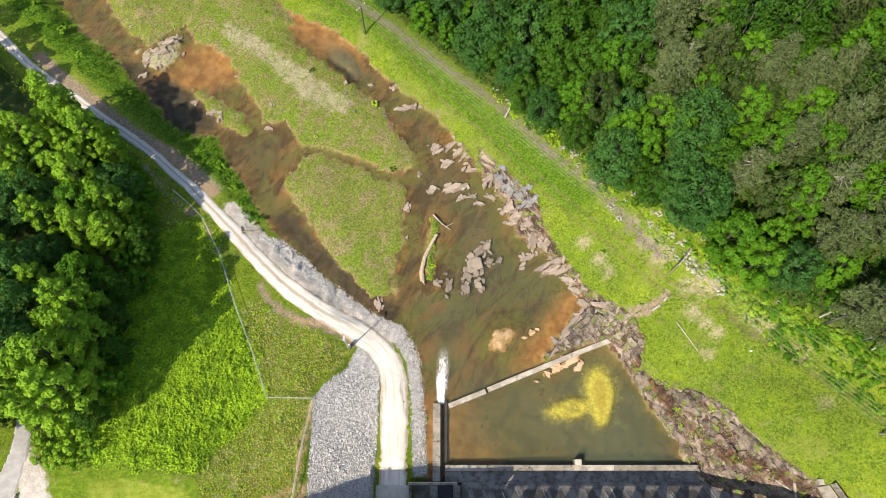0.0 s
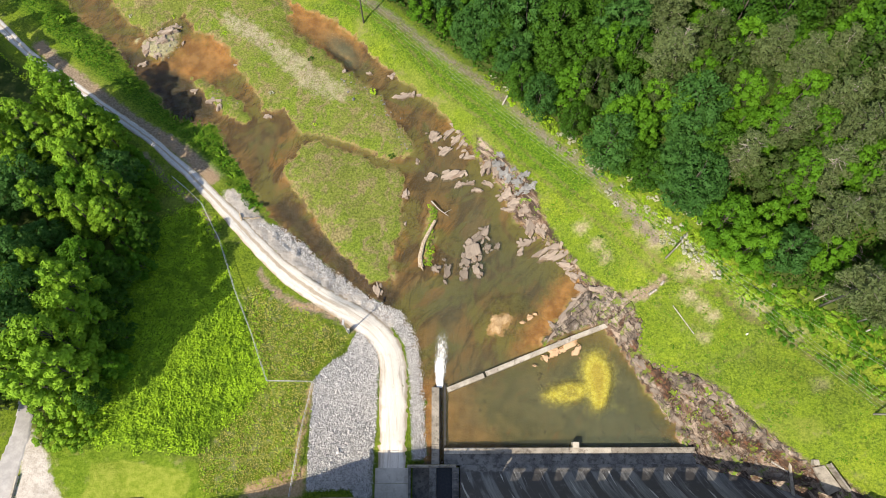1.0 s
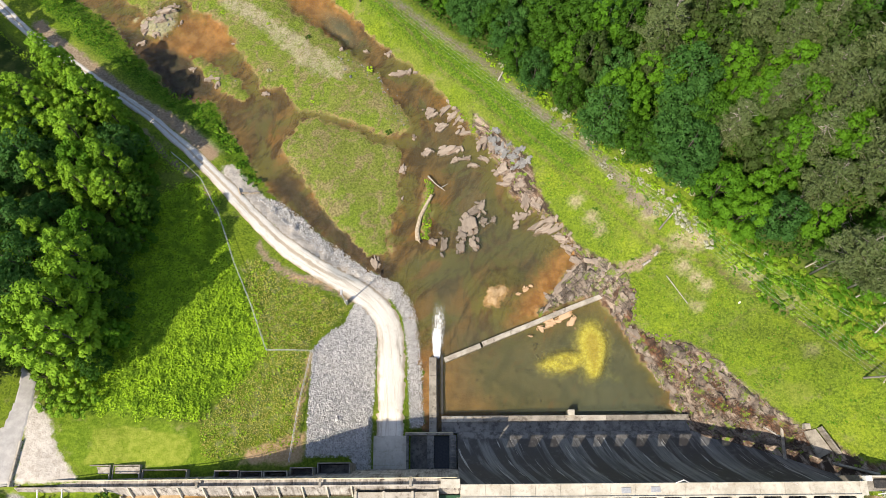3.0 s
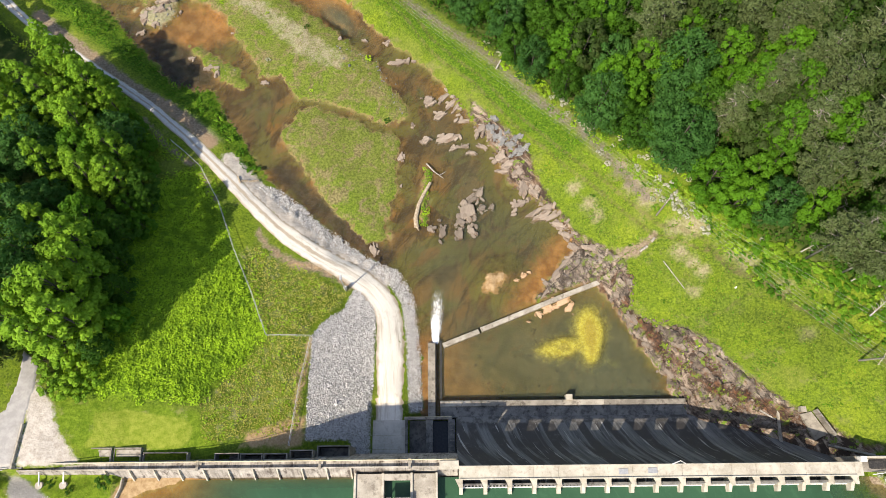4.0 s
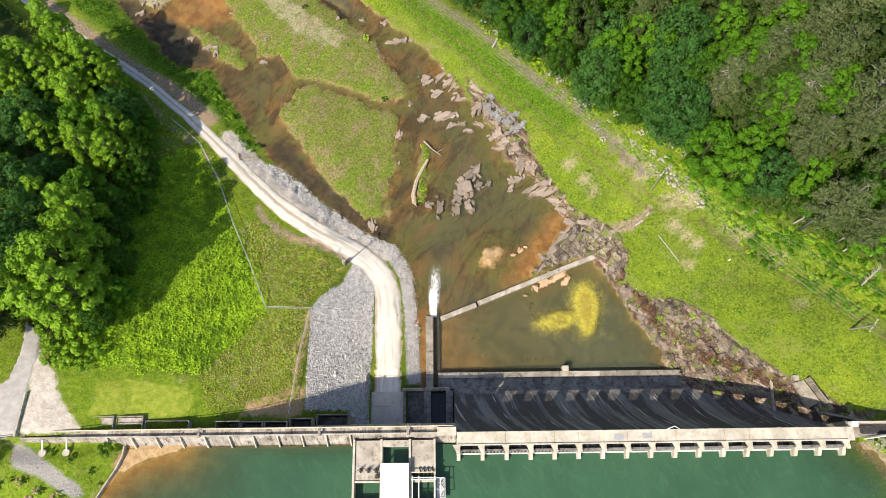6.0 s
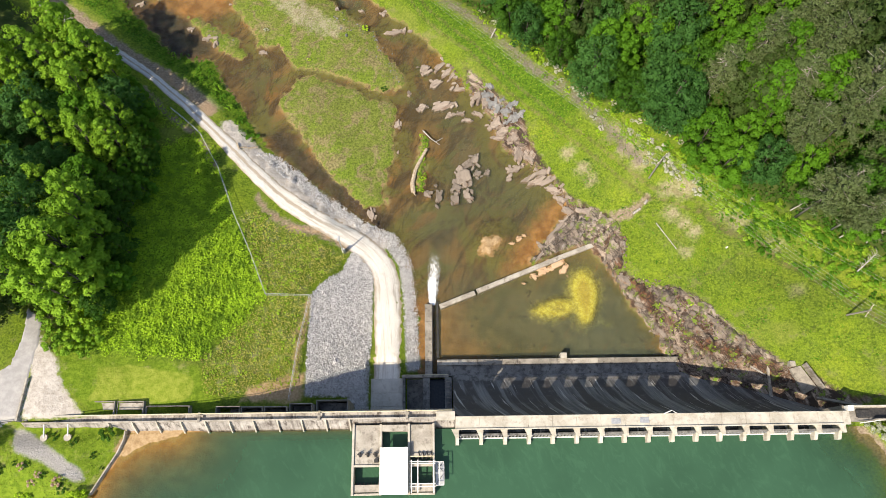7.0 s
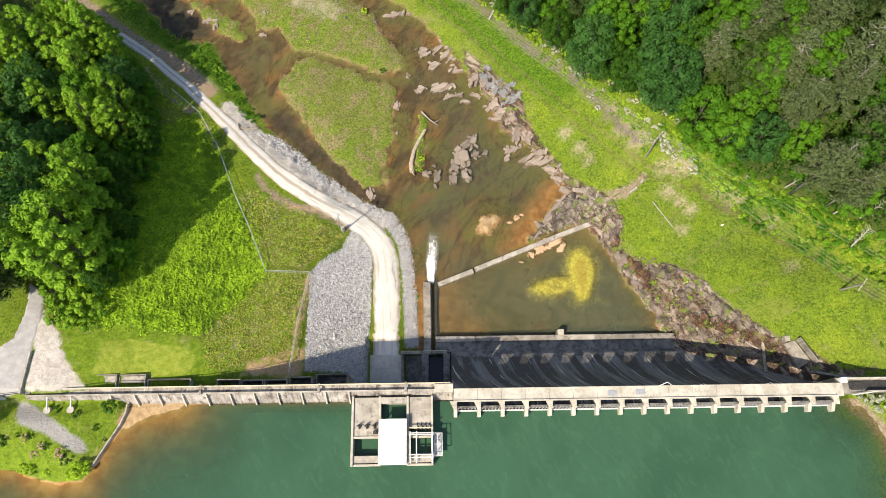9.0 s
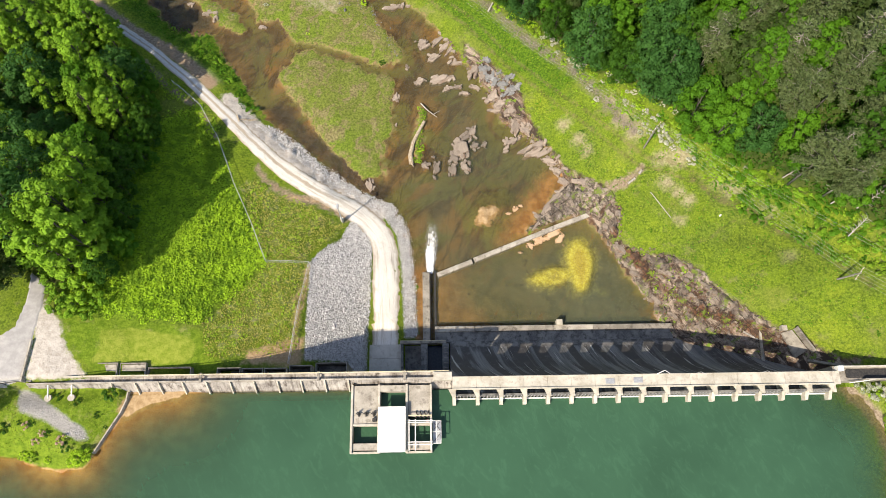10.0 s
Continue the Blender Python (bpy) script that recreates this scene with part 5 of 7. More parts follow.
# ---- outlet bay at the foot of the wall ----
outlet = thing("outlet_bay", "dark wet concrete outlet pits below the dam", "outlet", (-2, -3, 0))
for x0, x1, top in ((-5.6, -5.2, 2.3), (-2.1, -0.9, 2.2), (1.7, 2.9, 2.6)):
    part("pit_wall", box(x0, x1, -5.2, 0.5, -1.2, top, 0.04), M_DARK, outlet)
part("pit_beam", box(-5.8, 2.4, 0.5, 1.0, 1.0, 2.3, 0.04), M_OLD, outlet, "weathered concrete beam across the pits")
part("pit_rail", bar((-5.7, 0.9, 2.9), (2.3, 0.9, 2.9), 0.07, 0.07), M_YELLOW, outlet)
part("pit_water", box(-5.2, -2.1, -5.2, 0.5, -1.2, 0.1, 0), M_DARK, outlet)
part("pit_water", box(-0.9, 1.7, -5.2, 0.5, -1.2, 0.0, 0), plain("dark_pit_water", (0.012, 0.02, 0.03), (0.02, 0.03, 0.04), 0.15), outlet)
for i in range(6):
    part("ladder_rung", box(1.95, 2.65, -4.9 + i * 0.9, -4.75 + i * 0.9, 2.58, 2.7, 0.01), M_OLD, outlet)

# ---- guide wall, weir, jet ----
guide = thing("guide_wall", "long concrete training wall beside the outlet channel", "wall", (-1, 8, 0))
for i in range(4):
    y = 1.1 + i * 3.25
    part("wall_section", box(-1.75, -0.45, y, y + 3.23, -1.5, 0.75 + 0.02 * (i % 2), 0.05), M_OLD, guide, "weathered concrete wall section")
part("wall_rail", box(-0.44, -0.32, 1.2, 14.0, 0.55, 0.9, 0), M_BLACK, guide)
part("channel_wall", box(0.35, 0.75, 4.2, 14.6, -1.5, 0.10, 0.03), M_BLACK, guide, "dark wet channel wall")
weir = thing("weir", "low concrete weir wall with a notch across the pool", "weir", (12, 19, 0))
WEIR = [(1.0, 13.6), (7.5, 16.15), (7.9, 16.4), (16.7, 19.95), (24.9, 23.25), (31.2, 25.6)]
for i, (a, b) in enumerate(zip(WEIR, WEIR[1:])):
    if i != 1:
        part("weir_section", bar((*a, -0.35), (*b, -0.35), 0.85, 1.75), M_PALE, weir, "pale weathered concrete weir section")


def jet():
    xs, ys = np.linspace(-2.6, 2.2, 33), np.linspace(13.2, 27.0, 70)
    jx, jy = np.meshgrid(xs, ys)
    s = (jy - 14.0) / 7.0
    core = np.exp(-((jx + 0.35) / (0.55 + 0.45 * np.clip(s, 0, 1))) ** 2) * smooth(s, -0.05, 0.06) * smooth(s, 1.05, 0.45)
    tail = 0.5 * np.exp(-((jx + 0.1 - 0.12 * s) / (0.9 + 0.5 * s)) ** 2) * smooth(s, 0, 0.4) * smooth(s, 1.9, 0.9)
    f = np.maximum(core * 1.25, tail)
    z = 0.02 + 0.35 * core * smooth(s, 1.0, 0.0)
    ob = new("water_jet", mesh_of("water_jet", np.column_stack([jx.ravel(), jy.ravel(), z.ravel()]), grid_faces(33, 70), M_FOAM, True, {"foam": f.ravel()}))
    tagged(ob, "white foaming water jet leaving the outlet channel", "water jet", kind="stuff")


jet()

# ---- right toe: chute, timbers ----
chute = thing("concrete_chute", "pale concrete chute slab on the rocky abutment", "chute", (61.5, -2, 6))
top = [(x, y, height(x, y) + 0.45) for x, y in ((58.9, 0.2), (60.1, 0.5), (62.0, -3.0), (60.6, -4.0))]
bm = bmesh.new()
up_side, low_side = ([bm.verts.new((x, y, z - d)) for x, y, z in top] for d in (0, 0.9))
bm.faces.new(up_side)
bm.faces.new(low_side[::-1])
for i in range(4):
    bm.faces.new((up_side[i], low_side[i], low_side[(i + 1) % 4], up_side[(i + 1) % 4]))
bmesh.ops.recalc_face_normals(bm, faces=bm.faces)
bmesh.ops.bevel(bm, geom=list(bm.edges), offset=0.06, segments=1, affect="EDGES")
part("slab", bm, M_OLD, chute)
part("side_wall", bar((60.5, 0.7, height(60.5, 0.7) + 0.5), (62.6, -3.4, height(62.6, -3.4) + 0.5), 0.3, 1.4), M_OLD, chute)
part("block", box(58.7, 59.6, 0.5, 1.4, height(59, 1) - 0.5, height(59, 1) + 0.7, 0.06), M_PALE, chute)
part("wing_wall", bar((61.9, -4.9, height(61.9, -4.9) + 0.4), (66.5, -6.7, height(66.5, -6.7) + 0.4), 0.35, 1.6), M_OLD, chute)
beam = thing("concrete_beam", "old concrete beam lying across the wet rocks", "beam", (56.3, -1.5, 4))
part("beam", bar((56.2, 1.1, height(56.2, 1.1) + 0.3), (56.6, -4.0, height(56.6, -4.0) + 0.35), 0.35, 0.4), M_PALE, beam)
plank = thing("plank", "bleached plank lying on the rocks", "plank", (55.2, 0.3, 4))
part("board", bar((53.9, 1.2, height(53.9, 1.2) + 0.15), (56.1, -0.4, height(56.1, -0.4) + 0.25), 0.25, 0.15), M_DEADWOOD, plank)
post = thing("fallen_pole", "thin bleached pole lying in the grass", "pole", (40.5, 26, 5))
p0, p1 = (40.6, 27.4), (43.6, 22.2)
part("shaft", tube([(*p0, height(*p0) + 0.35), (*p1, height(*p1) + 0.35)], 0.10), M_DEADWOOD, post)
timber = thing("old_timber", "grey weathered timber lying in dead brush", "timber", (12.6, 69.4, height(12.6, 69.4)))
part("beam", bar((12.1, 68.5, height(12.1, 68.5) + 0.5), (13.1, 70.3, height(13.1, 70.3) + 0.6), 0.28, 0.25), M_DEADWOOD, timber)
for a, b in (((36.9, 29.7), (38.2, 30.5)), ((38.9, 31.2), (39.4, 31.8))):
    log = thing("drift_log", "white bleached drift log in red debris", "log", (*a, height(*a)))
    part("log", tube([(*a, height(*a) + 0.4), (*b, height(*b) + 0.4)], 0.26, 8, tip=0.2), M_DEADWOOD, log)
cone = thing("marker_post", "small white marker post in the grass", "marker", (52.0, 21.9, height(52, 21.9)))
part("post", tube([(52.0, 21.9, height(52, 21.9)), (52.0, 21.9, height(52, 21.9) + 0.6)], 0.16, 8, tip=0.12), M_WHITE, cone)
for (x0, y0), (x1, y1) in zip([(-38.1, 46.3), (-37.4, 45.4), (-36.0, 45.6)], [(-37.5, 44.9), (-36.2, 45.7), (-34.4, 46.1)]):
    scrap = thing("timber_scrap", "broken pale timber lying on dry weeds by the road", "timber", (x0, y0, height(x0, y0)), "timber beside the road")
    part("plank", bar((x0, y0, height(x0, y0) + 0.3), (x1, y1, height(x1, y1) + 0.35), 0.28, 0.14), M_TIMBER, scrap)
bigtrunk = thing("river_log", "long curved driftwood trunk stranded in the river", "log", (-3, 41, 0))
part("trunk", tube([(-1.2, 45.6, 0.5), (-2.4, 43.3, 0.45), (-3.4, 41.1, 0.4), (-4.0, 38.3, 0.4), (-3.8, 36.4, 0.3)], 0.30, 8, tip=0.5), M_TIMBER, bigtrunk)
part("root", tube([(-3.8, 36.6, 0.3), (-3.4, 35.6, 0.7)], 0.25, 6, tip=0.08), M_TIMBER, bigtrunk)
snag = thing("branch_snag", "grey forked branch caught on the grassy bar", "branch", (-0.2, 47.5, 0.2))
part("limb", tube([(-1.9, 49.6, 0.7), (-0.4, 47.9, 0.6), (1.4, 46.6, 0.3)], 0.16, 6, tip=0.06), M_DEADWOOD, snag)
part("limb", tube([(0.6, 47.2, 0.4), (2.0, 48.0, 0.5)], 0.10, 6, tip=0.03), M_DEADWOOD, snag)

# ---- fence, poles, wires ----
FENCE = [(-51.0, 53.2), (-48.2, 50.9), (-45.0, 47.9), (-42.6, 43.6), (-40.8, 40.6), (-36.5, 30.3), (-32.4, 22.1), (-28.7, 14.0), (-21.4, 14.0), (-22.6, 5.5), (-23.6, -4.0)]
fence = thing("fence", "grey wire fence on thin steel posts down the slope", "fence", (-30, 15, 8))
for a, b in zip(FENCE, FENCE[1:]):
    a, b = Vector(a), Vector(b)
    n = max(1, round((b - a).length / 2.6))
    for i in range(n):
        p, q = a.lerp(b, i / n), a.lerp(b, (i + 1) / n)
        hp, hq = height(*p), height(*q)
        part("post", tube([(p.x, p.y, hp - 0.2), (p.x, p.y, hp + 1.45)], 0.05), M_STEEL, fence)
        for up, w in ((1.4, 0.065), (0.8, 0.025), (0.3, 0.025)):
            part("rail" if up > 1 else "wire", bar((*p, hp + up), (*q, hq + up), w, w), M_STEEL, fence)


def utility_pole(x, y, tall, arm, turn, label, lean=(0, 0)):
    z = height(x, y)
    ob = thing("utility_pole", label, "utility pole", (x, y, z), "power line poles")
    top = (x + lean[0], y + lean[1], z + tall)
    part("pole", tube([(x, y, z - 0.3), top], 0.17, 8, tip=0.12), M_BARK if y > 80 else M_GREYBARK, ob)
    if arm:
        d = Vector((math.cos(turn), math.sin(turn), 0)) * arm
        c = Vector(top) - Vector((0, 0, 0.5))
        beam_ob = part("cross_arm", bar(c - d, c + d, 0.12, 0.14), M_TIMBER, ob)
        for s in (-0.9, -0.3, 0.3, 0.9):
            q = c + d * s
            part("insulator", tube([q, q + Vector((0, 0, 0.3))], 0.06, 6), M_PAINT, beam_ob)
    return Vector(top) - Vector((0, 0, 0.15))


ACROSS = math.radians(48)
tops = [
    utility_pole(-16.3, 90.1, 9.0, 1.3, ACROSS, "dark wooden power pole beside the track"),
    utility_pole(39.8, 35.7, 8.4, 1.3, ACROSS, "wooden power pole in pale shrubs"),
    utility_pole(66.7, 7.9, 5.6, 1.3, ACROSS, "leaning wooden power pole on the grassy slope", (0.5, -0.6)),
]
ends = [tops[0] + Vector((-45, 42, 1)), *tops, tops[-1] + Vector((45, -32, 8))]
lines = thing("power_lines", "thin sagging power lines strung between poles", "power line", (10, 65, 12))
SPREAD = (-1.2, -0.6, 0.0, 0.6, 1.2)


def span(a, b, sag):
    n = 12
    part("wire", tube([a.lerp(b, i / n) - Vector((0, 0, sag * 4 * (i / n) * (1 - i / n))) for i in range(n + 1)], 0.011, 4), M_WIRE, lines)


for s in SPREAD:
    d = Vector((math.cos(ACROSS), math.sin(ACROSS), 0)) * s
    for a, b in zip(ends, ends[1:]):
        span(a + d, b + d, 1.5 if b is tops[1] else 1.0)
# two more wires leave the pole in the shrubs for the top of the slope
for s in (0.6, 1.2):
    d = Vector((math.cos(ACROSS), math.sin(ACROSS), 0)) * s
    span(tops[1] + d, Vector((74.2, 7.7, 21.0)) + d, 1.0)
lamp = thing("lamp_pole", "slender pole with a small white box by the road bend", "pole", (-16.4, 23.2, height(-16.4, 23.2)))
zl = height(-16.4, 23.2)
part("shaft", tube([(-16.4, 23.2, zl - 0.2), (-16.4, 23.2, zl + 7.6)], 0.13, 8, tip=0.09), M_STEEL, lamp)
part("cabinet", box(-16.75, -16.2, 23.35, 23.75, zl, zl + 1.5, 0.03), M_PAINT, lamp, "white equipment cabinet")
part("head", box(-16.6, -16.2, 23.0, 23.9, zl + 7.5, zl + 7.7, 0.02), M_STEEL, lamp)

# shore wall of the peninsula
SHORE = [(-47.2, -8.7), (-47.3, -10.0), (-48.0, -11.9), (-49.6, -14.7), (-51.3, -17.8)]
shore = thing("shore_wall", "low concrete kerb holding the lake shore", "retaining wall", (-49, -13, 14))
for a, b in zip(SHORE, SHORE[1:]):
    part("kerb_section", bar((*a, 14.2), (*b, 14.2), 0.2, 1.3), M_PALE, shore)


# ---- rocks ----
def rock_blocks(name, seed, material, flat=0.45, blocks=6):
    """Broken rock one metre across: angular blocks of one strike, split and tilted against each other."""
    rng = random.Random(seed)
    meshes = []
    lean = (rng.uniform(-0.45, 0.45), rng.uniform(-0.45, 0.45))
    for b in range(blocks):
        a, q = rng.uniform(0, math.tau), rng.uniform(0.22, 0.42) if b else 0.0
        mx, my = q * math.cos(a), q * math.sin(a)
        lx, ly = (rng.uniform(0.32, 0.44), rng.uniform(0.22, 0.32)) if b == 0 else (rng.uniform(0.10, 0.28), rng.uniform(0.08, 0.18))
        turn, top = rng.gauss(0, 0.4), rng.uniform(0.2, 0.5) - 0.35 * q
        own = (lean[0] + rng.uniform(-0.3, 0.3), lean[1] + rng.uniform(-0.3, 0.3))
        bm, verts = bmesh.new(), []
        for k in range(6):
            c = math.tau * (k + rng.uniform(-0.35, 0.35)) / 6
            u, v = lx * math.copysign(abs(math.cos(c)) ** 0.6, math.cos(c)), ly * math.copysign(abs(math.sin(c)) ** 0.6, math.sin(c))
            x, y = mx + u * math.cos(turn) - v * math.sin(turn), my + u * math.sin(turn) + v * math.cos(turn)
            z = top + own[0] * x + own[1] * y
            verts.append(bm.verts.new((x * 1.08, y * 1.08, -0.7 * flat)))
            verts.append(bm.verts.new((x, y, (z - rng.uniform(0.03, 0.22)) * flat)))
            s = rng.uniform(0.80, 0.97)
            verts.append(bm.verts.new((mx + (x - mx) * s, my + (y - my) * s, (z + rng.uniform(-0.02, 0.05)) * flat)))
        hull = bmesh.ops.convex_hull(bm, input=verts)
        bmesh.ops.delete(bm, geom=list({e for e in hull["geom_interior"] + hull["geom_unused"] if isinstance(e, bmesh.types.BMVert)}), context="VERTS")
        bmesh.ops.recalc_face_normals(bm, faces=bm.faces)
        meshes.append(bm_mesh(name, bm, material))
    return meshes


ROCK_KINDS = {
    "tan": [rock_blocks("rock", s, M_ROCK, 0.6) for s in range(14)],
    "light": [rock_blocks("rock", s + 60, M_LIGHTROCK, 0.6) for s in range(12)],
    "grey": [rock_blocks("grey_rock", s + 20, M_GREYROCK, 0.7) for s in range(5)],
    "sand": [rock_blocks("sand_rock", s + 40, M_SANDROCK, 0.35) for s in range(4)],
}


def rocks(spots, kind, label, category, group, tall=0.3, sink=0.4, shards=True):
    for i, (x, y, w, h, a) in enumerate(spots):
        me = ROCK_KINDS[kind][(i * 7 + int(x)) % len(ROCK_KINDS[kind])]
        ob = thing(category.replace(" ", "_"), label, category, (x, y, 0), group)
        for block in me:
            new("block", block).parent = ob
        z = min(w, h) * tall + 0.25
        ob.matrix_basis = Matrix.LocRotScale((x, y, max(height(x, y), -0.1) + z * (0.25 - sink * 0.3)), Euler((random.uniform(-0.08, 0.08), random.uniform(-0.08, 0.08), radians(a))), (w * 1.3, h * 1.3, z * 1.8))
        if shards and max(w, h) > 1.0:
            for _ in range(2):
                a2, r2 = random.uniform(0, math.tau), random.uniform(0.5, 0.75) * max(w, h)
                sx, sy = x + math.cos(a2) * r2 * w / max(w, h), y + math.sin(a2) * r2 * h / max(w, h)
                size = random.uniform(0.3, 0.8)
                bit = new("rock", random.choice(ROCK_KINDS[kind])[0])
                bit.matrix_world = Matrix.LocRotScale((sx, sy, max(height(sx, sy), -0.1) + size * 0.1), Euler((0, 0, random.uniform(0, 6))), (size * 2.2, size * 1.6, size))
                tagged(bit, "small broken rock lying beside larger boulders", "rock", group)


MID = [(5.9, 39.5, 3.0, 3.9, 20), (6.8, 42.1, 2.2, 1.8, 30), (8.4, 43.4, 1.2, 2.8, -15), (8.9, 40.4, 1.6, 1.4, 40), (4.6, 37.5, 2.0, 2.2, 10), (4.4, 34.9, 1.6, 2.4, -10), (6.6, 35.7, 1.6, 2.4, 5), (7.2, 38.1, 1.0, 1.2, 0), (1.2, 35.3, 1.3, 2.8, -15), (-1.3, 36.0, 1.2, 1.4, 0), (10.6, 40.6, 0.8, 1.6, -30), (0.6, 37.9, 0.6, 0.8, 0)]
UPPER_A = [(-7.8, 73.2, 3.3, 1.3, 12), (-14.9, 78.7, 1.0, 0.7, 0), (-10.0, 78.3, 1.4, 0.8, 20), (-5.7, 73.9, 0.8, 1.4, 0), (-4.5, 73.4, 1.0, 0.6, 0), (-1.6, 64.2, 2.6, 1.4, 40), (-1.0, 63.4, 1.8, 1.0, 30), (1.8, 64.9, 1.2, 3.4, -45), (3.2, 63.4, 1.0, 3.4, -45), (4.3, 62.5, 0.8, 2.6, -45), (0.7, 60.7, 3.3, 1.2, 30)]
UPPER_B = [(1.8, 55.5, 4.3, 1.8, 20), (-2.1, 55.2, 2.2, 1.2, 30), (3.4, 53.4, 1.4, 1.0, 0), (5.7, 53.7, 1.8, 0.8, 20), (-7.0, 51.4, 1.2, 2.0, 10), (-11.9, 31.9, 1.2, 2.6, 5), (-4.7, 58.6, 0.6, 1.2, 0), (-20.1, 79.0, 1.0, 0.8, 0), (5.7, 59.4, 3.0, 0.8, 10), (-6.9, 45.2, 0.6, 0.8, 0)]
BANK_A = [(9.0, 57.2, 1.6, 3.0, -20), (10.8, 55.8, 1.2, 2.6, -30), (12.7, 51.0, 2.8, 2.2, 20), (13.9, 49.2, 3.0, 1.4, 20), (13.1, 48.0, 2.4, 1.0, 0), (16.3, 47.5, 1.6, 2.6, -30), (17.0, 44.6, 1.6, 4.1, -10), (16.2, 41.2, 2.6, 1.4, 30), (15.0, 39.8, 0.6, 1.8, -40), (19.2, 39.5, 1.2, 3.4, -60)]
BANK_B = [(20.6, 39.0, 1.2, 4.5, -60), (22.0, 38.4, 1.2, 4.5, -60), (21.4, 40.4, 1.4, 3.7, -60), (23.3, 36.8, 3.0, 1.4, -20), (24.7, 34.6, 2.6, 1.6, -40), (26.1, 31.9, 3.0, 1.4, -40), (18.9, 43.5, 3.0, 1.2, -50), (7.2, 52.2, 1.4, 0.8, 0), (9.4, 53.4, 2.0, 1.0, -30), (24.0, 36.2, 1.6, 1.0, 0)]
GREY = [(11.1, 57.2, 1.4, 1.8, 20), (12.2, 55.4, 1.8, 1.4, 10), (13.2, 54.2, 1.6, 1.6, 50), (14.6, 53.2, 2.0, 1.2, 0), (16.0, 54.4, 1.6, 1.2, 30), (16.7, 51.6, 1.8, 1.4, 0), (15.3, 51.2, 1.4, 1.0, 20), (11.7, 59.0, 1.2, 1.4, 0), (17.5, 52.0, 1.2, 1.2, 0), (14.1, 56.0, 1.0, 1.0, 0)]
NORTH = [(-58.7, 86.3, 3.0, 1.6, 30), (-61.7, 84.5, 1.6, 2.2, -20), (-57.7, 88.4, 3.0, 1.4, 20), (-56.8, 90.1, 1.6, 1.0, 10), (-62.1, 81.2, 1.8, 0.8, 10), (-46.6, 72.1, 2.0, 0.8, 10), (-45.1, 70.8, 1.0, 1.2, 0), (-50.8, 74.7, 1.4, 0.8, 20), (-59.4, 83.1, 1.6, 1.0, 0), (-60.8, 86.7, 1.4, 0.8, -30), (-54.5, 86.3, 0.6, 1.0, 0), (-42.9, 80.8, 0.8, 0.5, 0), (-35.2, 68.5, 1.2, 0.5, 0)]
BY_WEIR = [(23.1, 21.5, 2.6, 1.4, 20), (24.3, 20.5, 1.0, 2.4, -20), (20.3, 20.2, 1.8, 1.2, 10), (21.8, 20.7, 1.6, 1.0, 30), (18.7, 19.4, 1.2, 0.8, 0), (21.9, 22.3, 1.4, 0.6, 20), (16.6, 17.9, 0.8, 0.4, 0), (16.2, 26.6, 1.2, 0.7, 20), (14.8, 25.8, 0.9, 0.6, 20), (17.2, 27.4, 0.8, 0.5, 0)]
SHELF_SLABS = [(23.5, 28.1, 6.9, 1.0, 48), (22.1, 25.5, 6.9, 0.6, 50), (28.0, 30.2, 4.9, 1.2, 20), (29.7, 31.3, 3.9, 1.2, -20)]
SLABS = [(33.2, 22.4, 2.4, 1.4, -40), (35.4, 18.0, 2.6, 1.5, -50), (38.0, 13.2, 2.6, 1.6, -40), (40.8, 8.4, 2.4, 1.5, -60), (42.6, 12.6, 2.6, 1.3, -35), (46.3, 11.4, 2.4, 1.2, -30), (49.4, 8.6, 2.8, 1.4, -40), (44.0, 4.8, 2.2, 1.3, -30), (47.6, 2.4, 2.0, 1.2, -20), (52.6, 3.6, 2.2, 1.1, -40)]
rocks(MID, "tan", "brown angular boulder standing in the river", "boulder", "boulders in the river")
rocks(UPPER_A + UPPER_B, "light", "tan boulder lying in the shallow water", "boulder", "boulders in the river")
rocks(BANK_A + BANK_B, "light", "pale tan rock slab along the river bank", "boulder", "boulders on the bank")
rocks(GREY, "grey", "grey quarried stone on the grassy bank", "boulder", "grey stones on the bank")
rocks(NORTH, "light", "sandy pale rock on the gravel bar", "boulder", "boulders on the bar")
rocks(BY_WEIR, "sand", "orange-brown flat rock beside the weir", "rock", "rocks beside the weir")
rocks([(x, y, w, h * 1.5, a) for x, y, w, h, a in SHELF_SLABS], "light", "long brown bedrock slab sloping into the pool", "rock slab", "bedrock slabs", 0.22)
rocks(SLABS, "tan", "brown fractured bedrock slab on the bank", "rock slab", "bedrock slabs", 0.16)

def connected(faces):
    """Faces sorted into pieces that hang together by their corners."""
    root = {}

    def find(i):
        while root.setdefault(i, i) != i:
            root[i] = root[root[i]]
            i = root[i]
        return i

    for a, *rest in faces.tolist():
        for b in rest:
            root[find(b)] = find(a)
    pieces = {}
    for face in faces.tolist():
        pieces.setdefault(find(face[0]), []).append(face)
    return [np.array(p) for p in pieces.values()]


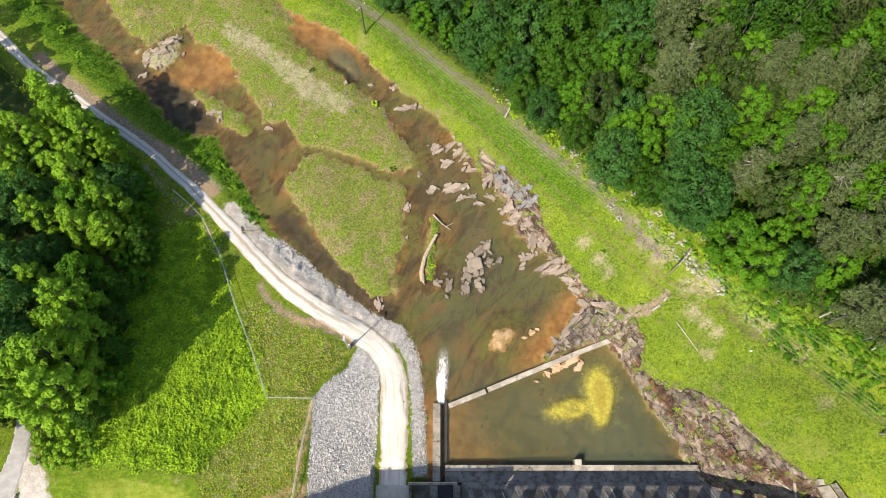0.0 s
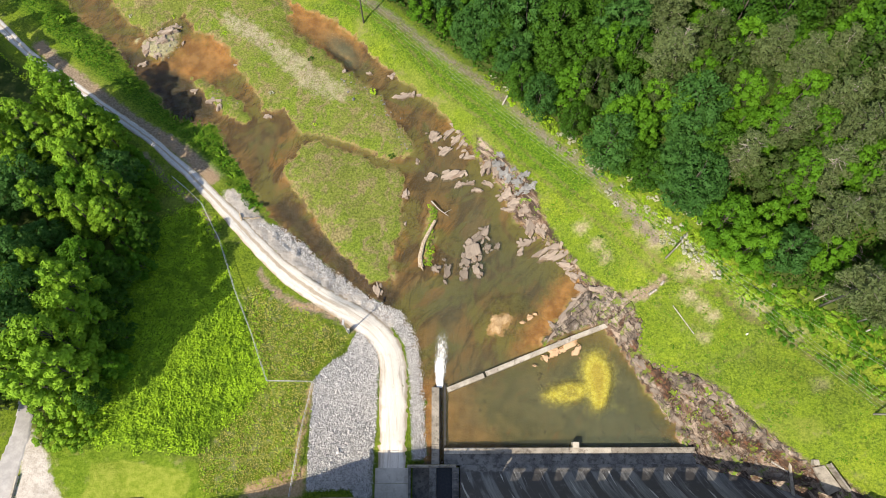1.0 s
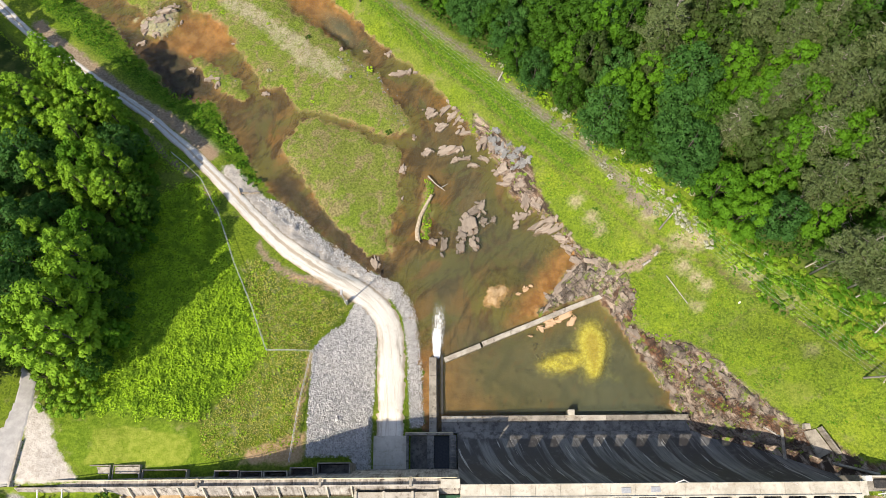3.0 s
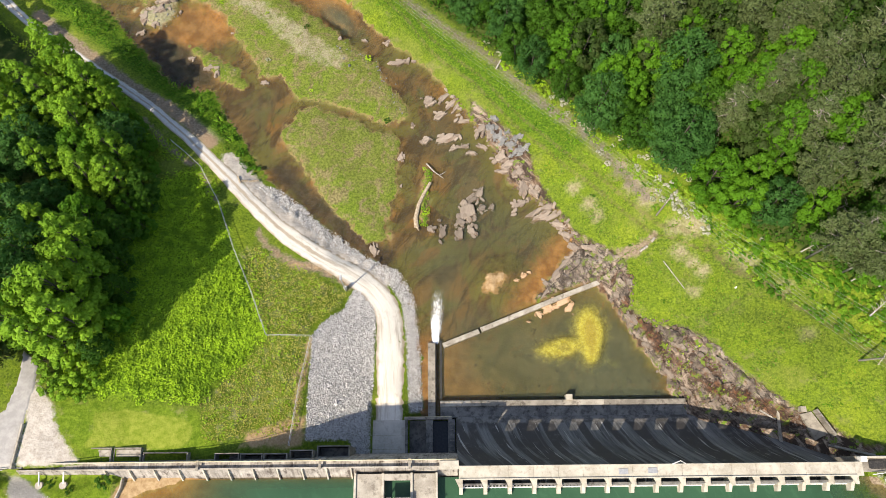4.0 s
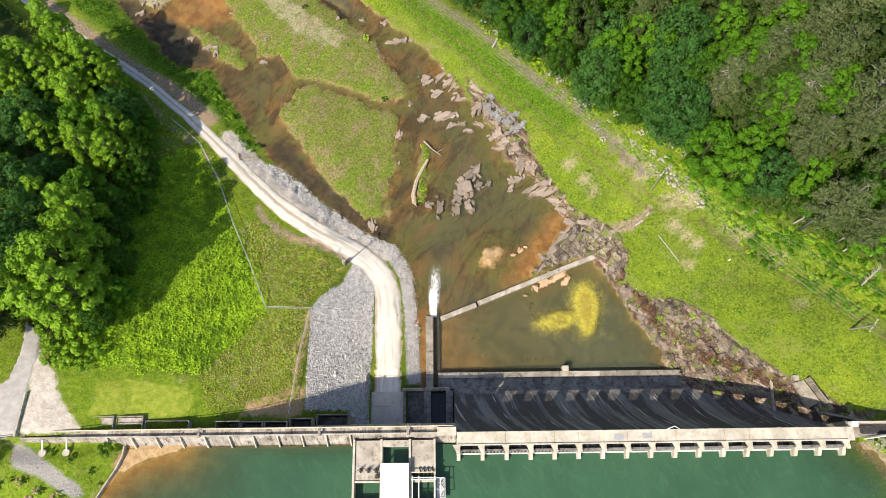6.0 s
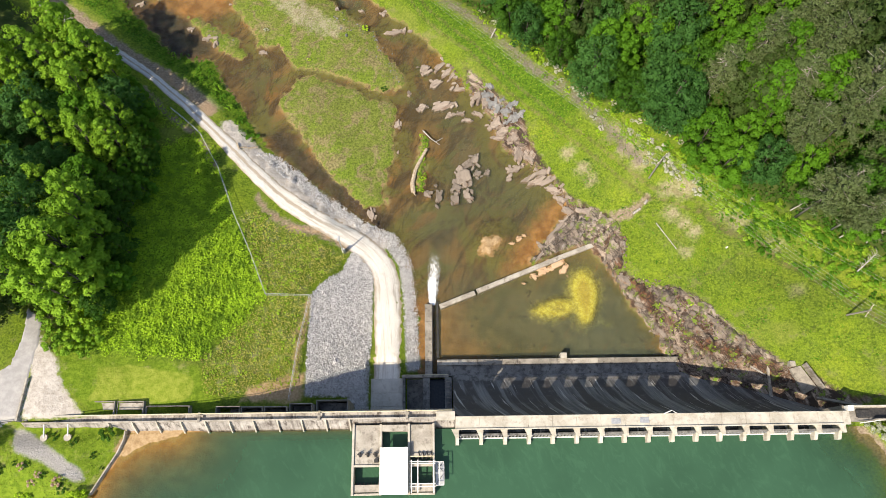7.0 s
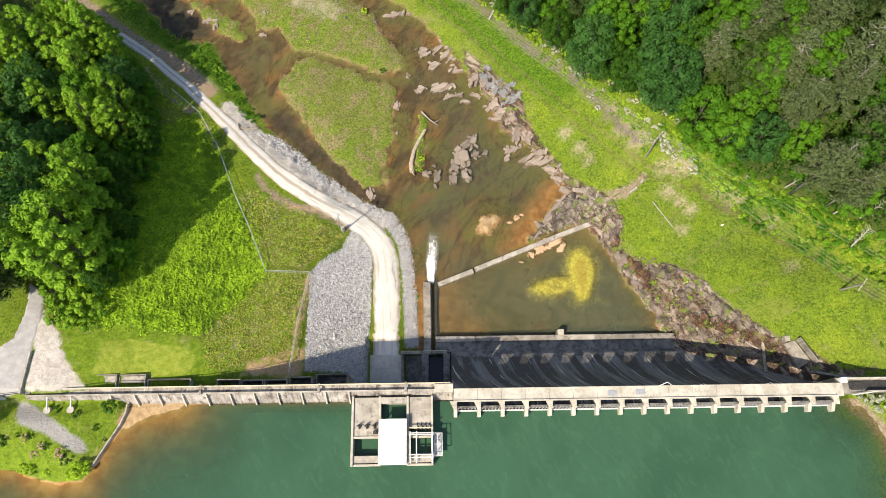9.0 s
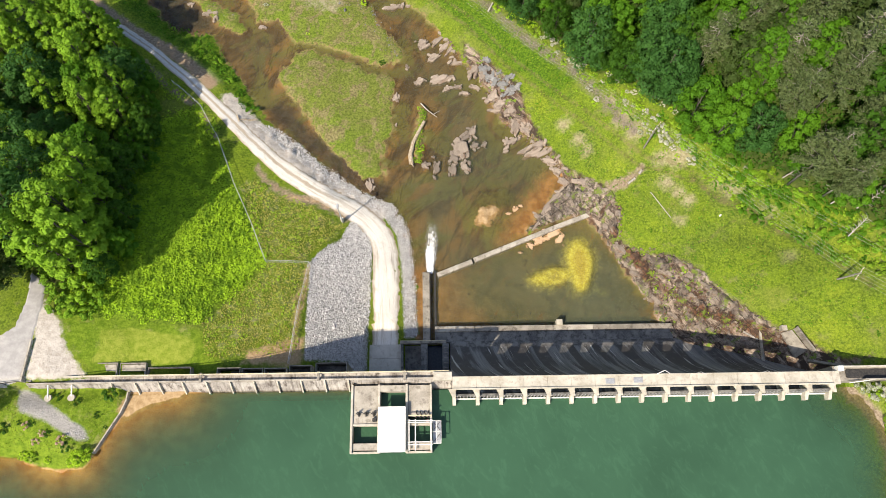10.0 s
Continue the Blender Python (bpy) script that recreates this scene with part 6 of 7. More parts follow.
def bedrock(name, outline, strike, ledge, tall, label, seed, stain_line=None, length=3.6):
    """A rock outcrop: broken ledges along one strike, with steps, joints and gullies, that dips into the ground at its rim."""
    o = np.array(outline)
    step = 0.2
    xs, ys = np.arange(o[:, 0].min() - 1, o[:, 0].max() + 1, step), np.arange(o[:, 1].min() - 1, o[:, 1].max() + 1, step)
    bx, by = np.meshgrid(xs, ys)
    rng = np.random.default_rng(seed)
    bx, by = bx + rng.uniform(-0.07, 0.07, bx.shape), by + rng.uniform(-0.07, 0.07, by.shape)
    a = radians(strike)
    u, v = -bx * math.sin(a) + by * math.cos(a), bx * math.cos(a) + by * math.sin(a)
    u = u + rough(bx * 1.3 + seed, by * 1.3) * 0.9 + rough(bx * 5.0, by * 5.0 + seed) * 0.14
    k = np.floor(u / ledge)
    gain = 0.55 + 0.45 * np.sin(k * 12.9 + seed)
    shift = v / (length * (1 + 0.44 * np.sin(k * 7.3))) + k * 0.37
    joint = np.abs(shift - np.floor(shift) - 0.5) * 2
    block = np.sin(np.floor(shift) * 5.1 + k * 3.7)
    tooth = u / ledge - k
    z = tall * (tooth * gain + 0.45 * block) * (1 - 0.8 * smooth(joint, 0.86, 0.97)) + rough(bx * 2.1, by * 2.1 + seed) * 0.5 * tall + rng.normal(0, 0.022, bx.shape)
    d = signed(bx, by, outline) + rough(bx * 2.7, by * 2.7) * 0.7
    z = heights(bx, by) + 0.12 + z * smooth(d, -0.2, 1.4) - 0.7 * smooth(d, 0.5, -0.3)
    f = grid_faces(len(xs), len(ys))
    f = f[(d.ravel()[f] > -0.4).all(axis=1)]
    wet = 1.6 - near_line(bx, by, stain_line) if stain_line else np.full(bx.shape, -5.0)
    verts = np.column_stack([bx.ravel(), by.ravel(), z.ravel()])
    row = k.ravel()[f[:, 0]]
    x0, y0 = outline[0]
    ob = thing(name, label, "rock outcrop", (x0, y0, height(x0, y0)))
    for r in np.unique(row):
        for piece in connected(f[row == r]):
            used, g = np.unique(piece, return_inverse=True)
            if len(piece) > 25:
                part("ledge", mesh_of("ledge", verts[used], g.reshape(-1, 4), M_BEDROCK, False, {"wet": wet.ravel()[used]}), M_BEDROCK, ob)
    return ob


bedrock("rock_outcrop", [(31.6, 21.5), (33.0, 27.5), (35.4, 25.0), (35.0, 19.6), (39.0, 16.6), (44.0, 15.6), (48.0, 12.8), (52.4, 7.2), (57.0, 2.5), (60.6, -0.6), (61.0, -2.8), (56.0, -2.4), (50.0, -1.0), (45.0, 0.4), (41.6, 3.4), (40.2, 7.0), (37.6, 11.2), (34.4, 16.5)], -42, 1.5, 0.85, "grey-brown broken bedrock bank stained with rust", 3, [(34.5, 21.0), (38.5, 14.5), (42.5, 8.5), (46.0, 5.6), (50.0, 3.8), (55.0, 1.4), (59.0, -1.3)])
bedrock("rock_shelf", SHELF, 47, 1.7, 0.5, "fan of long brown bedrock slabs beside the weir", 8, None, 9.0)


def stones(name, outlines, density, size, material, label, seed, lift=0.3, spread=0.38):
    """Thousands of loose stones in one mesh, laid inside outlines."""
    bm = bmesh.new()
    bmesh.ops.create_cone(bm, cap_ends=False, segments=4, radius1=1, radius2=0.0, depth=1, matrix=Matrix.Translation((0, 0, 0.5)))
    bmesh.ops.create_cone(bm, cap_ends=False, segments=4, radius1=1, radius2=0.0, depth=1, matrix=pose(0, 0, -0.5, 180, 0, 0))
    bmesh.ops.remove_doubles(bm, verts=bm.verts, dist=0.01)
    bmesh.ops.triangulate(bm, faces=bm.faces)
    bm.verts.index_update()
    tv = np.array([v.co[:] for v in bm.verts])
    tf = np.array([[v.index for v in f.verts] for f in bm.faces])
    bm.free()
    rng = np.random.default_rng(seed)
    px, py = [], []
    for o in outlines:
        a = np.array(o)
        lo, hi = a.min(axis=0), a.max(axis=0)
        n = int((hi[0] - lo[0]) * (hi[1] - lo[1]) * density)
        x, y = rng.uniform(lo[0], hi[0], n), rng.uniform(lo[1], hi[1], n)
        keep = signed(x, y, o) > rng.uniform(-0.35, 0.25, n)
        px.append(x[keep])
        py.append(y[keep])
    px, py = np.concatenate(px), np.concatenate(py)
    n = len(px)
    s = size * np.exp(rng.normal(0, spread, n)) * 0.8
    turn = rng.normal(size=(n, 4))
    turn /= np.linalg.norm(turn, axis=1)[:, None]
    w, x, y, z = turn.T
    rot = np.stack([1 - 2 * (y * y + z * z), 2 * (x * y - z * w), 2 * (x * z + y * w), 2 * (x * y + z * w), 1 - 2 * (x * x + z * z), 2 * (y * z - x * w), 2 * (x * z - y * w), 2 * (y * z + x * w), 1 - 2 * (x * x + y * y)], axis=1).reshape(n, 3, 3)
    v = tv[None] * rng.uniform(0.55, 1.1, (n, 1, 3)) * rng.uniform(0.72, 1.18, (n, len(tv), 1))
    v = np.einsum("nij,nkj->nki", rot, v) * s[:, None, None]
    v += np.stack([px, py, heights(px, py) + s * lift], axis=1)[:, None]
    f = tf[None] + (np.arange(n) * len(tv))[:, None, None]
    ob = new(name, mesh_of(name, v.reshape(-1, 3), f.reshape(-1, 3), material))
    return tagged(ob, label, "stones", kind="stuff")


stones("riprap", [RIPRAP_A], 95, 0.13, M_RIPRAP, "grey crushed stone riprap covering the slope", 3)
stones("bank_riprap", [RIPRAP_B], 52, 0.13, M_RIPRAP, "grey stone riprap between the road and the river", 4)
stones("bank_rubble", [[(27, 30), (34, 29), (36, 24), (36, 19), (44, 15.5), (52, 7), (60, -1), (60, -4), (48, -0.5), (43, 4), (39, 10), (33, 21)], [(3, 66), (9, 59), (14, 53), (19, 45), (25, 37), (30, 31), (27, 31), (22, 38), (15, 45), (11, 53), (6, 60)]], 3.0, 0.30, M_BROWNROCK, "broken brown rock rubble on the river bank", 5, 0.15)
stones("bar_stones", [[(-5, 60), (-8, 68), (-14, 76), (-20, 80), (-22, 76), (-15, 69), (-10, 62)], [(-62, 82), (-56, 82), (-54, 90), (-60, 91)], [(-48, 72), (-40, 67), (-41, 71), (-47, 75)]], 0.7, 0.20, M_GREYROCK, "scattered pale stones on the gravel bars", 6)
stones("shore_stones", [PATH_GRAVEL], 6, 0.10, M_RIPRAP, "loose pale gravel on the lakeside path", 7)


# ---- plants ----
def leaf_quads(centres, facing, size, rng, wild=0.7, long=1.0):
    """Leaf cards at the centres: quads that face about along facing."""
    n = len(centres)
    f = facing + rng.normal(0, wild, (n, 3))
    f /= np.linalg.norm(f, axis=1)[:, None] + 1e-6
    t = np.cross(f, rng.normal(size=(n, 3)))
    t /= np.linalg.norm(t, axis=1)[:, None] + 1e-6
    b = np.cross(f, t)
    s = (size * rng.uniform(0.6, 1.35, n))[:, None]
    t, b = t * s * long, b * s
    bend = f * s * 0.25
    v = np.stack([centres - t - bend, centres + b * 0.9, centres + t - bend, centres - b * 0.9], axis=1).reshape(-1, 3)
    return v, np.arange(4 * n).reshape(-1, 4)


def leaf_tris(centres, facing, size, rng, wild=0.5, long=1.0):
    """Single leaves and leaf sprays: one triangle each, facing about along facing."""
    n = len(centres)
    f = facing + rng.normal(0, wild, (n, 3))
    f /= np.linalg.norm(f, axis=1)[:, None] + 1e-6
    t = np.cross(f, rng.normal(size=(n, 3)))
    t /= np.linalg.norm(t, axis=1)[:, None] + 1e-6
    b = np.cross(f, t)
    s = (size * rng.uniform(0.6, 1.4, n))[:, None]
    v = np.stack([centres - t * s * long, centres + b * s, centres + t * s * long * 0.9 - b * s * 0.55], axis=1).reshape(-1, 3)
    return v, np.arange(3 * n).reshape(-1, 3)


def broadleaf(seed, tall, wide, leaves, leaf, lobes, base=0.35, peak=0.3, lump=1.0):
    """The trunk with limbs and the crown of a broadleaf tree at the origin. base: where the crown begins, peak: how far up it is widest."""
    rng = np.random.default_rng(seed)
    spots = []
    for i in range(lobes):
        a = i * 2.4 + rng.uniform(-0.5, 0.5)
        up = (i + rng.uniform(0.1, 0.9)) / lobes
        out = 1 - ((up - peak) / (1.02 - peak if up > peak else peak + 0.35)) ** 2
        r = wide * math.sqrt(max(0.0, out)) * rng.uniform(0.62, 1.0)
        spots.append((r * math.cos(a), r * math.sin(a), tall * (base + (0.96 - base) * up), rng.uniform(0.22, 0.38) * wide * lump * (1.1 - 0.35 * up)))
    bm = tube([(0, 0, -0.5), (rng.uniform(-0.2, 0.2), rng.uniform(-0.2, 0.2), tall * 0.45), (rng.uniform(-0.4, 0.4), rng.uniform(-0.4, 0.4), tall * 0.85)], tall * 0.013, 6, tip=tall * 0.004)
    for x, y, z, r in spots[::4]:
        low = max(0.2 * tall, z - 0.22 * tall)
        tube([(0, 0, low), (x * 0.45, y * 0.45, (low + z) / 2), (x * 0.85, y * 0.85, z - 0.4 * r)], tall * 0.005, 3, bm, tall * 0.002)
    trunk = bm_mesh("trunk", bm, M_BARK, True)
    cs, fs = [], []
    weight = np.array([r * r for *_, r in spots])
    for (x, y, z, r), k in zip(spots, (leaves * weight / weight.sum()).astype(int)):
        d = rng.normal(size=(k, 3))
        d[:, 2] = np.abs(d[:, 2]) * 1.15 - 0.4
        d[:, :2] += np.array([x, y]) / (wide + 0.1) * 0.45
        d /= np.linalg.norm(d, axis=1)[:, None]
        rad = r * rng.uniform(0.5, 1.1, k) ** 0.5
        rad *= 1 + 0.22 * np.sin(d[:, 0] * 7 + x) * np.sin(d[:, 1] * 6 + y) + 0.1 * np.sin(d[:, 2] * 11)
        cs.append(np.array([x, y, z]) + d * rad[:, None] * np.array([1, 1, 0.9]))
        fs.append(d * 1.1 + np.array([0, 0, 0.3]))
    v, f = leaf_tris(np.concatenate(cs), np.concatenate(fs), leaf, rng, 0.42)
    return trunk, v, f


def pine(seed, tall, wide, thin=1.0):
    """A pine: a tall bare grey stem and whorls of limbs that carry soft puffs of needles."""
    rng = np.random.default_rng(seed)
    bm = tube([(0, 0, -0.5), (0.1, -0.1, tall * 0.5), (0.1, 0.1, tall)], tall * 0.012, 6, tip=0.05)
    cs, fs = [], []
    levels = 9
    for lev in range(levels):
        s = lev / (levels - 1)
        z = tall * (0.42 + 0.55 * s)
        reach = wide * (1.03 - s) ** 0.65 * (0.75 if lev == 0 else 1.0) + 0.45
        count = 7 if lev < 7 else 4
        for k in range(count):
            a = k * math.tau / count + lev * 0.55 + rng.uniform(-0.3, 0.3)
            r = reach * rng.uniform(0.6, 1.12)
            tip = np.array([math.cos(a) * r, math.sin(a) * r, z + 0.18 * r])
            tube([(0, 0, z), tip * np.array([0.5, 0.5, 0]) + np.array([0, 0, z + 0.04 * r]), tip], 0.07, 3, bm, 0.025)
            if rng.uniform() > thin:
                continue
            puffs = max(2, int(r * 2.1))
            for p in range(puffs):
                q = 0.35 + 0.7 * (p + rng.uniform(0.2, 0.8)) / puffs
                mid = np.array([0, 0, z]) * (1 - q) + tip * q + rng.normal(0, 0.22, 3)
                m = 26
                d = rng.normal(size=(m, 3)) * np.array([1, 1, 0.55])
                d /= np.linalg.norm(d, axis=1)[:, None]
                cs.append(mid + d * rng.uniform(0.2, 0.72, m)[:, None])
                fs.append(d * 0.7 + np.array([0, 0, 0.6]))
    for k in range(9):
        a, z = rng.uniform(0, math.tau), tall * rng.uniform(0.18, 0.42)
        r = rng.uniform(0.8, 1.8)
        tube([(0, 0, z), (math.cos(a) * r, math.sin(a) * r, z - 0.1)], 0.05, 3, bm, 0.02)
    v, f = leaf_tris(np.concatenate(cs), np.concatenate(fs), 0.16, rng, 0.7, 1.7)
    return bm_mesh("trunk", bm, M_DEADWOOD if seed % 2 else M_GREYBARK, True), v, f


TONES = ("deep green", "yellow-green", "blue-green", "fresh green", "olive-brown")
KINDS = []
for k, (tall, wide, mat, lobes, base, peak) in enumerate([
        (15, 4.0, 0, 46, 0.25, 0.35), (18, 2.6, 1, 50, 0.08, 0.30), (17, 2.3, 1, 46, 0.10, 0.26), (17, 4.3, 0, 50, 0.25, 0.40), (14, 3.8, 2, 44, 0.22, 0.40),
        (18.5, 2.8, 1, 54, 0.10, 0.34), (16, 3.7, 0, 44, 0.25, 0.30), (13, 2.9, 3, 36, 0.15, 0.32), (16, 4.4, 2, 50, 0.25, 0.42), (14, 3.4, 4, 42, 0.25, 0.40), (14.5, 3.3, 3, 40, 0.2, 0.25)]):
    trunk, v, f = broadleaf(100 + k, tall, wide, 5000 if wide > 3.5 else 4400, 0.235, lobes, base, peak)
    KINDS.append(("tree", trunk, mesh_of("crown", v, f, M_LEAF[mat]), TONES[mat]))
PINE0 = len(KINDS)
for k in range(4):
    trunk, v, f = pine(201 + k, 17 + k, 3.0 + 0.3 * k, 0.8 + 0.1 * (k % 3))
    KINDS.append(("pine_tree", trunk, mesh_of("crown", v, f, M_PINE), "grey-green"))
BUSHES = []
for k in range(5):
    trunk, v, f = broadleaf(300 + k, 2.6, 1.5, 620, 0.17, 9)
    BUSHES.append((trunk, mesh_of("crown", v, f, (M_WEED, M_LEAF[1], M_LEAF[0], M_PALESHRUB, M_PALESHRUB)[k])))
for k, mat in enumerate((M_HERB, M_PINKSHRUB, M_LEAF[0], M_LEAF[3])):
    trunk, v, f = broadleaf(320 + k, 2.4, 1.5, 300, 0.24, 7)
    BUSHES.append((trunk, mesh_of("crown", v, f, mat)))

FIRST = {}


def plant(key, name, trunk, crown, label, category, group, m):
    """The first plant of a kind, or a copy of it, at a pose."""
    if key in FIRST:
        return copy_thing(FIRST[key], m @ Matrix.Diagonal((*[1 / a for a in FIRST[key].scale], 1)))
    ob = thing(name, label, category, (0, 0, 0), group)
    for kind, me in (("trunk", trunk), ("crown", crown)):
        child = new(kind, me)
        child.parent = ob
    ob.matrix_basis = m
    FIRST[key] = ob
    return ob


def scatter(outline, gap, seed, box_of):
    """Points at least gap apart inside an outline."""
    rng = random.Random(seed)
    x0, x1, y0, y1 = box_of
    tries = [(rng.uniform(x0, x1), rng.uniform(y0, y1)) for _ in range(14000)]
    t = np.array(tries)
    ok = signed(t[:, 0], t[:, 1], outline) > 0.3
    cells, out = {}, []
    for (x, y), good in zip(tries, ok):
        if not good:
            continue
        c = (int(x // gap), int(y // gap))
        if any((x - a) ** 2 + (y - b) ** 2 < gap * gap for i in (-1, 0, 1) for j in (-1, 0, 1) for a, b in cells.get((c[0] + i, c[1] + j), ())):
            continue
        cells.setdefault(c, []).append((x, y))
        out.append((x, y))
    return out


def wood(outline, gap, seed, box_of, pick, size, where):
    rng = random.Random(seed)
    for x, y in scatter(outline, gap, seed, box_of):
        if abs(x) > 74 + 0.14 * y or signed(np.array([x]), np.array([y]), PAVED)[0] > -2.5 or signed(np.array([x]), np.array([y]), GRAVEL)[0] > -2.5:
            continue
        if where == "roadside wood" and x < -68.5 and y > 58.5 + (x + 76) * 0.35:
            continue
        if where == "hillside wood" and min((x - a) ** 2 + (y - b) ** 2 for a, b in TAKEN) < 8:
            continue
        k = pick(x, y, rng)
        name, trunk, crown, tone = KINDS[k]
        s = size(x, y, rng)
        m = pose(x, y, height(x, y) - 0.1, rng.uniform(-4, 4), rng.uniform(-4, 4), rng.uniform(0, 360)) @ Matrix.Diagonal((s * rng.uniform(0.9, 1.12), s * rng.uniform(0.9, 1.12), s * rng.uniform(0.9, 1.1), 1))
        plant((k, where), name, trunk, crown, f"{tone} leafy tree in the {where}" if name == "tree" else f"{tone} pine tree with bare grey limbs in the {where}", "tree", f"trees of the {where}", m)


def pick_left(x, y, rng):
    return rng.choice((1, 2, 5, 4, 10, 2, 5, 8, 4) if y < 38 else (1, 2, 5, 1, 2, 10, 5, 4))


def pick_right(x, y, rng):
    deep = (x - 20) * 0.02 + (y - 50) * 0.006
    if rng.random() < min(0.24, 0.02 + max(0, deep) * 0.22):
        return PINE0 + rng.randrange(4)
    if x > 38 and y < 46 and deep < 0.75:
        return rng.choice((7, 10, 7, 0, 7, 3))
    if deep > 0.5:
        return rng.choice((0, 3, 6, 4, 9, 9, 10, 7))
    return rng.choice((0, 3, 6, 4, 8, 0, 3, 6, 7, 10, 4))


def stand(spots, kinds, tall, where):
    """Single trees of given kinds at given places, each grown to about a given height."""
    rng = random.Random(77)
    for i, (x, y) in enumerate(spots):
        k = kinds[i % len(kinds)]
        name, trunk, crown, tone = KINDS[k]
        s = rng.uniform(0.9, 1.1) * tall
        label = f"{tone} leafy tree in the {where}" if name == "tree" else f"{tone} pine tree with bare grey limbs in the {where}"
        plant((k, where), name, trunk, crown, label, "tree", f"trees of the {where}", pose(x, y, height(x, y) - 0.1, rng.uniform(-3, 3), rng.uniform(-3, 3), 67 * i) @ Matrix.Diagonal((s, s, s, 1)))


# trees that stand out of the woods by their kind
PINES = [(48.9, 47.6), (55.8, 51.1), (61.5, 53.7), (66.0, 36.7), (39.6, 69.7), (53.6, 65.5), (63.4, 62.3), (61.9, 25.2), (66.5, 22.2), (71.5, 26.0), (70.0, 31.5), (74.0, 22.0)]
BROWNS = [(53.7, 44.2), (46.7, 69.1), (27.4, 66.3), (39.4, 62.7), (58.0, 47.5), (47.5, 64.0)]
BRIGHTS = [(56.7, 43.9), (50.8, 59.2), (63.2, 44.1), (61.0, 46.6), (65.8, 45.6), (64.9, 40.9), (60.3, 51.6), (44.2, 64.5), (58.6, 57.9), (37.0, 60.9), (34.5, 56.0), (24.0, 66.7), (31.6, 59.3), (50.5, 34.5), (47.0, 38.5), (53.0, 38.0)]
BLUES = [(42.7, 53.1), (43.6, 57.5), (39.2, 49.3), (29.7, 54.1), (44.0, 43.5), (41.4, 45.0), (56.0, 33.5)]
OAKS = [(-62.6, 16.4), (-60.8, 18.8), (-66.4, 9.6), (-69.5, 13.5), (-72.5, 9.0)]
TAKEN = PINES + BROWNS + BRIGHTS + BLUES
stand(PINES, [PINE0, PINE0 + 1, PINE0 + 2, PINE0 + 3], 0.95, "hillside wood")
stand(BROWNS, [9], 1.0, "hillside wood")
stand(BRIGHTS, [10, 7], 1.0, "hillside wood")
stand(BLUES, [4, 8], 0.95, "hillside wood")
wood(LEFT_WOOD, 4.5, 11, (-86, -50, 2, 80), pick_left, lambda x, y, r: r.uniform(0.74, 1.10) * (0.95 if y > 54 else 1.08 if x > -64 else 1.0), "roadside wood")
stand([(-53.6, 13.2), (-55.2, 17.6), (-54.6, 22.4), (-56.5, 11.0), (-58.5, 14.5), (-56.5, 27.0), (-91.0, 72.0), (-90.5, 66.0), (-95.5, 78.0), (-90.0, 60.0), (-99.0, 84.0), (-96.0, 71.5)], [1, 5, 1, 2, 5, 1], 1.1, "roadside wood")
stand([(-69.8, 66.0), (-67.0, 63.6), (-64.2, 61.6), (-61.4, 59.0)], [5, 1, 2], 0.98, "roadside wood")
stand([(-53.4, 31.0), (-53.6, 36.5), (-52.6, 41.5), (-53.5, 46.5), (-52.8, 26.0), (-57.5, 55.5), (-51.0, 20.5), (-50.6, 15.6), (-52.6, 10.6), (-51.4, 33.5), (-51.8, 38.8), (-55.0, 51.0)], [6, 7], 0.6, "roadside wood")
stand([(-69.5, 56.4), (-72.6, 58.6), (-66.4, 57.6), (-73.8, 54.4), (-76.6, 57.2), (-79.5, 60.0), (-70.2, 61.6)], [1, 5, 2], 0.88, "roadside wood")
stand(OAKS, [9], 0.95, "roadside wood")
wood(TREE_LINE, 4.0, 12, (-28, 100, 8, 122), pick_right, lambda x, y, r: r.uniform(0.74, 1.22) * (0.70 + 0.30 * min(1, max(0, signed(np.array([x]), np.array([y]), TREE_LINE)[0]) / 9)), "hillside wood")


def bushes(outline, gap, seed, kinds, low, high, label, group):
    rng = random.Random(seed)
    o = np.array(outline)
    for x, y in scatter(outline, gap, seed, (o[:, 0].min(), o[:, 0].max(), o[:, 1].min(), o[:, 1].max())):
        k = rng.choice(kinds)
        trunk, crown = BUSHES[k]
        s = rng.uniform(low, high)
        plant(("bush", k, group), "bush", trunk, crown, label, "bush", group, pose(x, y, height(x, y) - 0.25 * s, 0, 0, rng.uniform(0, 360)) @ Matrix.Diagonal((s * rng.uniform(0.9, 1.9), s * rng.uniform(0.9, 1.5), s * rng.uniform(0.45, 0.9), 1)))


bushes([(22, 60), (30, 52), (38, 45), (46, 38), (50, 33), (46, 32), (37, 38), (29, 45), (22, 57)], 2.2, 21, (5, 1, 0, 5), 0.2, 0.42, "bright green weed clump below the power line", "weed clumps under the line")
bushes([(10, 76), (22, 64), (30, 56), (36, 50), (42, 45), (47, 39), (44, 36.5), (38, 40.5), (33, 46.5), (27, 55), (18, 65), (8, 75)], 1.35, 44, (5, 1, 0, 5, 3), 0.2, 0.55, "leafy bush between the dead brush and the woods", "bushes at the wood")
bushes([(40, 43), (50, 36), (60, 27), (72, 18), (70, 15), (62, 21), (54, 27), (48, 33)], 1.8, 22, (1, 8, 5, 8), 0.4, 1.0, "bright green leafy bush at the wood's edge", "bushes at the wood")
bushes([(46, 36.5), (58, 28), (70, 19), (80, 11), (79, 5), (68, 10.5), (58, 19.5), (49, 29)], 1.5, 30, (1, 5, 8, 5, 8, 8), 0.3, 0.8, "green bush below the power line", "bushes at the wood")
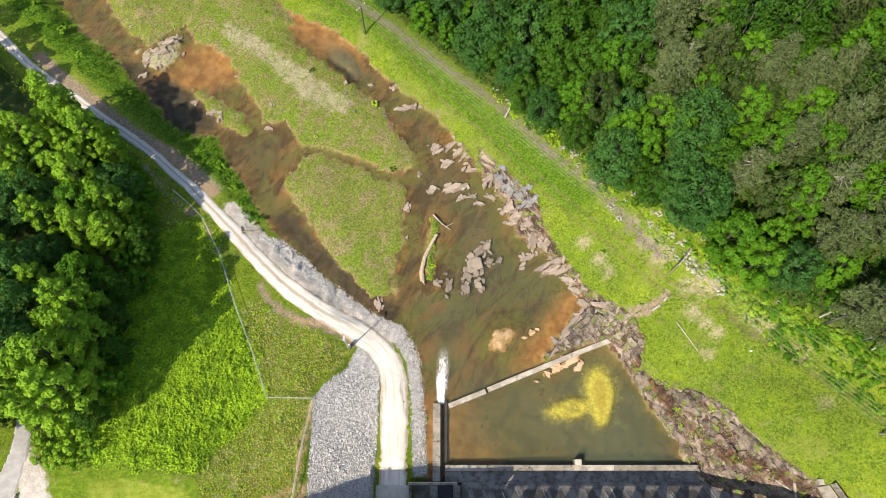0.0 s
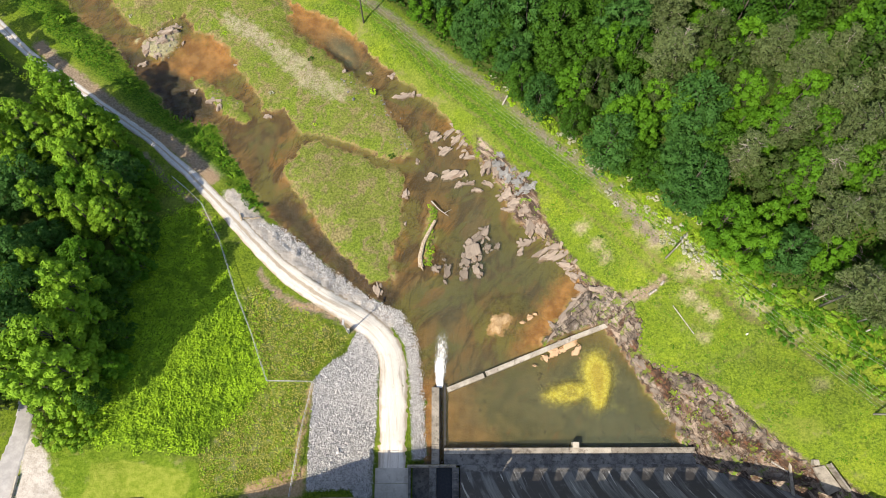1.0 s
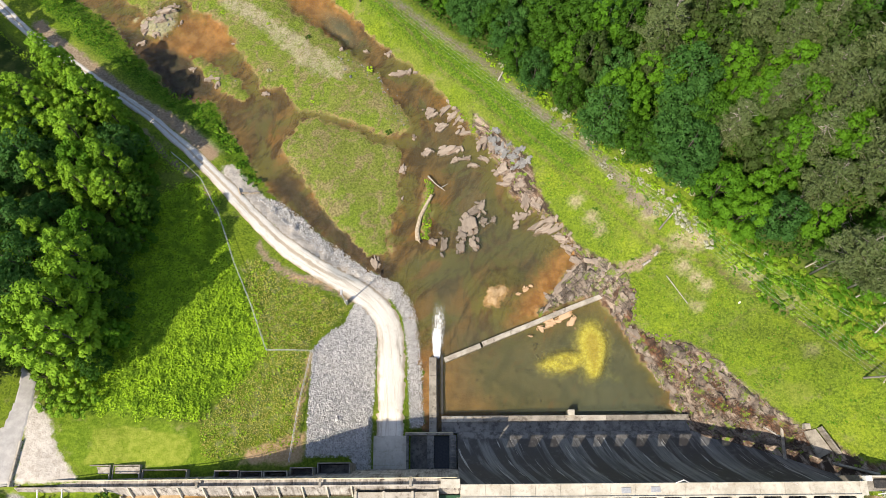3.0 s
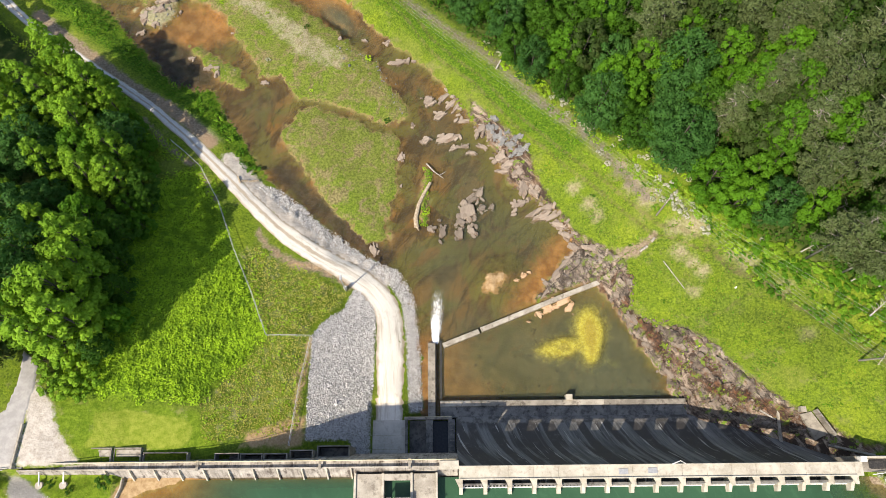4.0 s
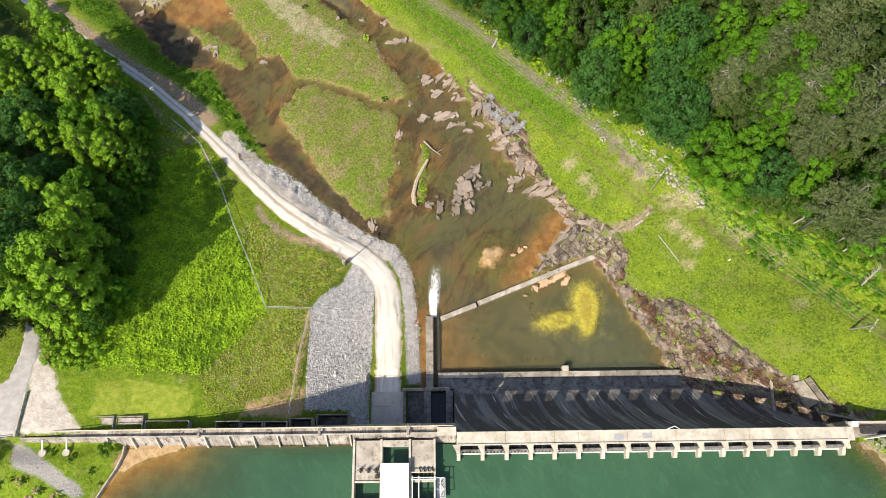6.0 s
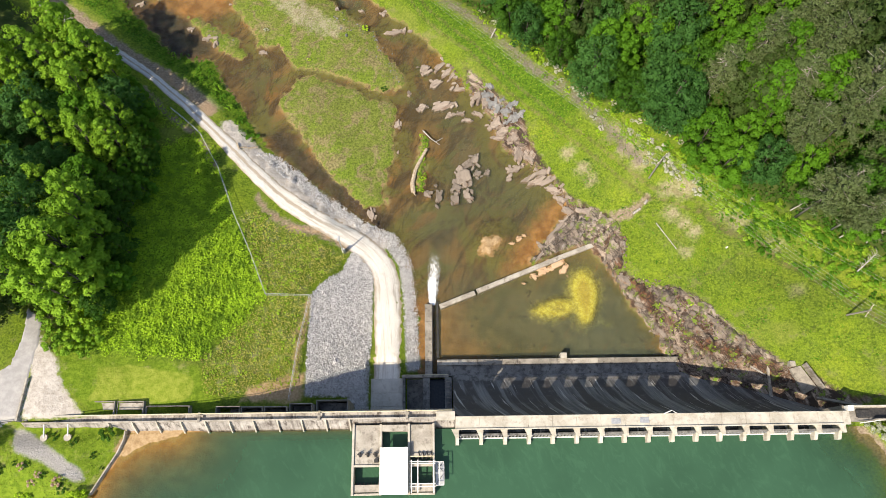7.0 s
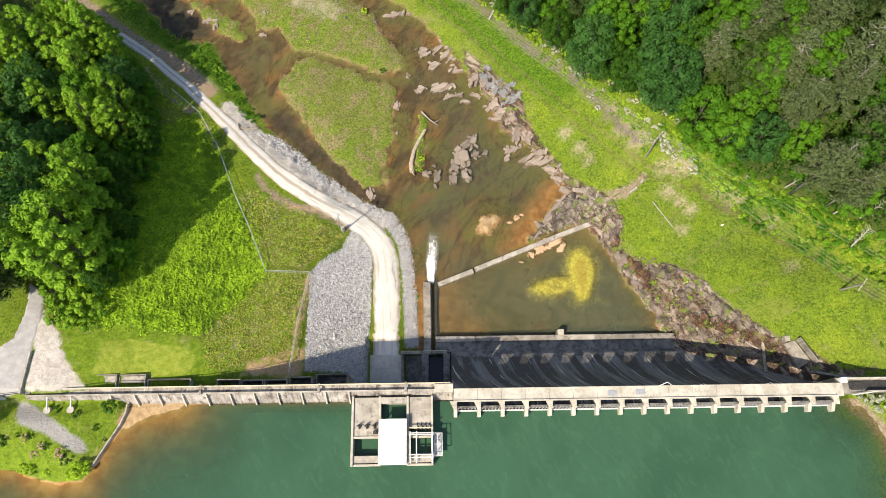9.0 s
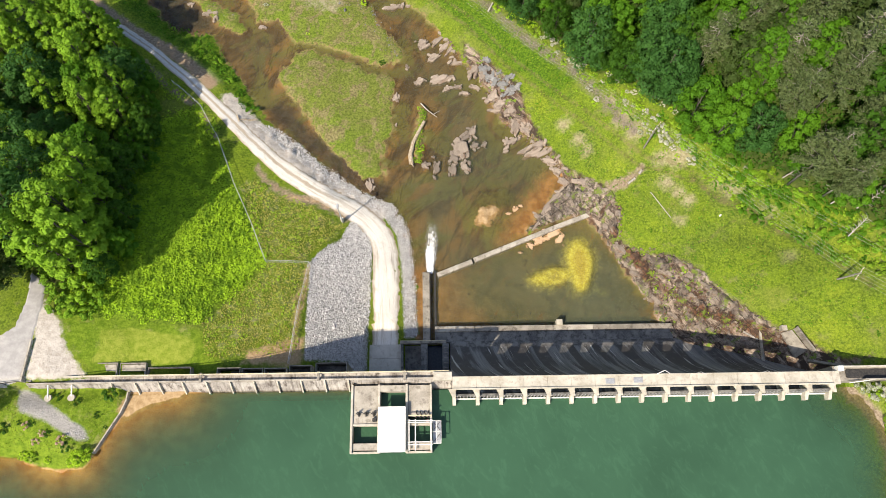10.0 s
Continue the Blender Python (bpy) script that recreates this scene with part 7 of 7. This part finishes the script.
bushes([(-46, 66), (-43, 60), (-38.6, 55), (-36.6, 50), (-34, 46.5), (-36, 46.6), (-39.5, 51.5), (-44, 57), (-50, 63)], 2.4, 23, (8, 1, 8, 5), 0.25, 0.6, "green bush on the river bank", "bushes on the bank")
bushes([(-92, 102), (-78, 92), (-68, 82), (-60, 74), (-52, 67), (-56, 66), (-66, 75), (-76, 84), (-90, 97)], 5.2, 24, (8, 1, 8), 0.3, 0.7, "green bush on the weedy river bank", "bushes on the bank")


def shrubs(spots, k, label, group):
    """Single shrubs at x, y with a width."""
    for i, (x, y, w) in enumerate(spots):
        trunk, crown = BUSHES[k]
        s = w / 3.0
        plant(("shrub", k, group), "shrub", trunk, crown, label, "shrub", group, pose(x, y, height(x, y) - 0.1, 0, 0, 77 * i) @ Matrix.Diagonal((s, s, s * 0.8, 1)))


PALE = [(30.7, 48.3, 1.5), (31.8, 46.1, 1.2), (34.2, 50.2, 1.2), (35.5, 48.6, 0.9), (37.1, 49.0, 1.1), (38.2, 43.5, 0.9), (40.0, 41.8, 1.4), (38.6, 41.2, 0.9), (39.9, 39.4, 1.3), (39.1, 38.4, 1.2), (40.7, 37.9, 1.3), (43.1, 36.2, 2.6), (46.0, 35.5, 1.7), (47.3, 34.0, 1.5), (42.4, 44.1, 1.0), (45.1, 40.9, 1.1), (41.2, 46.5, 0.9), (39.6, 46.0, 1.0), (47.6, 32.0, 1.8), (50.6, 35.8, 1.0), (52.7, 32.9, 1.0), (56.0, 29.3, 0.9), (13.5, 71.5, 1.5), (16.2, 69.6, 0.8), (22.4, 61.2, 0.9), (24.6, 60.2, 1.1), (36.6, 44.8, 0.9), (37.2, 46.4, 0.8), (44.6, 34.8, 1.2), (33.0, 49.2, 0.9), (45.6, 36.8, 0.9)]
shrubs(PALE[::2], 3, "pale grey-white flowering shrub below the woods", "pale shrubs")
shrubs(PALE[1::2], 4, "pale grey-white flowering shrub below the woods", "pale shrubs")
shrubs([(-57.4, -9.4, 1.2), (-54.2, -10.3, 1.1), (-51.3, -12.3, 1.0), (-49.4, -9.3, 2.2), (-64.6, -14.1, 1.8), (-50.1, -14.0, 0.6), (-57.8, -15.0, 1.0), (-55.0, -17.0, 1.5), (-60.4, -13.5, 1.0), (-62.3, -13.2, 0.7)], 7, "small round dark green shrub on the lakeside lawn", "garden shrubs")
shrubs([(-61.2, -13.7, 1.1), (-59.6, -16.1, 1.1), (-55.5, -15.9, 1.4), (-58.5, -14.8, 1.0)], 6, "dry pinkish shrub on the lakeside lawn", "dry garden shrubs")
shrubs([(-59.3, 4.8, 3.2), (-57.5, 3.6, 2.8), (-56.2, 4.8, 3.4), (-54.3, 3.4, 2.4), (-58.5, 6.8, 3.6), (-55.6, 7.4, 3.8), (-53.2, 5.6, 3.0), (-60.6, 8.6, 3.6)], 1, "bright green leafy bush at the foot of the roadside trees", "bushes below the roadside wood")
shrubs([(66.8, -9.6, 2.4), (68.6, -10.4, 2.8), (70.4, -11.0, 2.2)], 3, "pale dry bush at the end of the dam", "dry bushes at the abutment")
shrubs([(-53.0, -18.4, 2.6), (-53.9, -19.0, 1.8), (-52.2, -17.9, 2.0), (-61.6, -18.0, 1.5), (-60.3, -18.3, 1.7), (-57.8, -18.7, 1.1)], 0, "bushy yellow-green shrub at the lake shore", "lakeside shrubs")
bushes([(68, -10), (74, -9), (76, -24), (71, -22), (70, -16)], 1.9, 27, (0, 5), 0.4, 0.7, "yellow-green bush on the far lake shore", "lakeside bushes")


def carpet(name, outlines, density, size, material, label, seed, rise=0.15, wild=0.6, avoid=None, clump=0.0, ragged=0.6):
    """Leaves or blades over the ground, in one mesh."""
    rng = np.random.default_rng(seed)
    cs = []
    for o in outlines:
        a = np.array(o)
        lo, hi = a.min(axis=0), a.max(axis=0)
        n = int((hi[0] - lo[0]) * (hi[1] - lo[1]) * density)
        x, y = rng.uniform(lo[0], hi[0], n), rng.uniform(lo[1], hi[1], n)
        keep = signed(x, y, o) + rough(x * 2.3, y * 2.3) * ragged + rng.normal(0, 0.25 * ragged, n) > 0.2
        if clump:
            keep &= (rough(x * 4.1, y * 4.1) + rough(x * 9.0, y * 9.0) * 0.6 + rng.normal(0, 0.25, n)) > clump
        x, y = x[keep], y[keep]
        if avoid is not None:
            keep = avoid(x, y)
            x, y = x[keep], y[keep]
        swell = np.clip(rough(x * 3.2, y * 3.2) * 1.6 + rough(x * 8.0, y * 8.0) + 0.5, 0, 2.0)
        cs.append(np.column_stack([x, y, heights(x, y) + rng.uniform(0.02, 1, len(x)) * rise * (0.4 + swell)]))
    c = np.concatenate(cs)
    v, f = leaf_quads(c, np.tile([0.0, 0, 0.9], (len(c), 1)), size, rng, wild)
    ob = new(name, mesh_of(name, v, f, material))
    return tagged(ob, label, "plants", kind="stuff")


WEEDS = [(-57, 4), (-58, 10), (-55, 20), (-54.5, 36), (-51, 47), (-46, 49), (-41, 41), (-36.6, 30), (-32.5, 22), (-28.8, 14.5), (-36, 5), (-38, 2), (-50, 3)]
carpet("weeds", [WEEDS], 36, 0.17, M_WEED, "dense knee-high leafy weeds covering the slope", 31, 0.36, 0.45, ragged=1.8)
carpet("slope_plants", [SLOPE], 16, 0.17, M_HERB, "patchy weeds and grass on the slope beside the riprap", 32, 0.18, 0.4, clump=0.28, ragged=1.2)
carpet("slope_grass", [SLOPE], 24, 0.11, M_DRYGRASS, "dry olive grass on the slope above the road", 41, 0.12, 0.4)
dry_land = lambda x, y: (river_in(x, y) < -0.35) & (heights(x, y) > 0.12)
carpet("isle_grass", [ISLE_UP, ISLE_LOW, ISLE_STRIP, ISLE_LOG], 16, 0.10, M_ISLE, "tufted grass on the river islands", 33, 0.10, 0.35, avoid=dry_land, clump=-0.1)
BANK_GRASS = [(-44, 118), (-34, 101.5), (-17, 90.2), (-2.8, 75.6), (7.4, 63.8), (17.6, 53.3), (22.8, 41.2), (34, 29.2), (35.2, 20), (44, 16), (53, 7), (62, -0.4), (75, -4), (80, 4), (73, 17), (60, 26), (49, 35), (30, 54), (5, 79), (-20, 105)]
carpet("bank_grass", [BANK_GRASS], 16, 0.10, M_TUFT, "bright tufted grass on the sunny bank", 34, 0.12, clump=0.12)
# a darker leaf colour stands in for cloud shade on this bank
carpet("bank_weeds", [[(-92, 104), (-76, 91.5), (-65, 81.5), (-54, 69), (-45, 66.6), (-36, 51), (-33.5, 47.8), (-36, 47), (-45, 57.5), (-59, 69), (-76, 81.5), (-93, 98)]], 22, 0.15, M_LEAF[3], "thick weeds along the river bank, cloud shade put into their colour", 35, 0.3, clump=0.05)
carpet("roadside_weeds", [[(-95, 85), (-83, 76), (-70, 68), (-60, 60), (-50, 52.5), (-46, 49), (-52, 49), (-62, 57), (-80, 70)]], 14, 0.16, M_WEED, "weeds in the shade beside the road", 36, 0.4)
carpet("bank_clumps", [BANK_GRASS], 6, 0.15, M_LEAF[3], "darker weed clumps in the bank grass", 42, 0.14, 0.4, clump=0.42)
bushes(BANK_GRASS, 8.5, 43, (8,), 0.12, 0.26, "small weed tuft in the bank grass", "weed tufts")
carpet("lakeside_grass", [[(-75, -8.5), (-48, -8.8), (-52, -18.5), (-63, -17.5), (-75, -16.5)]], 14, 0.085, M_TUFT, "short grass on the lakeside point", 37, 0.05, avoid=lambda x, y: signed(x, y, PATH_GRAVEL) < -0.2)
carpet("rock_moss", [[(36, 20), (44, 15.5), (52, 7), (56, 2), (46, 4), (40, 10)]], 5, 0.18, M_WEED, "green plants growing between the rocks", 38, 0.2, clump=0.25)
carpet("undergrowth", [TREE_LINE[1:17] + [(100, 10), (100, 120), (-15, 120)]], 9, 0.24, M_LEAF[0], "leafy undergrowth below the hillside trees", 39, 2.4)


bushes([(-2.6, 49.5), (-0.4, 48.0), (-1.0, 44.0), (-1.4, 36.5), (-3.2, 36.5), (-2.6, 43.0)], 0.9, 28, (0, 1, 5), 0.14, 0.34, "bright green reeds on the bar beside the driftwood", "reeds on the bar")
bushes(ISLE_UP[2:], 9.0, 29, (2, 3, 0), 0.2, 0.4, "small dark shrub on the river island", "island shrubs")


def dead_tree(x0, y0, x1, y1, seed):
    """A fallen grey tree with bare branches."""
    rng = random.Random(seed)
    a, b = Vector((x0, y0, height(x0, y0) + 1.6)), Vector((x1, y1, height(x1, y1) + 2.6))
    ob = thing("dead_tree", "fallen bleached dead tree with bare branches", "tree", (x0, y0, height(x0, y0)), "dead trees")
    part("trunk", tube([a, a.lerp(b, 0.5) + Vector((0, 0, 0.2)), b], 0.12, 7, tip=0.04), M_DEADWOOD, ob)
    way = (b - a).normalized()
    for i in range(18):
        p = a.lerp(b, 0.25 + 0.043 * i)
        d = way.cross(Vector((rng.uniform(-1, 1), rng.uniform(-1, 1), 1.2))).normalized() * rng.choice((-1, 1)) * rng.uniform(0.5, 1.3) + way * rng.uniform(0.1, 0.5)
        part("branch", tube([p, p + d * 0.6 + Vector((0, 0, 0.1)), p + d], 0.045, 5, tip=0.015), M_DEADWOOD, ob)


for i, (a, b, c, d) in enumerate([(60.6, 26.0, 64.2, 27.5), (66.9, 20.4, 72.0, 22.9), (57.5, 33.0, 60.5, 36.0), (63.0, 31.0, 67.0, 32.5), (70.2, 19.0, 73.5, 21.0), (68.5, 14.5, 71.0, 17.0)]):
    dead_tree(a, b, c, d, i)
name, trunk, crown, tone = KINDS[6]
plant(("point", 6), name, trunk, crown, "deep green leafy tree on the lakeside point", "tree", "", pose(-73.5, -17.0, height(-73.5, -17.0), 0, 0, 40))
